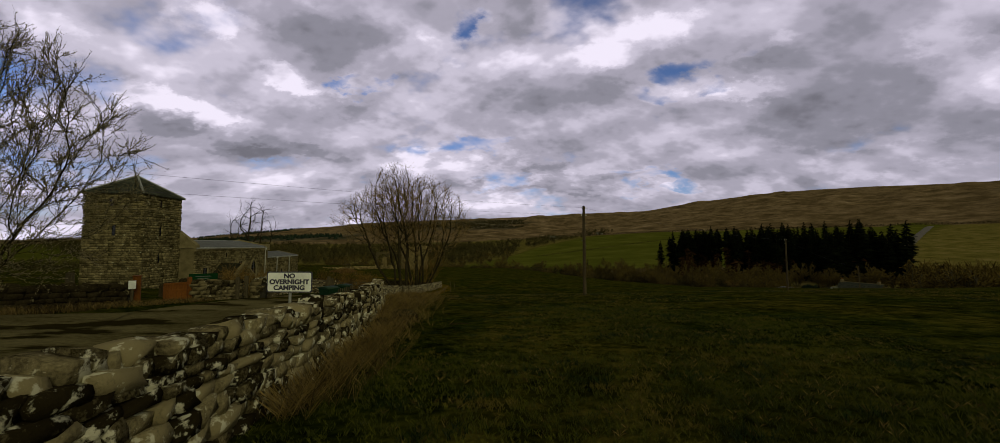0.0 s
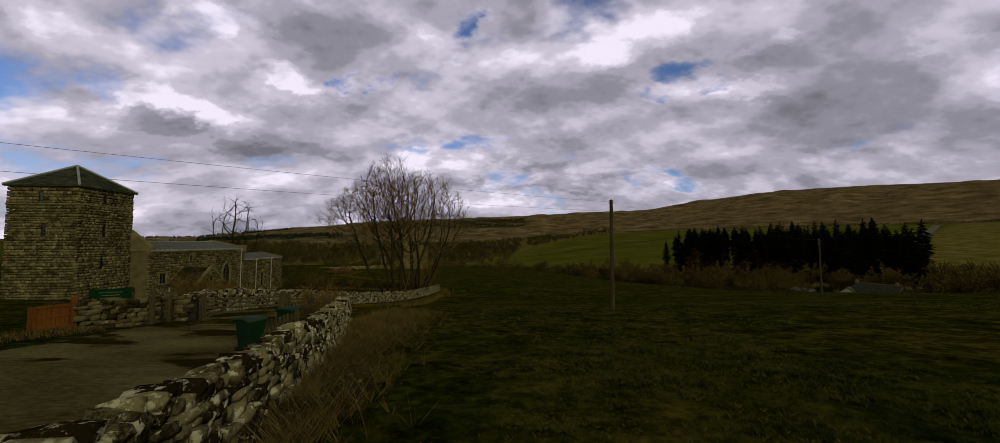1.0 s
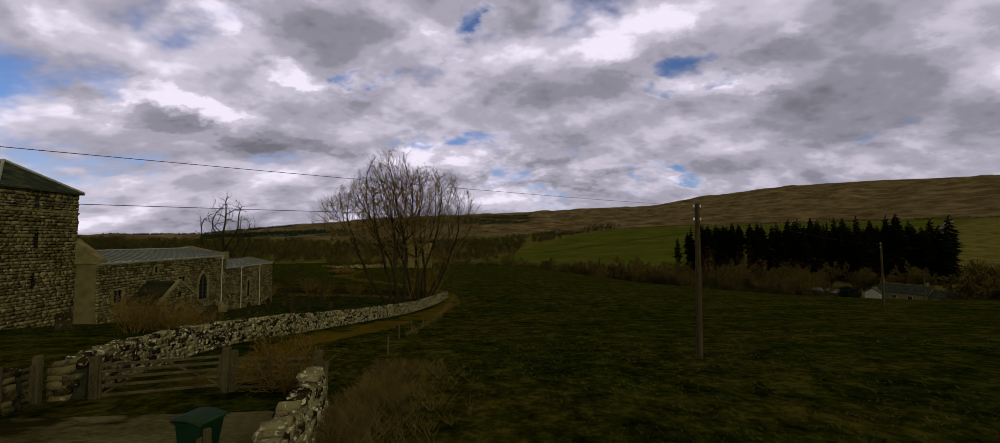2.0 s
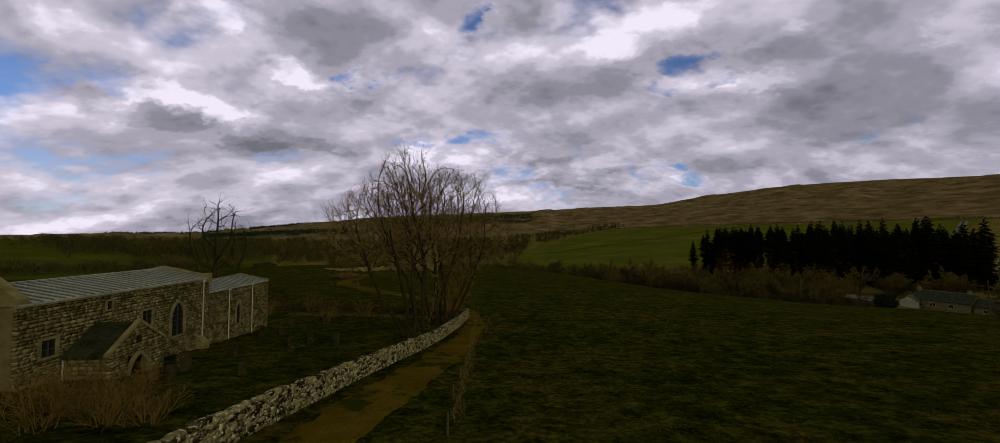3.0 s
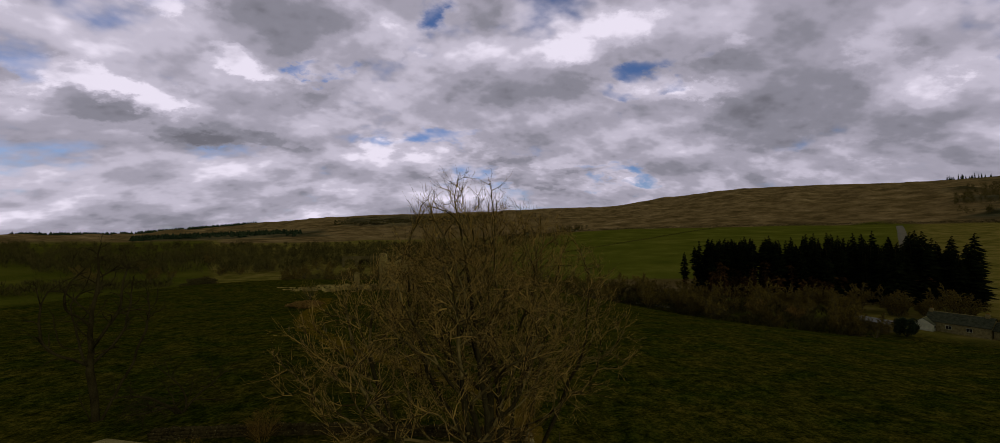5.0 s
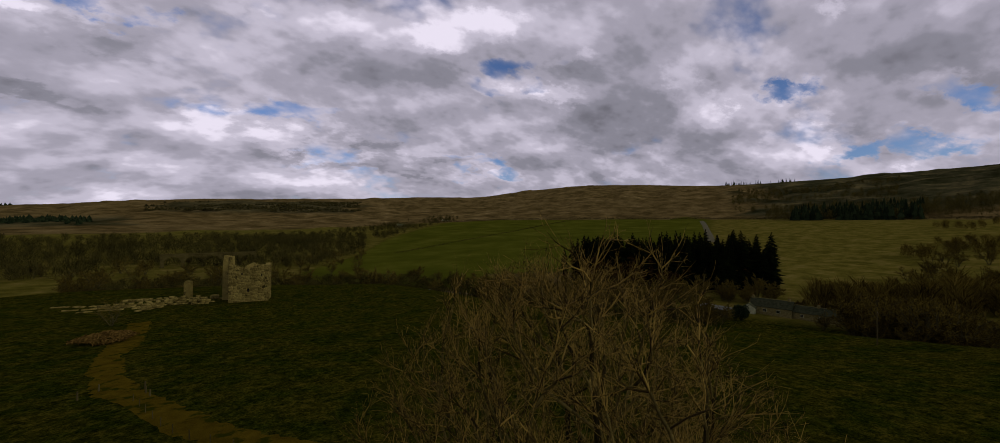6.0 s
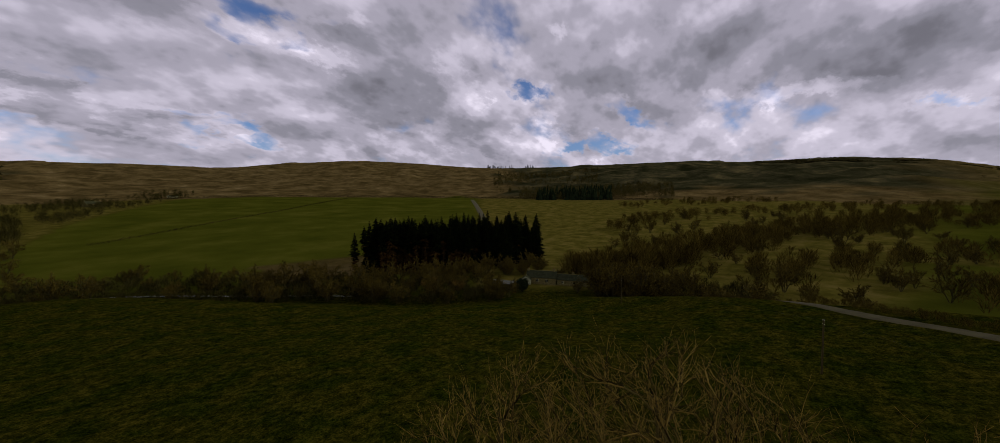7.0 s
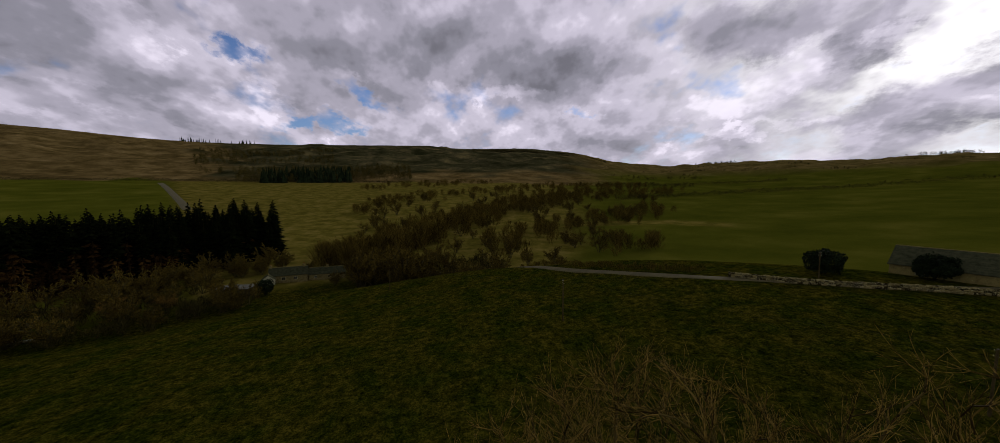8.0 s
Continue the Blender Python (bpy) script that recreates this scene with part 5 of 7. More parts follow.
# Second tree beyond the chancel, with a lower one beside it.
rng = random.Random(31)
spot = (-47.0, 103.4)
gz = ground_z(*spot)
crown_tree("ash_tree", "gnarled leafless ash tree with crooked limbs beyond the chancel", (*spot, gz), [(0, 0, (0.03, 0, 1), 6.5), (0.3, 0.1, (0.4, 0.1, 1), 4.5), (-0.3, 0, (-0.4, -0.1, 1), 4.0)], (0, 0), 5.2, 19.4, 5.5, 420, 33, (M_BARK, M_BARK), 0.65, 1.3, 0.045, 1, 0.022, 0.3, 0.07)
spot = (-39.5, 104.5)
bare_tree("hawthorn", "low spreading leafless thorn tree in the pasture", (*spot, ground_z(*spot)), fan_stems(random.Random(3), 4, 7.5, 0.16, 0.8, 0.4),
          [(8, 8, 0.45, 52, 0.16, -0.01, 0.2), (5, 7, 0.48, 50, 0.2, 0.0, 0.15), (3, 5, 0.5, 45, 0.2, 0.02, 0.1), (2, 0, 0, 0, 0.2, 0, 0)], 35, (M_BARK, M_BARK), 1.0, 0.008)
# Budding tree over the track.
spot = (-8.6, 20.6)
gz = ground_z(*spot)
crown_tree("willow_tree", "leafless willow with swelling buds beside the track", (*spot, gz), [(0, 0, (0.1, -0.2, 1), 1.6), (0.2, 0.1, (0.5, -0.1, 1), 1.5), (-0.2, 0.2, (-0.4, 0.1, 1), 1.5), (0.1, -0.2, (0.2, -0.5, 1), 1.4)], (0.9, -0.2), 3.6, 8.8, 1.0, 2600, 36, (M_BARK, M_BARK), 0.26, 0.62, 0.0058, 3, 0.0055, 0.1, 0.02, M_BUD)
# Shrubs in the churchyard and by the gate.
for k, (x, y, high, n, sd, lab) in enumerate(((-17.4, 48.5, 2.6, 13, 41, "russet leafless shrub behind the churchyard wall"), (-15.5, 49.2, 2.2, 12, 42, "russet leafless shrub behind the churchyard wall"), (-14.0, 49.6, 1.7, 10, 47, "low russet shrub behind the churchyard wall"), (-19.0, 51.2, 2.3, 12, 50, "russet leafless shrub in the churchyard"), (-16.8, 51.8, 2.0, 10, 51, "russet leafless shrub in the churchyard"), (-20.6, 57.4, 1.1, 12, 52, "small russet shrub at the foot of the porch"),
                                            (-2.6, 37.0, 1.9, 18, 43, "russet leafless thorn bush beside the field gate"), (-1.6, 36.2, 1.6, 12, 48, "russet leafless thorn bush at the wall's end"), (-21, 87, 3.2, 10, 44, "thin leafless sapling in the churchyard"),
                                            (-17.5, 92, 2.6, 9, 45, "thin leafless sapling in the churchyard"), (-27.5, 96, 3.0, 16, 46, "russet leafless shrub by the far churchyard wall"), (-32, 92, 2.4, 14, 49, "russet leafless shrub behind the chancel"))):
    bare_tree("shrub", lab, (x, y, ground_z(x, y)), fan_stems(random.Random(sd), n, high, 0.022, 0.55, 0.5), [(5, 9, 0.48, 36, 0.10, 0.03, 0.15), (3, 6, 0.5, 38, 0.14, 0.03, 0.1), (2, 0, 0, 0, 0.2, 0, 0)], sd, (M_SHRUB, M_SHRUB), 1.0, 0.006, "shrub")


# ---- woods of the valley ----
def far_tree_kind(seed, high, lean, n, kids):
    rng = random.Random(seed)
    return bare_tree("alder", "leafless alder on the bank of the burn", (0, 0, -400), fan_stems(rng, n, high, high * 0.018, lean, 0.4),
                     [(5, kids, 0.45, 45, 0.10, 0.03, 0.2), (3, 7, 0.5, 45, 0.15, 0.03, 0.12), (2, 2, 0.55, 40, 0.2, 0.02, 0.1), (1, 0, 0, 0, 0.2, 0, 0)], seed, (M_FAR_BARK, M_FAR_TWIG), 1.0, 0.075, group="valley trees")


def scatter(kinds, spots, rng, low, high, keep=None):
    for x, y in spots:
        if 140 < x < 190 and 60 < math.degrees(math.atan2(x - C0[0], y - C0[1])) < 72 and math.hypot(x - C0[0], y - C0[1]) < 225:
            continue                                # the farmyard is clear
        s = low + (high - low) * rng.random()
        t = copy_thing(kinds[rng.randrange(len(kinds))], pose(x, y, ground_z(x, y) - 0.3, 0, 0, rng.random() * 360) @ Matrix.Diagonal((s, s, s * (0.85 + 0.3 * rng.random()), 1)))
    return None


def polar(az, r):
    return C0[0] + r * math.sin(radians(az)), C0[1] + r * math.cos(radians(az))


rng = random.Random(77)
alders = [far_tree_kind(101, 8, 0.5, 4, 9), far_tree_kind(102, 9, 0.4, 3, 10), far_tree_kind(103, 7, 0.7, 6, 8)]
spots = []
for k in range(150):                                # along the burn
    az = -22 + 118 * rng.random()
    rc = float(round_knots(az, BEARING, CREST, 6))
    spots.append(polar(az, rc + 36 + 46 * rng.random() ** 1.3))
for k in range(96):                                 # where the valley opens to the south-east
    az = 74 + 40 * rng.random()
    c = rng.choice((215, 260, 330, 400, 470, 540))
    spots.append(polar(az + 0.02 * (c - 300), c + rng.gauss(0, 16)))
for k in range(40):                                 # behind the castle
    spots.append(polar(-42 + 52 * rng.random(), 300 + 150 * rng.random()))
for k in range(14):
    spots.append(polar(-60 - 60 * rng.random(), 180 + 200 * rng.random()))
for k in range(30):                                 # in front of the plantation
    t = rng.random()
    spots.append((118 + 84 * t + rng.gauss(0, 5), 244 - 62 * t + rng.gauss(0, 5)))
scatter(alders, spots, rng, 0.75, 1.45)
scatter(alders, [(146 + 34 * rng.random(), 104 + 40 * rng.random()) for _ in range(14)], rng, 1.5, 2.1)
for a in alders:
    a.matrix_world = pose(*polar(30 + 12 * alders.index(a), 190), 0, 0, 0, 0) @ Matrix.Identity(4)
    a.location.z = ground_z(a.location.x, a.location.y)


def conifer_kind(seed, high, bare, wide):
    """A spruce: trunk, and whorls of drooping sprays."""
    rng = random.Random(seed)
    root = thing("spruce", "dark dense spruce in a small plantation", "tree", "spruce plantation", at=(0, 0, -400))
    part("trunk", tube_mesh("trunk", [((0, 0, -0.5), (0, 0, high * 0.5), high * 0.016, high * 0.010), ((0, 0, high * 0.5), (0, 0, high), high * 0.010, 0.03)], 6, M_CONIFER_BARK), None, root)
    def sprays(low, top, reach_at, per, step, droop_by):
        verts, faces = [], []
        z = low
        while z < top:
            t = (z - low) / (top - low)
            reach = reach_at(t) * (0.72 + 0.4 * rng.random()) + 0.25
            n = per if t < 0.85 else 5
            for k in range(n):
                a = 2 * math.pi * (k + rng.random()) / n
                l = reach * (0.6 + 0.6 * rng.random())
                droop = droop_by + 0.3 * rng.random()
                c, s = math.cos(a), math.sin(a)
                w, dz = 0.20 * l + 0.12, rng.gauss(0, step * 0.4)
                b = len(verts)
                verts += [(0, 0, z + dz + 0.15), (c * l * 0.55 - s * w, s * l * 0.55 + c * w, z + dz - droop * l * 0.5), (c * l, s * l, z + dz - droop * l * 0.55), (c * l * 0.55 + s * w, s * l * 0.55 - c * w, z + dz - droop * l * 0.5), (c * l * 0.5, s * l * 0.5, z + dz + 0.25 - droop * l * 0.2)]
                faces += [(b, b + 1, b + 4), (b + 1, b + 2, b + 4), (b + 2, b + 3, b + 4), (b + 3, b, b + 4)]
            z += step * (0.8 + 0.4 * rng.random())
        return verts, faces

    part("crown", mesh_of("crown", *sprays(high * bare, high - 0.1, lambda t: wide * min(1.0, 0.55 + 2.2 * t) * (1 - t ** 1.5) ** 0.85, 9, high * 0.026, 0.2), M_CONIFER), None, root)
    if bare > 0.2:
        tagged(part("dead_skirt", mesh_of("dead_skirt", *sprays(high * 0.12, high * bare, lambda t: wide * (0.35 + 0.35 * t), 5, high * 0.045, 0.5), M_DEAD_SPRAY), None, root, "rust-brown dead lower boughs"), kind="stuff")
    return root


rng = random.Random(55)
spruces = [conifer_kind(201, 22, 0.06, 3.9), conifer_kind(202, 24, 0.42, 3.2), conifer_kind(203, 20, 0.04, 4.2), conifer_kind(204, 23, 0.66, 2.8)]
PLANT = [(128, 254), (150, 240), (172, 225), (198, 208), (214, 196)]
line = polyline(PLANT, 1.0)
for k in range(230):
    t = rng.random() ** 0.85
    i = int(t * (len(line) - 1))
    x, y = line[i][0] + rng.gauss(0, 2.2) + 20 * rng.random(), line[i][1] + rng.gauss(0, 2.2) + 22 * rng.random()
    s = 0.98 + 0.46 * rng.random() ** 0.8
    kind = spruces[3] if t < 0.42 and rng.random() < 0.72 else spruces[1] if t < 0.6 and rng.random() < 0.6 else spruces[rng.randrange(3)]
    stout = s * (1.35 if t > 0.8 else 1.1)
    copy_thing(kind, pose(x, y, ground_z(x, y) - 0.2, rng.gauss(0, 1), rng.gauss(0, 1), rng.random() * 360) @ Matrix.Diagonal((stout, stout, s, 1)))
for k, a in enumerate(spruces):
    x, y = PLANT[k]
    a.matrix_world = pose(x + 8, y + 9, ground_z(x + 8, y + 9) - 0.2)


# ---- by the track: sign, bins, gates ----
def text_mesh(name, words, size, mat, parent, m):
    cu = bpy.data.curves.new(name, "FONT")
    cu.body, cu.size, cu.align_x, cu.align_y, cu.extrude, cu.offset = words, size, "CENTER", "CENTER", 0.003, 0.006
    tmp = bpy.data.objects.new(name, cu)
    scene.collection.objects.link(tmp)
    me = bpy.data.meshes.new_from_object(tmp.evaluated_get(bpy.context.evaluated_depsgraph_get()))
    bpy.data.objects.remove(tmp)
    bpy.data.curves.remove(cu)
    me.materials.clear()
    me.materials.append(mat)
    ob = new(name, me)
    ob.parent, ob.matrix_basis = parent, m
    return ob


def rounded_plate(w, h, r, y0, y1):
    pts = []
    for cx, cz, a0 in ((w / 2 - r, h / 2 - r, 0), (-w / 2 + r, h / 2 - r, 90), (-w / 2 + r, -h / 2 + r, 180), (w / 2 - r, -h / 2 + r, 270)):
        for k in range(5):
            a = radians(a0 + k * 22.5)
            pts.append((cx + r * math.cos(a), cz + r * math.sin(a)))
    return prism(pts, "y", y0, y1)


def no_camping_sign():
    x, y = 1.88, 18.32
    z = ground_z(x, y)
    mid = 2.42 - z
    root = thing("road_sign", "white black-bordered sign forbidding overnight camping on a steel post", "sign", at=(x, y, z), turn=-6)
    part("post", rod((0, 0.035, -0.3), (0, 0.035, mid + 0.14), 0.028, 0.028, 12), M_STEEL, root, "grey steel post")
    plate = part("plate", rounded_plate(1.017, 0.453, 0.04, -0.006, 0.006), M_SIGN_BLACK, root, "black-edged sign plate")
    plate.location = (0, 0, mid)
    part("face", rounded_plate(0.969, 0.405, 0.03, -0.010, -0.0065), M_SIGN, plate, "white sign face")
    for words, dz in (("NO", 0.127), ("OVERNIGHT", 0.0), ("CAMPING", -0.127)):
        text_mesh("lettering", words, 0.141, M_SIGN_BLACK, plate, pose(0, -0.0125, dz, 90, 0, 0) @ Matrix.Diagonal((1.12, 1, 1, 1)))
    for dx in (-0.13, 0.13):
        part("bracket", box(dx - 0.04, 0.005, mid - 0.02, dx + 0.04, 0.03, mid + 0.02, 0.004), M_STEEL, root)


no_camping_sign()


def wheelie_bin(x, y, turn, lid_up):
    root = thing("wheelie_bin", "dark green plastic wheeled refuse bin standing on the track", "bin", "wheelie bins", at=(x, y, ground_z(x, y) + 0.08), turn=turn)
    bm = bmesh.new()
    low, top = 0.06, 0.98
    rings = []
    for z, hw, y0, y1 in ((low, 0.215, -0.22, 0.22), (0.5, 0.25, -0.28, 0.27), (top - 0.06, 0.28, -0.35, 0.31), (top - 0.06, 0.30, -0.37, 0.33), (top, 0.30, -0.37, 0.33)):
        ring = []
        for cx, cy in ((1, 1), (-1, 1), (-1, -1), (1, -1)):
            yy = y1 if cy > 0 else y0
            r = 0.05
            pts = ((cx * hw, yy - cy * r), (cx * (hw - r * 0.3), yy - cy * r * 0.3), (cx * (hw - r), yy))
            ring += [bm.verts.new((px, py, z)) for px, py in (pts if cx * cy > 0 else pts[::-1])]
        rings.append(ring)
    for a, b in zip(rings, rings[1:]):
        n = len(a)
        for k in range(n):
            bm.faces.new((a[k], a[(k + 1) % n], b[(k + 1) % n], b[k]))
    bm.faces.new(rings[0][::-1])
    bm.faces.new(rings[-1])
    part("body", bm, M_BIN, root, "dark green plastic body")
    bm = bmesh.new()
    cols = []
    for k in range(7):
        t = k / 6
        yy = -0.40 + 0.76 * t
        zz = top + 0.02 + 0.055 * math.sin(math.pi * t) + 0.03 * t
        cols.append([bm.verts.new((xx, yy, zz - (0.035 if abs(xx) > 0.3 else 0))) for xx in (-0.315, -0.29, 0.29, 0.315)])
    for a, b in zip(cols, cols[1:]):
        for k in range(3):
            bm.faces.new((a[k], a[k + 1], b[k + 1], b[k]))
    low_edge = [[bm.verts.new((v.co.x, v.co.y, v.co.z - 0.03)) for v in col] for col in cols]
    for a, b in zip(low_edge, low_edge[1:]):
        for k in range(3):
            bm.faces.new((a[k + 1], a[k], b[k], b[k + 1]))
    for col, lo in ((cols[0], low_edge[0]), (cols[-1], low_edge[-1])):
        for k in range(3):
            bm.faces.new((col[k], col[k + 1], lo[k + 1], lo[k]))
    for side in (0, 3):
        for i in range(6):
            bm.faces.new((cols[i][side], cols[i + 1][side], low_edge[i + 1][side], low_edge[i][side]))
    part("lid", bm, M_BIN_LID, root, "paler weathered green lid", True)
    part("handle", rod((-0.22, 0.39, top + 0.01), (0.22, 0.39, top + 0.01), 0.018, 0.018, 8), M_BIN, root)
    for sx in (-1, 1):
        part("handle_bracket", box(sx * 0.22 - 0.015, 0.32, top - 0.02, sx * 0.22 + 0.015, 0.40, top + 0.02), M_BIN, root)
        w = part("wheel", rod((sx * 0.20, 0.24, 0.10), (sx * 0.25, 0.24, 0.10), 0.10, 0.10, 20), M_RUBBER, root, "black rubber wheel")
        part("hub", rod((sx * 0.245, 0.24, 0.10), (sx * 0.256, 0.24, 0.10), 0.045, 0.045, 12), M_BIN, w)
    part("axle", rod((-0.24, 0.24, 0.10), (0.24, 0.24, 0.10), 0.012, 0.012, 8), M_STEEL, root)
    return root


wheelie_bin(-0.95, 28.1, 62, False)
wheelie_bin(-1.35, 31.3, 75, False)


def bin_screen():
    x, y = -0.75, 29.7
    root = thing("bin_screen", "dark weathered wooden slatted screen between the bins", "screen", at=(x, y, ground_z(x, y)), turn=80)
    for k in range(9):
        u = -0.8 + k * 0.2
        part("slat", box(u - 0.055, -0.012, 0.05, u + 0.055, 0.012, 1.0 + 0.02 * (k % 3), 0.004), M_TIMBER, root)
    for z in (0.25, 0.8):
        part("rail", box(-0.9, 0.014, z - 0.04, 0.9, 0.06, z + 0.04, 0.004), M_TIMBER, root)
    for u in (-0.88, 0.88):
        part("post", box(u - 0.05, 0.062, -0.3, u + 0.05, 0.16, 1.05, 0.008), M_TIMBER, root)


bin_screen()


def barred_gate(name, label, a, b, high, bars, mat, posts=(0.11, 1.35), brace=True):
    """A timber gate between two points: bars, stiles, braces, two posts."""
    (ax, ay), (bx, by) = a, b
    length = math.hypot(bx - ax, by - ay)
    root = thing(name, label, "gate", at=(ax, ay, ground_z((ax + bx) / 2, (ay + by) / 2) + 0.02), turn=math.degrees(math.atan2(by - ay, bx - ax)))
    w = length - 0.16
    for k in range(bars):
        z = 0.15 + (high - 0.2) * (k / (bars - 1)) ** 0.85
        part("bar", box(0.1, -0.018, z - 0.045, 0.06 + w, 0.018, z + 0.045, 0.006), mat, root)
    for u in (0.12, w):
        part("stile", box(u - 0.045, -0.032, 0.06, u + 0.045, 0.032, high + 0.03, 0.006), mat, root)
    if brace:
        part("brace", rod((0.14, 0.03, 0.15), (w * 0.52, 0.03, high - 0.05), 0.035, 0.035, 4), mat, root)
        part("brace", rod((w - 0.04, 0.03, 0.15), (w * 0.52, 0.03, high - 0.05), 0.035, 0.035, 4), mat, root)
    for u in (0.0, length):
        part("post", box(u - posts[0], -posts[0], -0.5, u + posts[0], posts[0], posts[1], 0.02), M_TIMBER, root, "square weathered gatepost")
    return root


barred_gate("field_gate", "weathered grey five-barred timber field gate, closed", (-7.4, 35.5), (-4.0, 36.3), 1.12, 5, M_TIMBER)
barred_gate("wicket_gate", "small weathered timber wicket gate between posts", (-8.5, 33.95), (-8.62, 35.05), 1.05, 5, M_TIMBER, (0.09, 1.3))
barred_gate("field_gate", "weathered timber gate half hidden by a thorn bush", (-3.85, 36.4), (-1.0, 36.3), 1.12, 5, M_TIMBER)


def boarded_gate():
    a, b = (-10.0, 32.1), (-10.55, 31.05)
    length = math.hypot(b[0] - a[0], b[1] - a[1])
    root = thing("churchyard_gate", "orange-stained boarded timber gate standing in the wall's opening", "gate", at=(*a, ground_z(*a)), turn=math.degrees(math.atan2(b[1] - a[1], b[0] - a[0])))
    n = 9
    for k in range(n):
        u = 0.1 + (length - 0.1) * k / n
        part("board", box(u, -0.015, 0.08, u + length / n * 0.86, 0.015, 1.02, 0.004), M_NEW_TIMBER, root)
    for z in (0.2, 0.62, 0.98):
        part("rail", box(0.08, 0.017, z - 0.05, length, 0.05, z + 0.05, 0.005), M_NEW_TIMBER, root)
    part("post", box(-0.12, -0.09, -0.4, 0.06, 0.09, 1.28, 0.02), M_NEW_TIMBER, root, "orange-stained gatepost")
    x, y = -10.95, 29.95
    p = thing("gatepost", "orange-stained square timber gatepost in the churchyard wall", "post", at=(x, y, ground_z(x, y)), turn=30)
    part("shaft", box(-0.15, -0.1, -0.4, 0.15, 0.1, 1.3, 0.02), M_NEW_TIMBER, p)
    part("cap", box(-0.17, -0.12, 1.3, 0.17, 0.12, 1.35, 0.015), M_NEW_TIMBER, p)
    x, y = -10.7, 29.4
    n = thing("notice_post", "small pale notice box on a timber post", "notice", at=(x, y, ground_z(x, y)), turn=30)
    part("post", box(-0.05, -0.05, -0.4, 0.05, 0.05, 1.0, 0.01), M_TIMBER, n)
    part("notice", box(-0.14, -0.075, 0.72, 0.14, -0.052, 1.12, 0.01), M_SIGN, n, "pale notice panel")
    x, y = -11.9, 27.7
    d = thing("gatepost", "dark square timber post at the wall's end", "post", at=(x, y, ground_z(x, y)), turn=20)
    part("shaft", box(-0.12, -0.12, -0.4, 0.12, 0.12, 1.45, 0.03), M_TIMBER, d)
    part("cap", box(-0.10, -0.10, 1.45, 0.10, 0.10, 1.50, 0.03), M_TIMBER, d)


boarded_gate()


def green_board():
    x, y = -11.2, 35.0
    z = ground_z(x, y)
    root = thing("notice_board", "dark green painted church notice board on two posts", "notice board", at=(x, y, z), turn=32)
    part("board", box(-0.72, -0.02, 0.80, 0.72, 0.02, 1.42, 0.01), M_SIGN_GREEN, root, "dark green painted board")
    for u, w, zz in ((0, 0.8, 1.25), (0, 0.6, 1.12), (0, 0.7, 1.00)):
        part("lettering_bar", box(u - w / 2, -0.026, zz - 0.02, u + w / 2, -0.021, zz + 0.02), M_GILT, root, "faded gold line of writing")
    for u in (-0.6, 0.6):
        part("post", box(u - 0.05, 0.022, -0.4, u + 0.05, 0.12, 1.38, 0.01), M_TIMBER, root)


green_board()


# ---- telegraph poles and wires ----
def telegraph_pole(x, y, high, lean=(0, 0), label="tall creosoted wooden telegraph pole standing in the pasture"):
    z = ground_z(x, y)
    root = thing("telegraph_pole", label, "pole", "telegraph poles", at=(x, y, z))
    root.rotation_euler = (radians(lean[0]), radians(lean[1]), 0.4)
    part("shaft", rod((0, 0, -0.8), (0, 0, high), 0.15, 0.105, 12), M_POLE, root)
    part("cap", rod((0, 0, high), (0, 0, high + 0.05), 0.115, 0.05, 12), M_IRON, root)
    for k, dz in enumerate((0.15, 0.75)):
        for s in (-1, 1):
            ins = part("bracket", rod((s * 0.10, 0, high - dz - 0.06), (s * 0.22, 0, high - dz), 0.016, 0.016, 6), M_IRON, root)
            part("insulator", rod((s * 0.22, 0, high - dz - 0.02), (s * 0.22, 0, high - dz + 0.10), 0.035, 0.022, 8), M_SIGN, ins, "pale insulator")
    for k in range(5):
        part("step", rod((0.10 * (-1) ** k, 0, high - 1.4 - k * 0.45), (0.26 * (-1) ** k, 0, high - 1.4 - k * 0.45), 0.012, 0.012, 6), M_IRON, root)
    return (x, y, z + high)


def wire(a, b, sag, r=0.0045, sides=5, n=24):
    """One overhead cable that hangs between two places: a single tube."""
    a, b = Vector(a), Vector(b)
    u = (b - a).cross(Vector((0, 0, 1))).normalized()
    w = u.cross(b - a).normalized()
    verts, faces = [], []
    for k in range(n + 1):
        p = a.lerp(b, k / n) - Vector((0, 0, 4 * sag * (k / n) * (1 - k / n)))
        for s in range(sides):
            verts.append(tuple(p + (u * math.cos(6.2832 * s / sides) + w * math.sin(6.2832 * s / sides)) * r))
    for k in range(n):
        faces += [(k * sides + s, k * sides + (s + 1) % sides, (k + 1) * sides + (s + 1) % sides, (k + 1) * sides + s) for s in range(sides)]
    ob = new("overhead_wire", mesh_of("overhead_wire", verts, faces, M_WIRE, True))
    tagged(ob, "thin black overhead cable strung between the poles", "cable", "overhead wires")


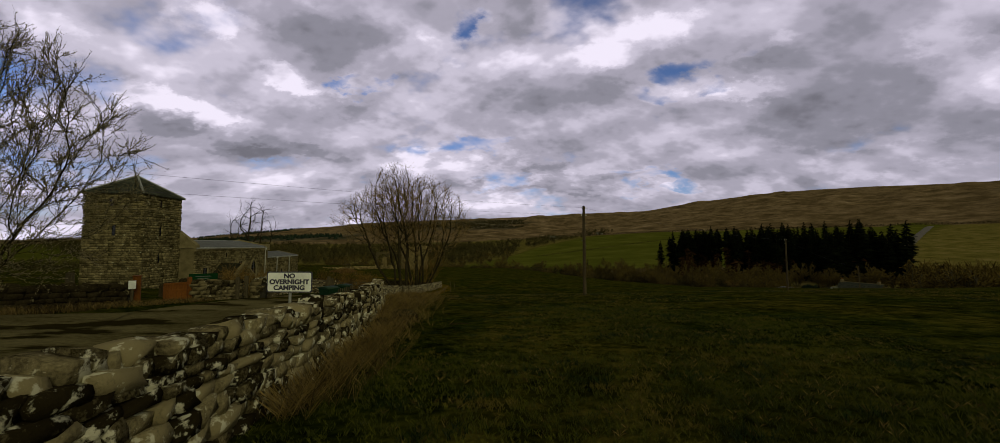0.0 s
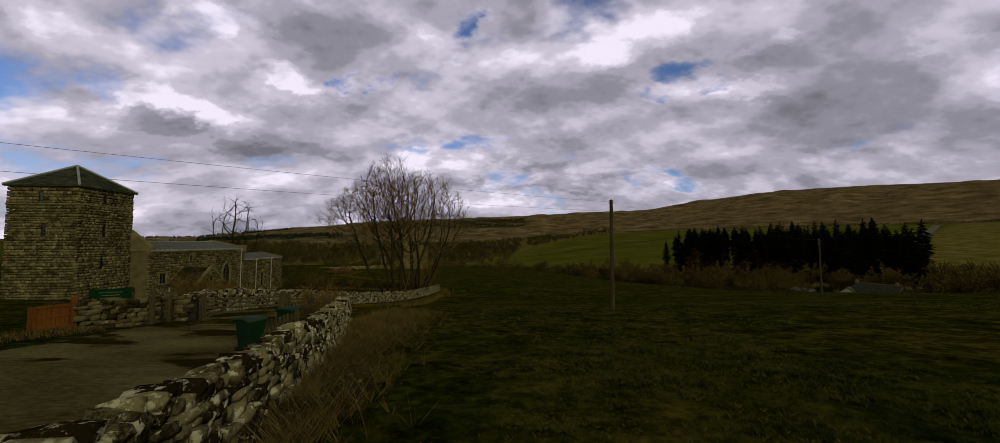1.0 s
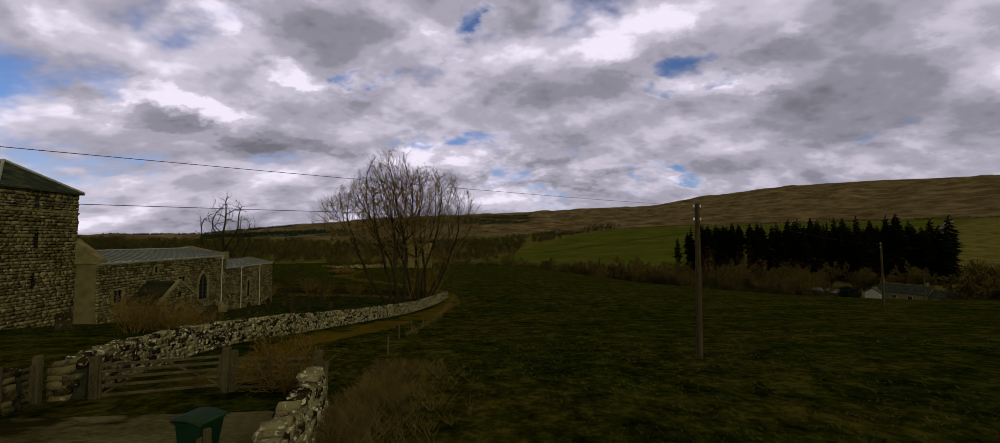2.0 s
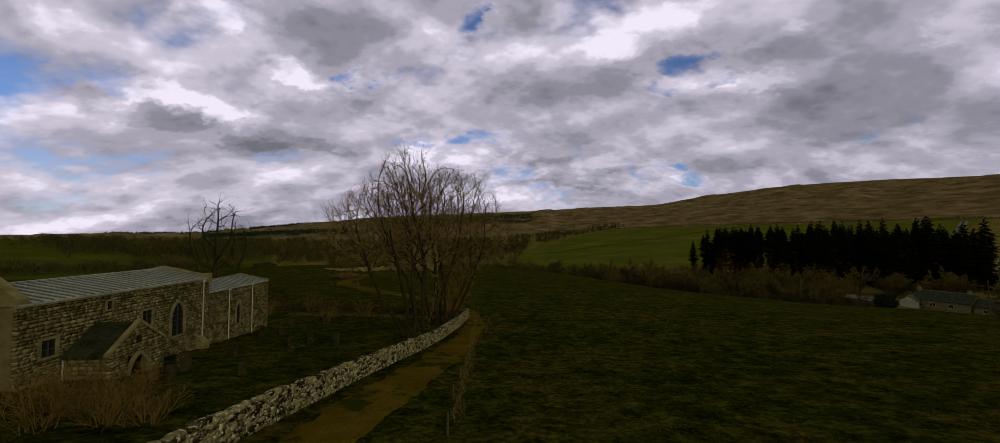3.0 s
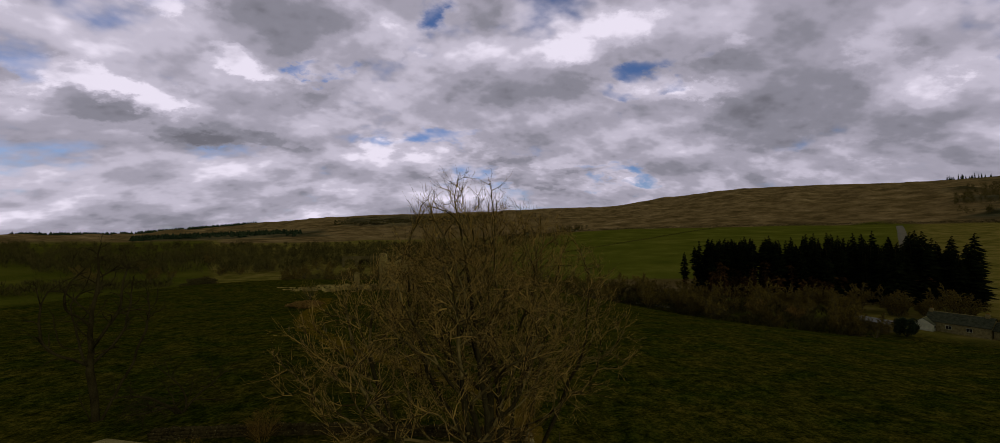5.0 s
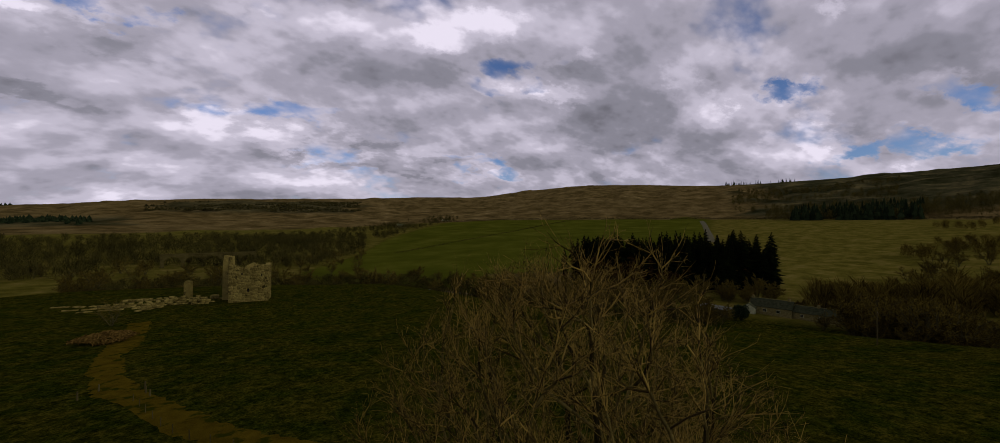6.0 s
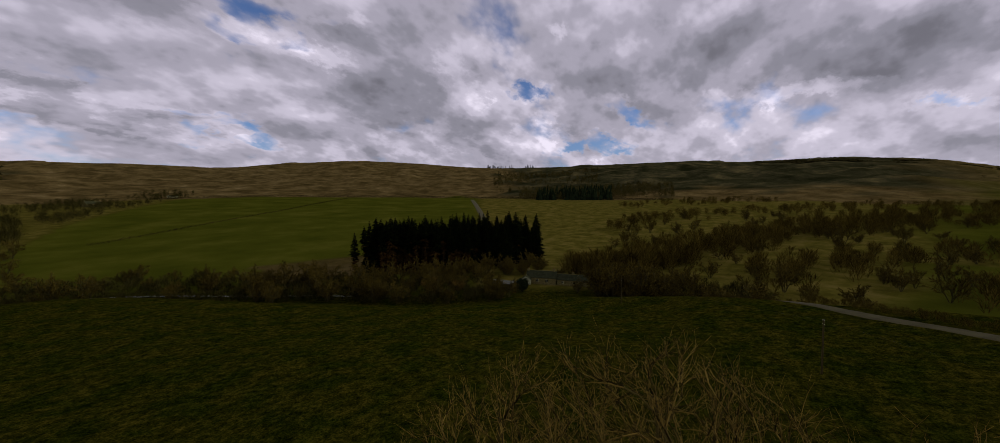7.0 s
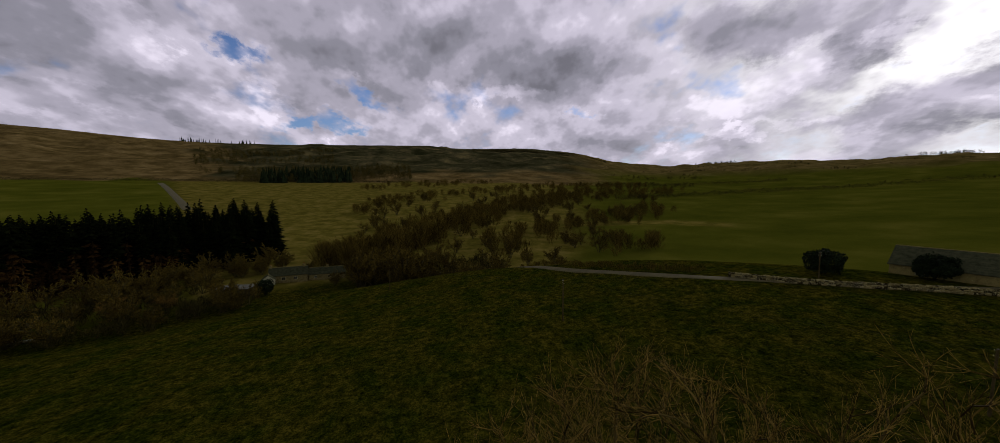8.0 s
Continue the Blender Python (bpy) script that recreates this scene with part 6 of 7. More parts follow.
pole_1 = telegraph_pole(14.5, 40.6, 7.1, (1.0, -0.6))
pole_2 = telegraph_pole(58.4, 73.3, 8.6)
pole_3 = telegraph_pole(116, 117, 8.5)
pole_w = telegraph_pole(-21.5, 9.0, 3.9, label="wooden telegraph pole beyond the track")
pole_r = telegraph_pole(60.0, 13.0, 6.6, label="wooden telegraph pole beside the lane's stone wall")
telegraph_pole(150, 63, 7.5, label="wooden telegraph pole beside the lane")
telegraph_pole(168, 150, 7.5, label="wooden telegraph pole by the farmhouse")
for a, b, drop, sag in ((pole_1, pole_w, 0.1, 0.35), (pole_1, pole_w, 0.7, 0.35), (pole_1, pole_2, 0.12, 0.5), (pole_2, pole_3, 0.12, 0.8)):
    wire((a[0], a[1], a[2] - drop), (b[0], b[1], b[2] - drop), sag)


# ---- fence beside the path ----
def path_fence():
    line = polyline([(0.6, 37.5), (-1.0, 47), (-1.2, 59), (-0.6, 71), (0.9, 81.6), (1.3, 92), (-0.4, 99)], 5.2)
    root = thing("fence", "low post and wire fence with grey stakes beside the path", "fence")
    rng = random.Random(4)
    tops = []
    for k, (x, y) in enumerate(line):
        z, h = ground_z(x, y), 0.80 + 0.2 * rng.random()
        part("post", rod((x, y, z - 0.4), (x + rng.gauss(0, 0.04), y + rng.gauss(0, 0.04), z + h), 0.05 if k % 4 else 0.07, 0.045, 7), M_TIMBER, root)
        tops.append((x, y, z))
    for h in (0.35, 0.8):
        for a, b in zip(tops, tops[1:]):
            part("wire", rod((a[0], a[1], a[2] + h), (b[0], b[1], b[2] + h), 0.0018, 0.0018, 4), M_TIMBER, root)
    line = polyline([(-9, 115), (-22, 123), (-31, 132.5), (-38.5, 148)], 3.4)
    root = thing("fence", "row of grey fence stakes along the far side of the path", "fence")
    for x, y in line:
        z = ground_z(x, y)
        part("post", rod((x, y, z - 0.3), (x + rng.gauss(0, 0.05), y, z + 1.1), 0.06, 0.05, 6), M_TIMBER, root)
    for x, y, s in ((-46.2, 153.0, 1.25), (-45.0, 156.5, 1.1), (-38.8, 154.2, 1.2), (-38.0, 151.5, 1.1), (-37.0, 149.5, 1.0)):
        g = thing("gatepost", "grey timber gatepost where the path leaves the fence", "post", "path gateposts", at=(x, y, ground_z(x, y)))
        part("shaft", rod((0, 0, -0.3), (0.02, 0, s), 0.14, 0.12, 8), M_TIMBER, g)
        part("cap", rod((0.02, 0, s), (0.02, 0, s + 0.06), 0.12, 0.03, 8), M_TIMBER, g)
    x, y = -0.35, 35.2
    g = thing("gatepost", "grey timber post at the end of the dry-stone wall", "post", at=(x, y, ground_z(x, y)))
    part("shaft", rod((0, 0, -0.3), (0.03, 0.02, 1.25), 0.08, 0.07, 8), M_TIMBER, g)
    part("cap", rod((0.03, 0.02, 1.25), (0.03, 0.02, 1.28), 0.07, 0.03, 8), M_TIMBER, g)


path_fence()


# ---- churchyard ----
def gravestone(x, y, w, h, thick, turn, tilt, shape, label):
    z = ground_z(x, y)
    root = thing("gravestone", label, "gravestone", "gravestones", at=(x, y, z - 0.05), turn=turn)
    root.rotation_euler[0] = radians(tilt)
    hw = w / 2
    if shape == "round":
        pts = [(-hw, -0.2), (hw, -0.2), (hw, h - hw * 0.7)] + [(hw * math.cos(radians(a)), h - hw * 0.7 + hw * 0.7 * math.sin(radians(a))) for a in range(15, 180, 15)] + [(-hw, h - hw * 0.7)]
    elif shape == "shoulder":
        pts = [(-hw, -0.2), (hw, -0.2), (hw, h * 0.82), (hw * 0.72, h * 0.86), (hw * 0.55, h * 0.96), (0, h), (-hw * 0.55, h * 0.96), (-hw * 0.72, h * 0.86), (-hw, h * 0.82)]
    elif shape == "spire":
        pts = [(-hw, -0.2), (hw, -0.2), (hw * 0.75, h * 0.35), (hw * 0.5, h * 0.8), (0, h), (-hw * 0.45, h * 0.8), (-hw * 0.8, h * 0.35)]
    else:
        pts = [(-hw, -0.2), (hw, -0.2), (hw * 0.97, h), (-hw * 0.97, h * 0.97)]
    bm = prism(pts, "y", -thick / 2, thick / 2)
    bmesh.ops.bevel(bm, geom=[e for e in bm.edges if abs(e.verts[0].co.y - e.verts[1].co.y) < 1e-5], offset=0.015, segments=1, affect="EDGES")
    part("slab", bm, M_GRAVE, root)
    part("base", box(-hw - 0.12, -thick * 0.5 - 0.10, -0.15, hw + 0.12, thick * 0.5 + 0.10, 0.10, 0.03), M_GRAVE, root)


for row in ((-17.7, 69.6, 0.85, 1.35, 0.18, 84, 3, "shoulder", "dark weathered upright gravestone with shoulders"), (-17.3, 72.9, 0.9, 1.5, 0.18, 86, -2, "square", "dark weathered square-topped gravestone"),
            (-14.3, 72.0, 0.9, 1.35, 0.2, 82, 2, "round", "brown round-headed gravestone in rough grass"), (-20.0, 83.4, 1.0, 1.7, 0.18, 88, -3, "square", "tall dark gravestone far down the churchyard"),
            (-20.4, 65.5, 0.75, 1.5, 0.2, 80, 5, "spire", "pale pointed gravestone beside the nave"), (-20.4, 60.2, 1.1, 1.45, 0.22, 84, -5, "shoulder", "pale lichened gravestone near the porch"),
            (-24.3, 76.6, 0.9, 1.2, 0.18, 88, 3, "round", "dark gravestone against the chancel wall"), (-22.6, 77.6, 0.8, 1.35, 0.16, 85, -2, "square", "dark gravestone beside the chancel"),
            (-16.0, 59.4, 0.62, 0.95, 0.14, 80, 2, "shoulder", "small pale gravestone with a shaped head"), (-19.3, 57.6, 0.7, 1.0, 0.16, 83, -3, "round", "low dark gravestone among shrubs"),
            (-23.4, 50.2, 0.8, 1.2, 0.18, 70, 2, "round", "dark gravestone below the tower"), (-12.4, 33.8, 0.8, 0.95, 0.2, 40, 4, "round", "dark round-headed stone behind the wall"),
            (-21.4, 80.2, 0.6, 0.9, 0.15, 85, 3, "round", "small dark gravestone in grass"), (-24.6, 83.6, 1.3, 0.8, 0.5, 85, 0, "square", "low table tomb by the chancel corner"), (-15.2, 84.6, 0.8, 1.1, 0.16, 85, 2, "round", "dark gravestone by a sapling")):
    gravestone(*row)


def flat_stone(x, y, w, l, h, turn, name="stone_slab", label="flat broken stone slab lying in dead grass"):
    root = thing(name, label, "stone", at=(x, y, ground_z(x, y)), turn=turn)
    part("slab", box(-w / 2, -l / 2, -0.1, w / 2, l / 2, h, 0.04), M_GRAVE, root)
    part("chip", box(-w * 0.2, -l * 0.62, -0.1, w * 0.3, -l * 0.5 - 0.02, h * 0.8, 0.03), M_GRAVE, root)


flat_stone(3.1, 24.6, 1.0, 1.4, 0.34, 20)
flat_stone(2.9, 22.8, 0.9, 1.0, 0.26, -10)


def fallen_branch():
    rng = random.Random(6)
    x, y = 5.0, 23.2
    out = [[], []]
    grow(rng, (0, 0, 0.06), (0.93, 0.35, 0.02), 1.8, 0.035, 0, [(6, 3, 0.3, 40, 0.08, -0.005, 0.3), (3, 0, 0, 0, 0.1, -0.02, 0)], out)
    ob = new("fallen_branch", tube_mesh("fallen_branch", out[0] + out[1], 6, M_BARK))
    ob.location = (x, y, ground_z(x, y))
    tagged(ob, "grey fallen branch lying in the pasture", "branch")


fallen_branch()


# ---- the ruined castle ----
def build_castle():
    cx, cy = -28.0, 259.5
    z0 = ground_z(cx, cy)
    root = thing("castle_ruin", "roofless ruined sandstone castle tower with broken wall tops", "castle", at=(cx, cy, z0), turn=-3)
    wide, deep, high = 13.6, 10.0, 15.2

    def broken(u, seed, lo=0.86):
        return high * (lo + (1 - lo) * (0.5 + 0.5 * math.sin(u * 0.55 + seed)) + 0.03 * noise.noise(Vector((u * 0.9, seed, 0))))

    def wall(name, width, seed, m, lo=0.86, holes=(), size=0.95, thick=2.0):
        n = int(width / 0.7)
        tops = [(width * k / n, broken(width * k / n, seed, lo) - 0.3) for k in range(n + 1)]
        outline = [(0, -2), (width, -2)] + tops[::-1]
        core = prism(outline, "y", 0.12, thick)
        w = part(name, core, M_CASTLE, root, "thick broken sandstone wall")
        w.matrix_basis = m
        st = rubble_face(width, high + 1, [(a, b, c, d) for a, b, c, d in holes], size, int(seed * 10), 0.5, lambda u: broken(u, seed, lo))
        back = [(v * np.array([1, 1.6, 1]), f) for v, f in st]
        tagged(part("stonework", stone_mesh("stonework", back, M_CASTLE), None, w), kind="stuff")
        # The walls are not pierced: dark panels paint the shade of each opening.
        for a, b, c, d in holes:
            part("opening", box(a, 0.05, b, c, 0.11, d), M_GLASS_SHADE, w, "dark panel painted as the shade of an empty opening")
        return w

    wall("wall_face", wide, 1.3, pose(-wide, 0, 0), 0.90, ((6.3, 4.0, 7.0, 5.4), (11, 10.2, 11.5, 11.2), (4.2, 11.0, 4.7, 11.8)))
    wall("wall_return", deep, 2.1, pose(0, 0, 0, 0, 0, 90), 0.80)
    wall("wall_back", wide, 4.2, pose(0, deep, 0, 0, 0, 180), 0.75)
    wall("wall_inner", deep, 3.3, pose(-wide, deep, 0, 0, 0, 270), 0.8)
    # A tall fang of wall that stands beside it.
    t = part("wall_fang", prism([(-2.0, -2), (2.0, -2), (1.9, 15), (1.5, 18.4), (-1.7, 18.0), (-1.9, 12)], "x", -1.1, 1.1), M_CASTLE, root, "tall free-standing fang of masonry")
    t.matrix_basis = pose(-wide - 1.6, 9.5, 0, 0, 0, 80)
    st = laid(rubble_face(4.0, 18, [], 0.95, 77), (-2.0, -1.15, 0), 0)
    f = part("facing", stone_mesh("facing", st, M_CASTLE), None, t)
    tagged(f, kind="stuff")
    p = part("pier", prism([(-1.3, -2), (1.3, -2), (1.2, 8.4), (0.6, 9.4), (-1.1, 9.0)], "x", -1.0, 1.0), M_CASTLE, root, "stump of a ruined pier")
    p.matrix_basis = pose(-31.5, 20, -2.0, 0, 0, 70)
    # Low courses of the courtyard.
    rng = random.Random(14)
    for x, y, w, turn, h in ((-30, 4, 24, 6, 2.2), (-42, 8, 26, 14, 1.6), (-27, 14, 20, -8, 2.6), (-52, 2, 22, 4, 1.3), (-40, 18, 22, 3, 1.8), (-22, 2, 6, 10, 3.0), (-60, 9, 18, -12, 1.1), (-47, -3, 20, 9, 1.0), (-36, -4, 10, 60, 1.5)):
        pieces = []
        n = int(w / 1.3)
        for k in range(n):
            for lev in range(max(1, int(h / 0.75))):
                if rng.random() < 0.82 - 0.22 * lev:
                    sc = np.array([1.3 + 0.5 * rng.random(), 1.3 + 0.5 * rng.random(), 0.85])
                    v = STONES[rng.randrange(len(STONES))] * sc + np.array([k * 1.3 - w / 2, rng.gauss(0, 0.25), lev * 0.72 + 0.1])
                    pieces.append((v, STONE_FACES))
        low = part("low_wall", stone_mesh("low_wall", pieces, M_CASTLE), None, root, "tumbled low courtyard wall")
        wx, wy = cx + x * math.cos(radians(-3)) - y * math.sin(radians(-3)), cy + x * math.sin(radians(-3)) + y * math.cos(radians(-3))
        low.matrix_basis = pose(x, y, ground_z(wx, wy) - z0 - 0.1, 0, 0, turn)
        tagged(low, kind="stuff")


build_castle()


def build_viaduct():
    """A railway viaduct of round arches far behind the castle."""
    a, b = Vector((-118, 488, 0)), Vector((-58, 500, 0))
    d = b - a
    ang = math.degrees(math.atan2(d.y, d.x))
    root = thing("viaduct", "old stone railway viaduct with round arches beyond the castle", "viaduct", at=(a.x, a.y, -24.6), turn=ang)
    span, pier, top, n = 10.8, 2.6, 18.4, 5
    for k in range(n):
        u = k * (span + pier)
        part("pier", box(u, -2.6, -6, u + pier, 2.6, top - span / 2 - 1.2, 0.1), M_VIADUCT, root, "tall stone pier")
        pts = [(u + pier + span / 2 + span / 2 * math.cos(radians(t)), top - span / 2 - 1.2 + span / 2 * math.sin(radians(t))) for t in range(0, 181, 15)]
        outline = [(u, top - span / 2 - 1.2), (u + pier, top - span / 2 - 1.2)] + pts[::-1][1:-1] + [(u + pier + span, top - span / 2 - 1.2), (u + pier + span, top), (u, top)]
        part("arch", prism(outline, "y", -2.4, 2.4), M_VIADUCT, root, "round stone arch")
    part("parapet", box(0, -2.7, top, n * (span + pier), 2.7, top + 1.1, 0.1), M_VIADUCT, root, "plain stone parapet")


build_viaduct()


# ---- farm buildings ----
def gabled(name, label, x, y, turn, length, depth, eave, ridge, walls, roof, windows=(), chimneys=(), lift=0.0, category="house"):
    """A house with gables at its ends: walls, two roof slopes, windows with frames, chimneys."""
    root = thing(name, label, category, at=(x, y, ground_z(x, y) + lift), turn=turn)
    hd = depth / 2
    part("wall", prism([(-hd, -2.5), (hd, -2.5), (hd, eave), (0, ridge), (-hd, eave)], "x", 0, length), walls, root)
    for s in (-1, 1):
        y0, z0 = s * (hd + 0.35), eave - 0.35 * (ridge - eave) / hd
        roofp = part("roof", prism([(y0, z0 + 0.06), (0, ridge + 0.06), (0, ridge + 0.22), (y0, z0 + 0.22)] if s < 0 else [(0, ridge + 0.06), (y0, z0 + 0.06), (y0, z0 + 0.22), (0, ridge + 0.22)], "x", -0.25, length + 0.25), roof, root, "slate roof slope")
        n = max(4, int(hd / 0.45))
        for k in range(1, n):
            t = k / n
            part("slate_course", box(-0.24, y0 * (1 - t) - 0.02, z0 + (ridge - z0) * t + 0.22, length + 0.24, y0 * (1 - t) + 0.02, z0 + (ridge - z0) * t + 0.25), roof, roofp)
    part("ridge", rod((-0.25, 0, ridge + 0.22), (length + 0.25, 0, ridge + 0.22), 0.12, 0.12, 6), M_DRESSED, root)
    for u, v, w, h, side in windows:
        yy = side * hd
        o = part("window", box(u - w / 2 - 0.1, yy - 0.06, v - 0.1, u + w / 2 + 0.1, yy + 0.06, v + h + 0.1), M_RENDER, root, "white-painted window frame")
        part("pane", box(u - w / 2, yy + side * 0.062, v, u + w / 2, yy + side * 0.075, v + h), M_GLASS_SHADE, o)
        part("glazing_bar", box(u - 0.03, yy + side * 0.076, v, u + 0.03, yy + side * 0.09, v + h), M_RENDER, o)
    for u in chimneys:
        c = part("chimney", box(u - 0.5, -0.4, ridge - 0.6, u + 0.5, 0.4, ridge + 1.3, 0.04), M_DRESSED, root)
        for k in (-0.22, 0.22):
            part("chimney_pot", rod((u + k, 0, ridge + 1.3), (u + k, 0, ridge + 1.75), 0.13, 0.11, 10), M_NEW_TIMBER, c)
    return root


gabled("farmhouse", "low slate-roofed stone farmhouse with pale gable in the valley", 171, 179.5, -76, 16, 7, 3.2, 6.2, M_DRESSED, M_SLATE, ((2, 1.0, 1.3, 1.2, -1), (6, 1.0, 1.3, 1.2, -1), (11, 1.0, 1.3, 1.2, -1)), (0.6, 14.4))
gabled("farm_wing", "pale-harled gabled wing of the farmhouse", 169.0, 179.0, 200, 4.5, 5, 2.4, 4.2, M_RENDER, M_SLATE, ((2.2, 0.8, 1.6, 1.0, 1),), ())
gabled("farm_steading", "long slate-roofed stone farm range beside the house", 175.2, 163.5, -80, 16, 6, 2.8, 5.2, M_DRESSED, M_SLATE, ((3, 0.9, 1.0, 1.0, -1), (9, 0.9, 1.0, 1.0, -1)), (8,))
gabled("farm_shed", "low open farm shed with a dull grey sheet roof", 153, 191, -86, 13, 8, 2.6, 3.3, M_TIMBER, M_LEAD_ROLL, (), (), category="shed")
gabled("stone_barn", "long stone barn with a mossy slate roof beside the lane", 63, -11, 203, 32, 9, 3.0, 6.7, M_CHURCH, M_SLATE, ((5, 1.0, 1.0, 1.2, -1), (20, 1.0, 1.4, 1.8, -1)), (), category="barn")
gabled("stone_barn", "stone farm building gable beyond the barn", 34, -30, 113, 16, 9, 4.0, 8.2, M_CHURCH, M_SLATE, (), (), category="barn")
gabled("far_farmhouse", "distant grey farmhouse at the edge of a wood", *polar(13.0, 900), 20, 22, 12, 5.5, 9.5, M_DRESSED, M_SLATE, ((4, 2, 1.2, 1.6, -1), (11, 2, 1.2, 1.6, -1)), (1, 15))
gabled("far_cottage", "distant white cottage below the moor", *polar(19.5, 1150), 10, 18, 10, 3.2, 6, M_RENDER, M_SLATE, (), (), category="cottage")


# ---- evergreens, brambles, copses ----
def leaf_bush(name, label, x, y, r, h, mat, seed, count, leaf, category="shrub"):
    """A dense bush: short stems and many small leaf clumps with an uneven outline."""
    rng = random.Random(seed)
    root = thing(name, label, category, at=(x, y, ground_z(x, y)))
    out = [[], []]
    for k in range(7):
        a = rng.random() * 6.283
        grow(rng, (0, 0, -0.2), unit((math.cos(a) * 0.5, math.sin(a) * 0.5, 1)), h * 0.8, 0.05 * h / 3, 0, [(5, 4, 0.5, 45, 0.1, 0, 0.2), (3, 0, 0, 0, 0.1, 0, 0)], out)
    part("stem", tube_mesh("stem", out[0] + out[1], 4, M_BARK), None, root)
    verts, faces = [], []
    for k in range(count):
        a, b = rng.random() * 6.283, math.acos(1 - rng.random() * 1.75)
        lump = 0.75 + 0.4 * noise.noise(Vector((math.cos(a) * 1.7 + seed, math.sin(a) * 1.7, b * 1.6)))
        q = lump * (0.55 + 0.45 * rng.random() ** 0.4)
        p = Vector((math.sin(b) * math.cos(a) * r * q, math.sin(b) * math.sin(a) * r * q, h * 0.42 + math.cos(b) * h * 0.55 * q))
        u = Vector((rng.gauss(0, 1), rng.gauss(0, 1), rng.gauss(0, 1))).normalized() * leaf * (0.6 + 0.8 * rng.random())
        w = u.cross(Vector((rng.gauss(0, 1), rng.gauss(0, 1), rng.gauss(0, 1)))).normalized() * leaf * 0.45
        i = len(verts)
        verts += [tuple(p - u), tuple(p + w), tuple(p + u), tuple(p - w)]
        faces += [(i, i + 1, i + 2), (i, i + 2, i + 3)]
    tagged(part("foliage", mesh_of("foliage", verts, faces, mat), None, root), kind="stuff")
    return root


leaf_bush("yew_tree", "dark rounded evergreen yew beside the lane", 64.5, 6.5, 4.9, 6.9, M_YEW, 3, 5200, 0.30, "tree")
leaf_bush("yew_tree", "dark evergreen yew in front of the barn", 53.8, -9.0, 4.6, 6.2, M_YEW, 4, 5200, 0.30, "tree")
leaf_bush("holly_tree", "dark evergreen holly beside the farmhouse", 150.5, 172.5, 4.0, 8.0, M_YEW, 6, 2600, 0.34, "tree")
leaf_bush("bramble_mound", "russet mound of dead bramble beside the path", -60, 205, 6.5, 2.6, M_BRAMBLE, 7, 2200, 0.35)
leaf_bush("gorse_bush", "dark rounded gorse thicket in the far pasture", -165, 330, 12, 8, M_HEATHER, 8, 2600, 0.5)
for k, (x, y, h) in enumerate(((122, 206, 7.5), (133, 198, 6.0))):
    bare_tree("larch", "leafless golden larch in front of the plantation", (x, y, ground_z(x, y)), fan_stems(random.Random(70 + k), 6, h, 0.10, 0.5, 0.4), [(6, 9, 0.45, 45, 0.1, 0.02, 0.15), (4, 8, 0.5, 42, 0.14, 0.02, 0.1), (2, 5, 0.5, 40, 0.2, 0, 0.1), (1, 0, 0, 0, 0.2, 0, 0)], 70 + k, (M_FAR_BARK, M_LARCH), 1.0, 0.035)
bare_tree("hawthorn", "lone leafless thorn in the pasture before the castle", (-66, 228, ground_z(-66, 228)), fan_stems(random.Random(75), 5, 7, 0.12, 0.75, 0.4), [(6, 8, 0.45, 48, 0.12, 0.0, 0.15), (4, 7, 0.5, 45, 0.16, 0.0, 0.1), (2, 0, 0, 0, 0.2, 0, 0)], 75, (M_FAR_BARK, M_FAR_TWIG), 1.0, 0.03)


def wood(name, label, spots, seed, mat, size, high, blades=70):
    """A far leafless wood as one mass of many small twiggy crowns, too many to count."""
    rng = np.random.default_rng(seed)
    p = np.array([(x, y) for x, y in spots if not (138 < x < 185 and 138 < y < 200)])
    n = len(p)
    z = height(p[:, 0], p[:, 1])
    h, r = high * (0.65 + 0.7 * rng.random(n)), size * (0.65 + 0.7 * rng.random(n))
    out = []
    for k in range(blades):
        a, t = rng.random(n) * 6.283, rng.random(n) ** 0.75
        lump = 0.8 + 0.3 * np.sin(3 * a + p[:, 0]) * np.sin(4 * t + p[:, 1])
        rr = r * np.sqrt(np.clip(1.05 - (1.7 * t - 0.75) ** 2, 0.04, 1)) * np.sqrt(rng.random(n)) * lump
        c, q = np.cos(a), np.sin(a)
        foot = np.stack([p[:, 0] + c * rr * 0.75, p[:, 1] + q * rr * 0.75, z + h * (0.02 + 0.80 * t)], 1)
        l, w = h * (0.12 + 0.18 * rng.random(n)), size * (0.018 + 0.030 * rng.random(n))
        tip = foot + np.stack([c * l * 0.45 + rng.normal(0, 0.3, n) * l, q * l * 0.45 + rng.normal(0, 0.3, n) * l, l], 1)
        b = rng.random(n) * 6.283
        side = np.stack([np.cos(b) * w, np.sin(b) * w, np.zeros(n)], 1)
        out.append(np.stack([foot - side, foot + side, tip + side * 0.3, tip - side * 0.4], 1))
    v = np.concatenate(out).reshape(-1, 3)
    ob = new(name, quad_mesh(name, v, mat))
    return tagged(ob, label, "wood", kind="stuff")


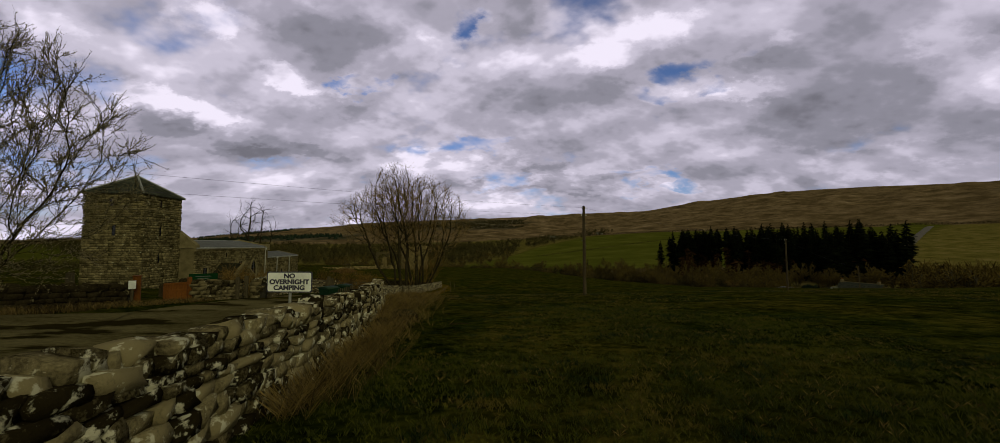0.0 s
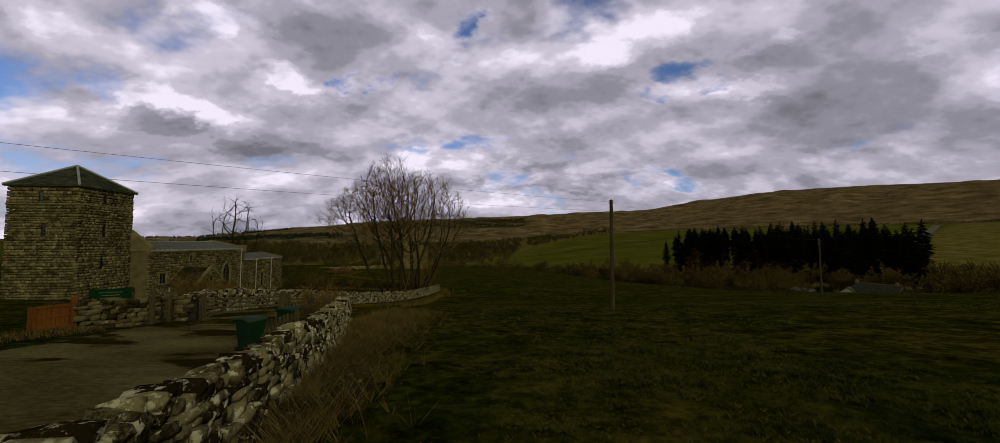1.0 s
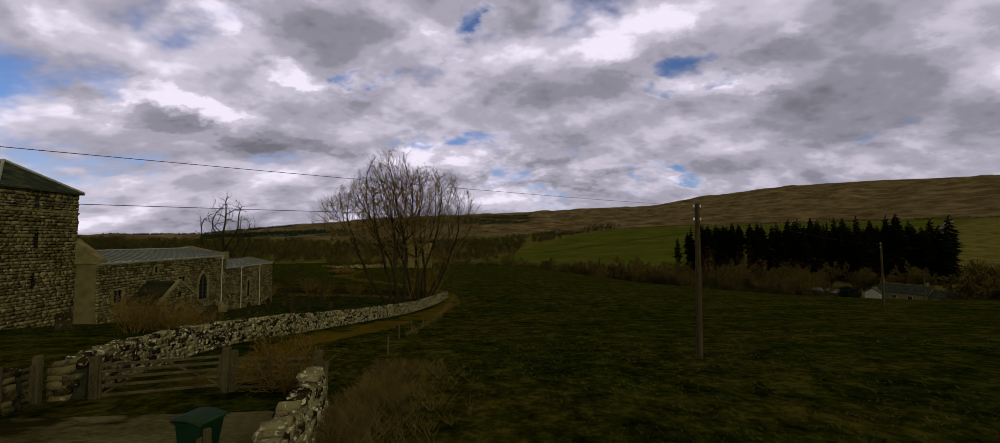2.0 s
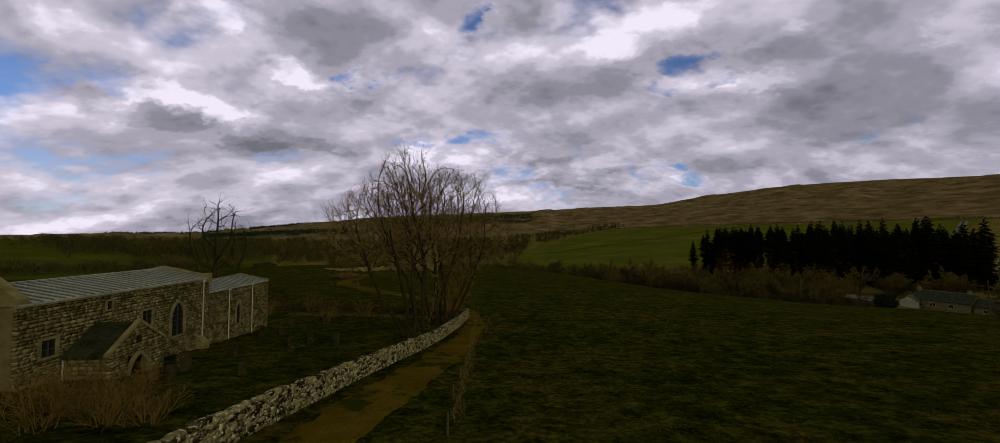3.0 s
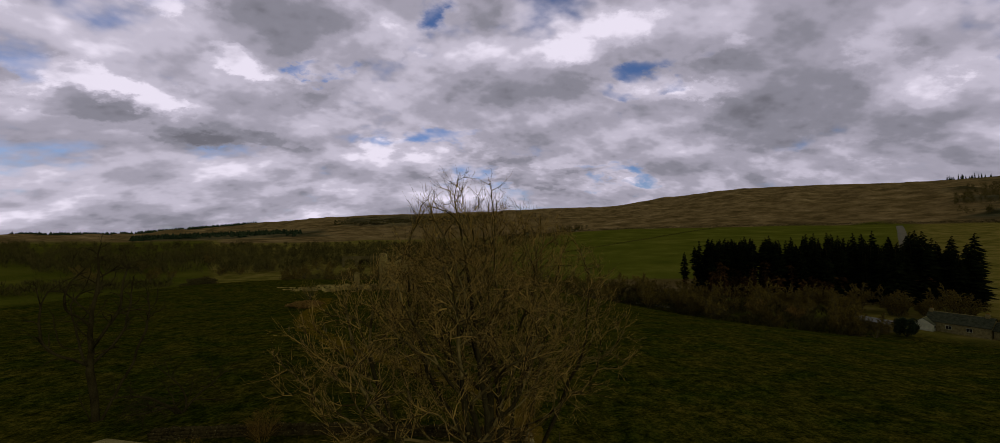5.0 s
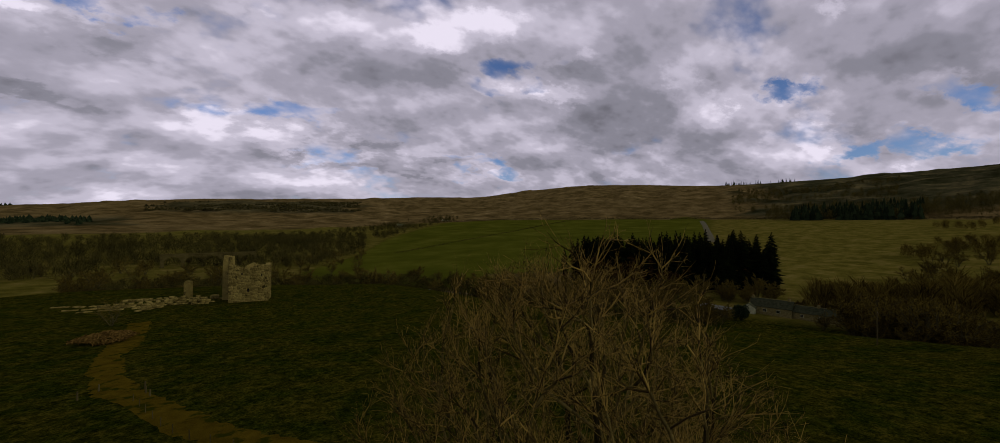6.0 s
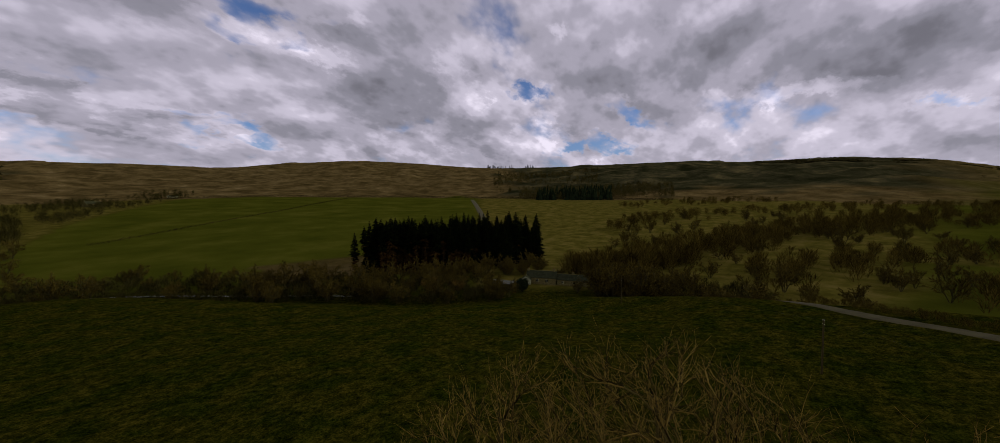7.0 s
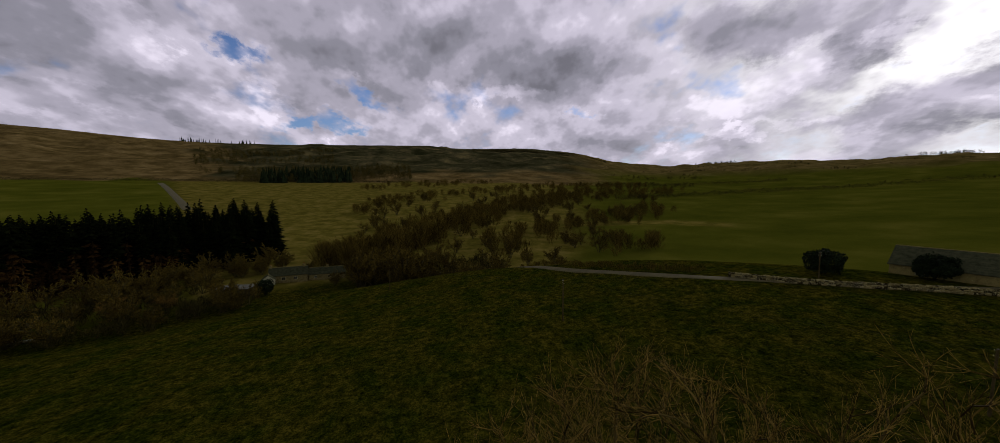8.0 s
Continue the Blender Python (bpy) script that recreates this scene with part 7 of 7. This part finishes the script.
def fir_wood(name, label, spots, seed, mat, wide, high):
    """A far stand of spruces as one mass: each a ragged cone of drooping skirts."""
    rng = np.random.default_rng(seed)
    verts, faces = [], []
    for x, y in spots:
        z, h, r = ground_z(x, y), high * (0.6 + 0.6 * rng.random()), wide * (0.7 + 0.5 * rng.random())
        for lev in range(4):
            t = lev / 4
            i, m = len(verts), 7
            top = z + h * min(1.0, t + 0.42)
            for k in range(m):
                a = 6.283 * (k + rng.random() * 0.7) / m
                rr = r * (1 - t) ** 0.8 * (0.55 + 0.6 * rng.random())
                verts.append((x + math.cos(a) * rr, y + math.sin(a) * rr, z + h * t * 0.86 + h * 0.05 * rng.random() - 0.3))
            verts.append((x, y, top))
            faces += [(i + k, i + (k + 1) % m, i + m) for k in range(m)]
    ob = new(name, mesh_of(name, verts, faces, mat))
    return tagged(ob, label, "wood", kind="stuff")


def wedge(rng, az0, az1, r0, r1, n):
    return [polar(az0 + (az1 - az0) * rng.random(), r0 + (r1 - r0) * rng.random()) for _ in range(n)]


def clumped(spots, scale, seed, floor):
    return [q for q in spots if noise.noise(Vector((q[0] * scale, q[1] * scale, seed))) > floor]


def outside_field(q):
    az, r = math.degrees(math.atan2(q[0] - C0[0], q[1] - C0[1])), math.hypot(q[0] - C0[0], q[1] - C0[1])
    return r > field_edge(az) + 8 and r < field_edge(az) + 420


rng = random.Random(91)
wood("valley_wood", "brown leafless wood along the valley beyond the castle", [q for q in clumped(wedge(rng, -50, 9, 370, 720, 2300), 0.012, 9.0, -0.22) if outside_field(q)], 1, M_VALE, 4.6, 9.5)
wood("valley_wood", "brown leafless wood at the foot of the far field", [q for q in clumped(wedge(rng, -6, 22, 560, 1250, 2300), 0.009, 4.0, -0.12) if outside_field(q)], 2, M_VALE, 4.6, 9)
fir_wood("moor_plantation", "dark heathery plantation on the far hillside", clumped(wedge(rng, -15, 8, 1450, 1900, 1000), 0.004, 2.0, -0.15), 3, M_HEATHER, 7, 7)
fir_wood("moor_plantation", "dark forest belt below the western moor", [polar(a, 1120 + 70 * math.sin((a + 36) * 0.16) + rng.gauss(0, 28)) for a in (-36 + 17 * rng.random() for _ in range(620))], 4, M_FAR_FIR, 6, 11)
fir_wood("skyline_belt", "dark forest belt along the western skyline", [polar(a, 2460 + rng.gauss(0, 30)) for a in (-44 + 20 * rng.random() for _ in range(420))], 16, M_FAR_FIR, 9, 16)
fir_wood("hill_plantation", "dark spruce block on the hillside above the rough pasture", clumped(wedge(rng, 65.5, 76, 905, 1040, 300), 0.02, 1.0, -0.25), 5, M_FAR_FIR, 6.5, 26)
wood("hill_larches", "brown larch wood round the spruce block", wedge(rng, 63, 84, 930, 1150, 520) + clumped(wedge(rng, 59, 74, 1150, 1700, 700), 0.006, 3.0, -0.1), 15, M_LARCH_FAR, 5.5, 15)
fir_wood("hill_plantation", "dark forest on the ridge's shoulder", wedge(rng, 93, 112, 1750, 2450, 1500), 7, M_HEATHER, 9, 4)
wood("valley_scrub", "brown scrub and trees along the side valley's burn", [q for c in range(60) for q in [polar(76 + 44 * ((c * 0.618) % 1) + rng.gauss(0, 1.0), 240 + 620 * ((c * 0.414) % 1) ** 1.2 + rng.gauss(0, 14)) for _ in range(11)]], 8, M_FAR_TWIG, 4.6, 8.5, 120)
wood("valley_trees", "tall leafless trees along the side valley's burn", [polar(70 + 46 * t + rng.gauss(0, 1.6), 215 + 560 * t * t + rng.gauss(0, 16)) for t in (rng.random() for _ in range(230))], 18, M_FAR_TWIG, 5.2, 12, 190)
wood("moor_edge_hedge", "dark line of scrub along the edge of the moor", [polar(a, float(round_knots(a, BEARING, EDGE, 8)) + rng.gauss(0, 9)) for a in np.linspace(18, 84, 520)], 9, M_HEATHER, 3.5, 4.5)
wood("far_hedge", "dark far hedges and shelter belts to the south", [polar(a, 520 + 9 * (a - 112) + rng.gauss(0, 4)) for a in np.linspace(113, 150, 120)] + [polar(a, 860 + 5 * (a - 112) + rng.gauss(0, 6)) for a in np.linspace(112, 133, 90)] + clumped(wedge(rng, 111, 124, 650, 1500, 420), 0.006, 6.0, 0.05) + clumped(wedge(rng, 118, 150, 1300, 1900, 420), 0.005, 6.0, 0.1), 10, M_VALE, 4.4, 6.5)
wood("skyline_clump", "distant clumps of trees on the southern skyline", [polar(126 + rng.gauss(0, 1.4), 2900 + rng.gauss(0, 40)) for _ in range(60)] + [polar(146 + rng.gauss(0, 1.2), 2400 + rng.gauss(0, 40)) for _ in range(50)], 19, M_VALE, 8, 15)
wood("field_hedge", "dark hedges between the western fields", [polar(a, 330 + 1.2 * a + rng.gauss(0, 3)) for a in np.linspace(-90, -34, 220)] + clumped(wedge(rng, -90, -40, 520, 1100, 700), 0.008, 5.0, 0.0), 11, M_VALE, 4.0, 6)
wood("burnside_scrub", "brown undergrowth along the banks of the burn", [polar(a, float(round_knots(a, BEARING, CREST, 6)) + 34 + 44 * rng.random()) for a in np.linspace(-20, 96, 1000)], 12, M_VALE, 2.8, 4.4, 110)
fir_wood("skyline_pines", "thin scattered pines on the skyline", clumped(wedge(rng, 58, 66.5, 2450, 2580, 70), 0.01, 8.0, -0.05), 13, M_FAR_FIR, 3.2, 24)
lane_line = polyline([(150, 86), (118, 73), (98, 58.5), (82, 44.8), (72, 33.8)], 0.7)
wood("lane_hedge", "low dark leafless hedge along the far side of the lane", [(x + 3.4 + rng.gauss(0, 0.4), y - 2.6 + rng.gauss(0, 0.4)) for x, y in lane_line], 20, M_FAR_TWIG, 1.1, 1.9, 90)
wood("field_dyke", "dark line of rushes and wall between two far fields", [(x + rng.gauss(0, 0.8), y + rng.gauss(0, 0.8)) for x, y in polyline([(85, 530), (204, 608), (348, 694), (616, 886)], 1.2)], 14, M_HEATHER, 1.6, 1.7, 40)


def build_burn():
    verts, faces = [], []
    line = [polar(a, float(round_knots(a, BEARING, CREST, 6)) + 46) for a in np.linspace(-20, 47, 60)]
    for k, (x, y) in enumerate(line):
        dx, dy = x - C0[0], y - C0[1]
        n = math.hypot(dx, dy)
        for s in (-1.7, 1.7):
            verts.append((x + dx / n * s, y + dy / n * s, ground_z(x, y) + 0.28))
    faces = [(2 * k, 2 * k + 1, 2 * k + 3, 2 * k + 2) for k in range(len(line) - 1)]
    ob = new("burn", mesh_of("burn", verts, faces, M_WATER, True))
    tagged(ob, "narrow burn with pale rippled water among trees", "stream", kind="structure")


build_burn()


# ---- grass ----
def grass_field(name, label, spots, seed, mat, high, wide, blades, lean=0.5):
    rng = np.random.default_rng(seed)
    p = np.array(spots)
    n = len(p)
    z = height(p[:, 0], p[:, 1])
    allv = []
    for b in range(blades):
        a = rng.random(n) * 6.283
        o = rng.normal(0, wide * 2.2, (n, 2))
        h = high * (0.45 + 0.8 * rng.random(n))
        l = lean * h * (0.3 + rng.random(n))
        w = wide * (0.6 + 0.6 * rng.random(n))
        x, y = p[:, 0] + o[:, 0], p[:, 1] + o[:, 1]
        c, s = np.cos(a), np.sin(a)
        v = np.stack([np.stack([x - s * w, y + c * w, z - 0.03], -1), np.stack([x + s * w, y - c * w, z - 0.03], -1),
                      np.stack([x + c * l * 0.5 + s * w * 0.7, y + s * l * 0.5 - c * w * 0.7, z + h * 0.5], -1), np.stack([x + c * l, y + s * l, z + h], -1)], 1)
        allv.append(v)
    me = quad_mesh(name, np.concatenate(allv).reshape(-1, 3), mat)
    tagged(new(name, me), label, "grass", kind="stuff")


rng = random.Random(17)


def tussock_spots(n, x0, x1, y0, y1, bias=1.0, patch=0.0):
    out = []
    while len(out) < n:
        x, y = x0 + (x1 - x0) * rng.random(), y0 + (y1 - y0) * rng.random() ** bias
        if noise.noise(Vector((x * 0.5, y * 0.5, 2.0))) + 0.5 * noise.noise(Vector((x * 1.7, y * 1.7, 4.0))) > patch - 0.35 * rng.random():
            out.append((x, y))
    return out


def off_wall(spots, gap):
    keep = []
    for x, y in spots:
        wx = np.interp(y, [p[1] for p in WALL_A], [p[0] for p in WALL_A])
        if x > wx + gap:
            keep.append((x, y))
    return keep


grass_field("pasture_grass", "short grazed olive pasture grass", off_wall(tussock_spots(34000, 1, 20, 10.5, 30, 1.7, -0.3), 0.4) + off_wall(tussock_spots(12000, 6, 50, 14, 56, 1.2, -0.2), 0.5), 1, M_GRASS, 0.055, 0.004, 5, 1.1)
dark = []
for x, y in off_wall(tussock_spots(420, 2, 34, 11, 52, 1.3, 0.2), 0.6):
    for k in range(16):
        dark.append((x + rng.gauss(0, 0.22), y + rng.gauss(0, 0.12)))
grass_field("dark_tussocks", "dark green tussocks scattered in the grazed pasture", dark, 7, M_TUSSOCK, 0.11, 0.005, 5, 0.9)
grass_field("dead_grass", "straw-coloured dead grass scattered in the pasture", off_wall(tussock_spots(7000, 2, 40, 11, 50, 1.4, 0.10), 0.5), 2, M_STRAW, 0.06, 0.003, 5, 1.6)
side = []
for k in range(1300):
    y = 15 + 21 * rng.random()
    wx = np.interp(y, [p[1] for p in WALL_A], [p[0] for p in WALL_A])
    side.append((wx + 0.45 + abs(rng.gauss(0, 0.55)) * (0.5 + (y - 14) / 14), y))
for k in range(900):
    y = 31 + 9 * rng.random()
    side.append((0.6 + abs(rng.gauss(0, 1.3)) - (y - 31) * 0.05, y))
for k in range(520):
    y = 23.5 + 11 * rng.random()
    wx = np.interp(y, [p[1] for p in WALL_A], [p[0] for p in WALL_A])
    side.append((wx + 0.34 + abs(rng.gauss(0, 0.28)), y))
grass_field("tall_dead_grass", "tall straw-coloured dead grass along the foot of the wall", side, 3, M_STRAW, 0.46, 0.0035, 7, 0.9)
grass_field("churchyard_grass", "rough green churchyard grass", tussock_spots(6000, -24, -9.5, 46, 95), 4, M_TUSSOCK, 0.13, 0.012, 5, 0.8)
edge = []
for k in range(1500):
    t = rng.random()
    i = rng.randrange(len(WALL_B) - 1)
    a, b = WALL_B[i], WALL_B[i + 1]
    edge.append((a[0] + (b[0] - a[0]) * t - 0.5 - abs(rng.gauss(0, 0.4)), a[1] + (b[1] - a[1]) * t))
for k in range(500):
    edge.append((-1.0 + abs(rng.gauss(0, 0.3)) + 0.0, 50 + 45 * rng.random()))
for k in range(900):
    edge.append((-5 - 24 * rng.random(), 92.4 + rng.gauss(0, 0.6)))
grass_field("rough_grass", "pale rough grass along the churchyard walls", edge, 5, M_STRAW, 0.42, 0.010, 4, 0.7)
edge = [(-8.2 - 1.5 * rng.random() - (33 - y) * 0.25, y) for y in (14 + 18 * rng.random() for _ in range(1600))]
grass_field("verge_grass", "rough dead grass on the track's verge", edge, 6, M_STRAW, 0.25, 0.010, 4, 0.8)


# ---- dry-stone walls, stone by stone ----
dry_stone_wall("wall_roadside", "rough lichened dry-stone wall with upright cope stones", WALL_A, 1.22, 0.62, 0.29, 11, 300, (1, -1), (13.5, 22.5))
dry_stone_wall("wall_churchyard", "long lichened dry-stone churchyard wall", WALL_B, 1.18, 0.6, 0.30, 12, 0, (1, -1))
dry_stone_wall("wall_gateside", "short dry-stone wall between the gates", WALL_C, 1.1, 0.6, 0.34, 13, 0, mat=M_OLD_WALL)
dry_stone_wall("wall_track", "low dry-stone churchyard wall along the track", WALL_D, 1.05, 0.6, 0.32, 14, 0, mat=M_OLD_WALL)
dry_stone_wall("wall_track_west", "low dry-stone churchyard wall along the track", WALL_E, 0.85, 0.6, 0.36, 15, 0, mat=M_GRAVE)
dry_stone_wall("wall_north", "low dark dry-stone wall closing the churchyard", WALL_F, 0.85, 0.6, 0.42, 16, 0, mat=M_GRAVE)
dry_stone_wall("wall_lane", "low lichened dry-stone wall along the lane", FAR_WALL, 1.0, 0.7, 0.7, 17, 0)
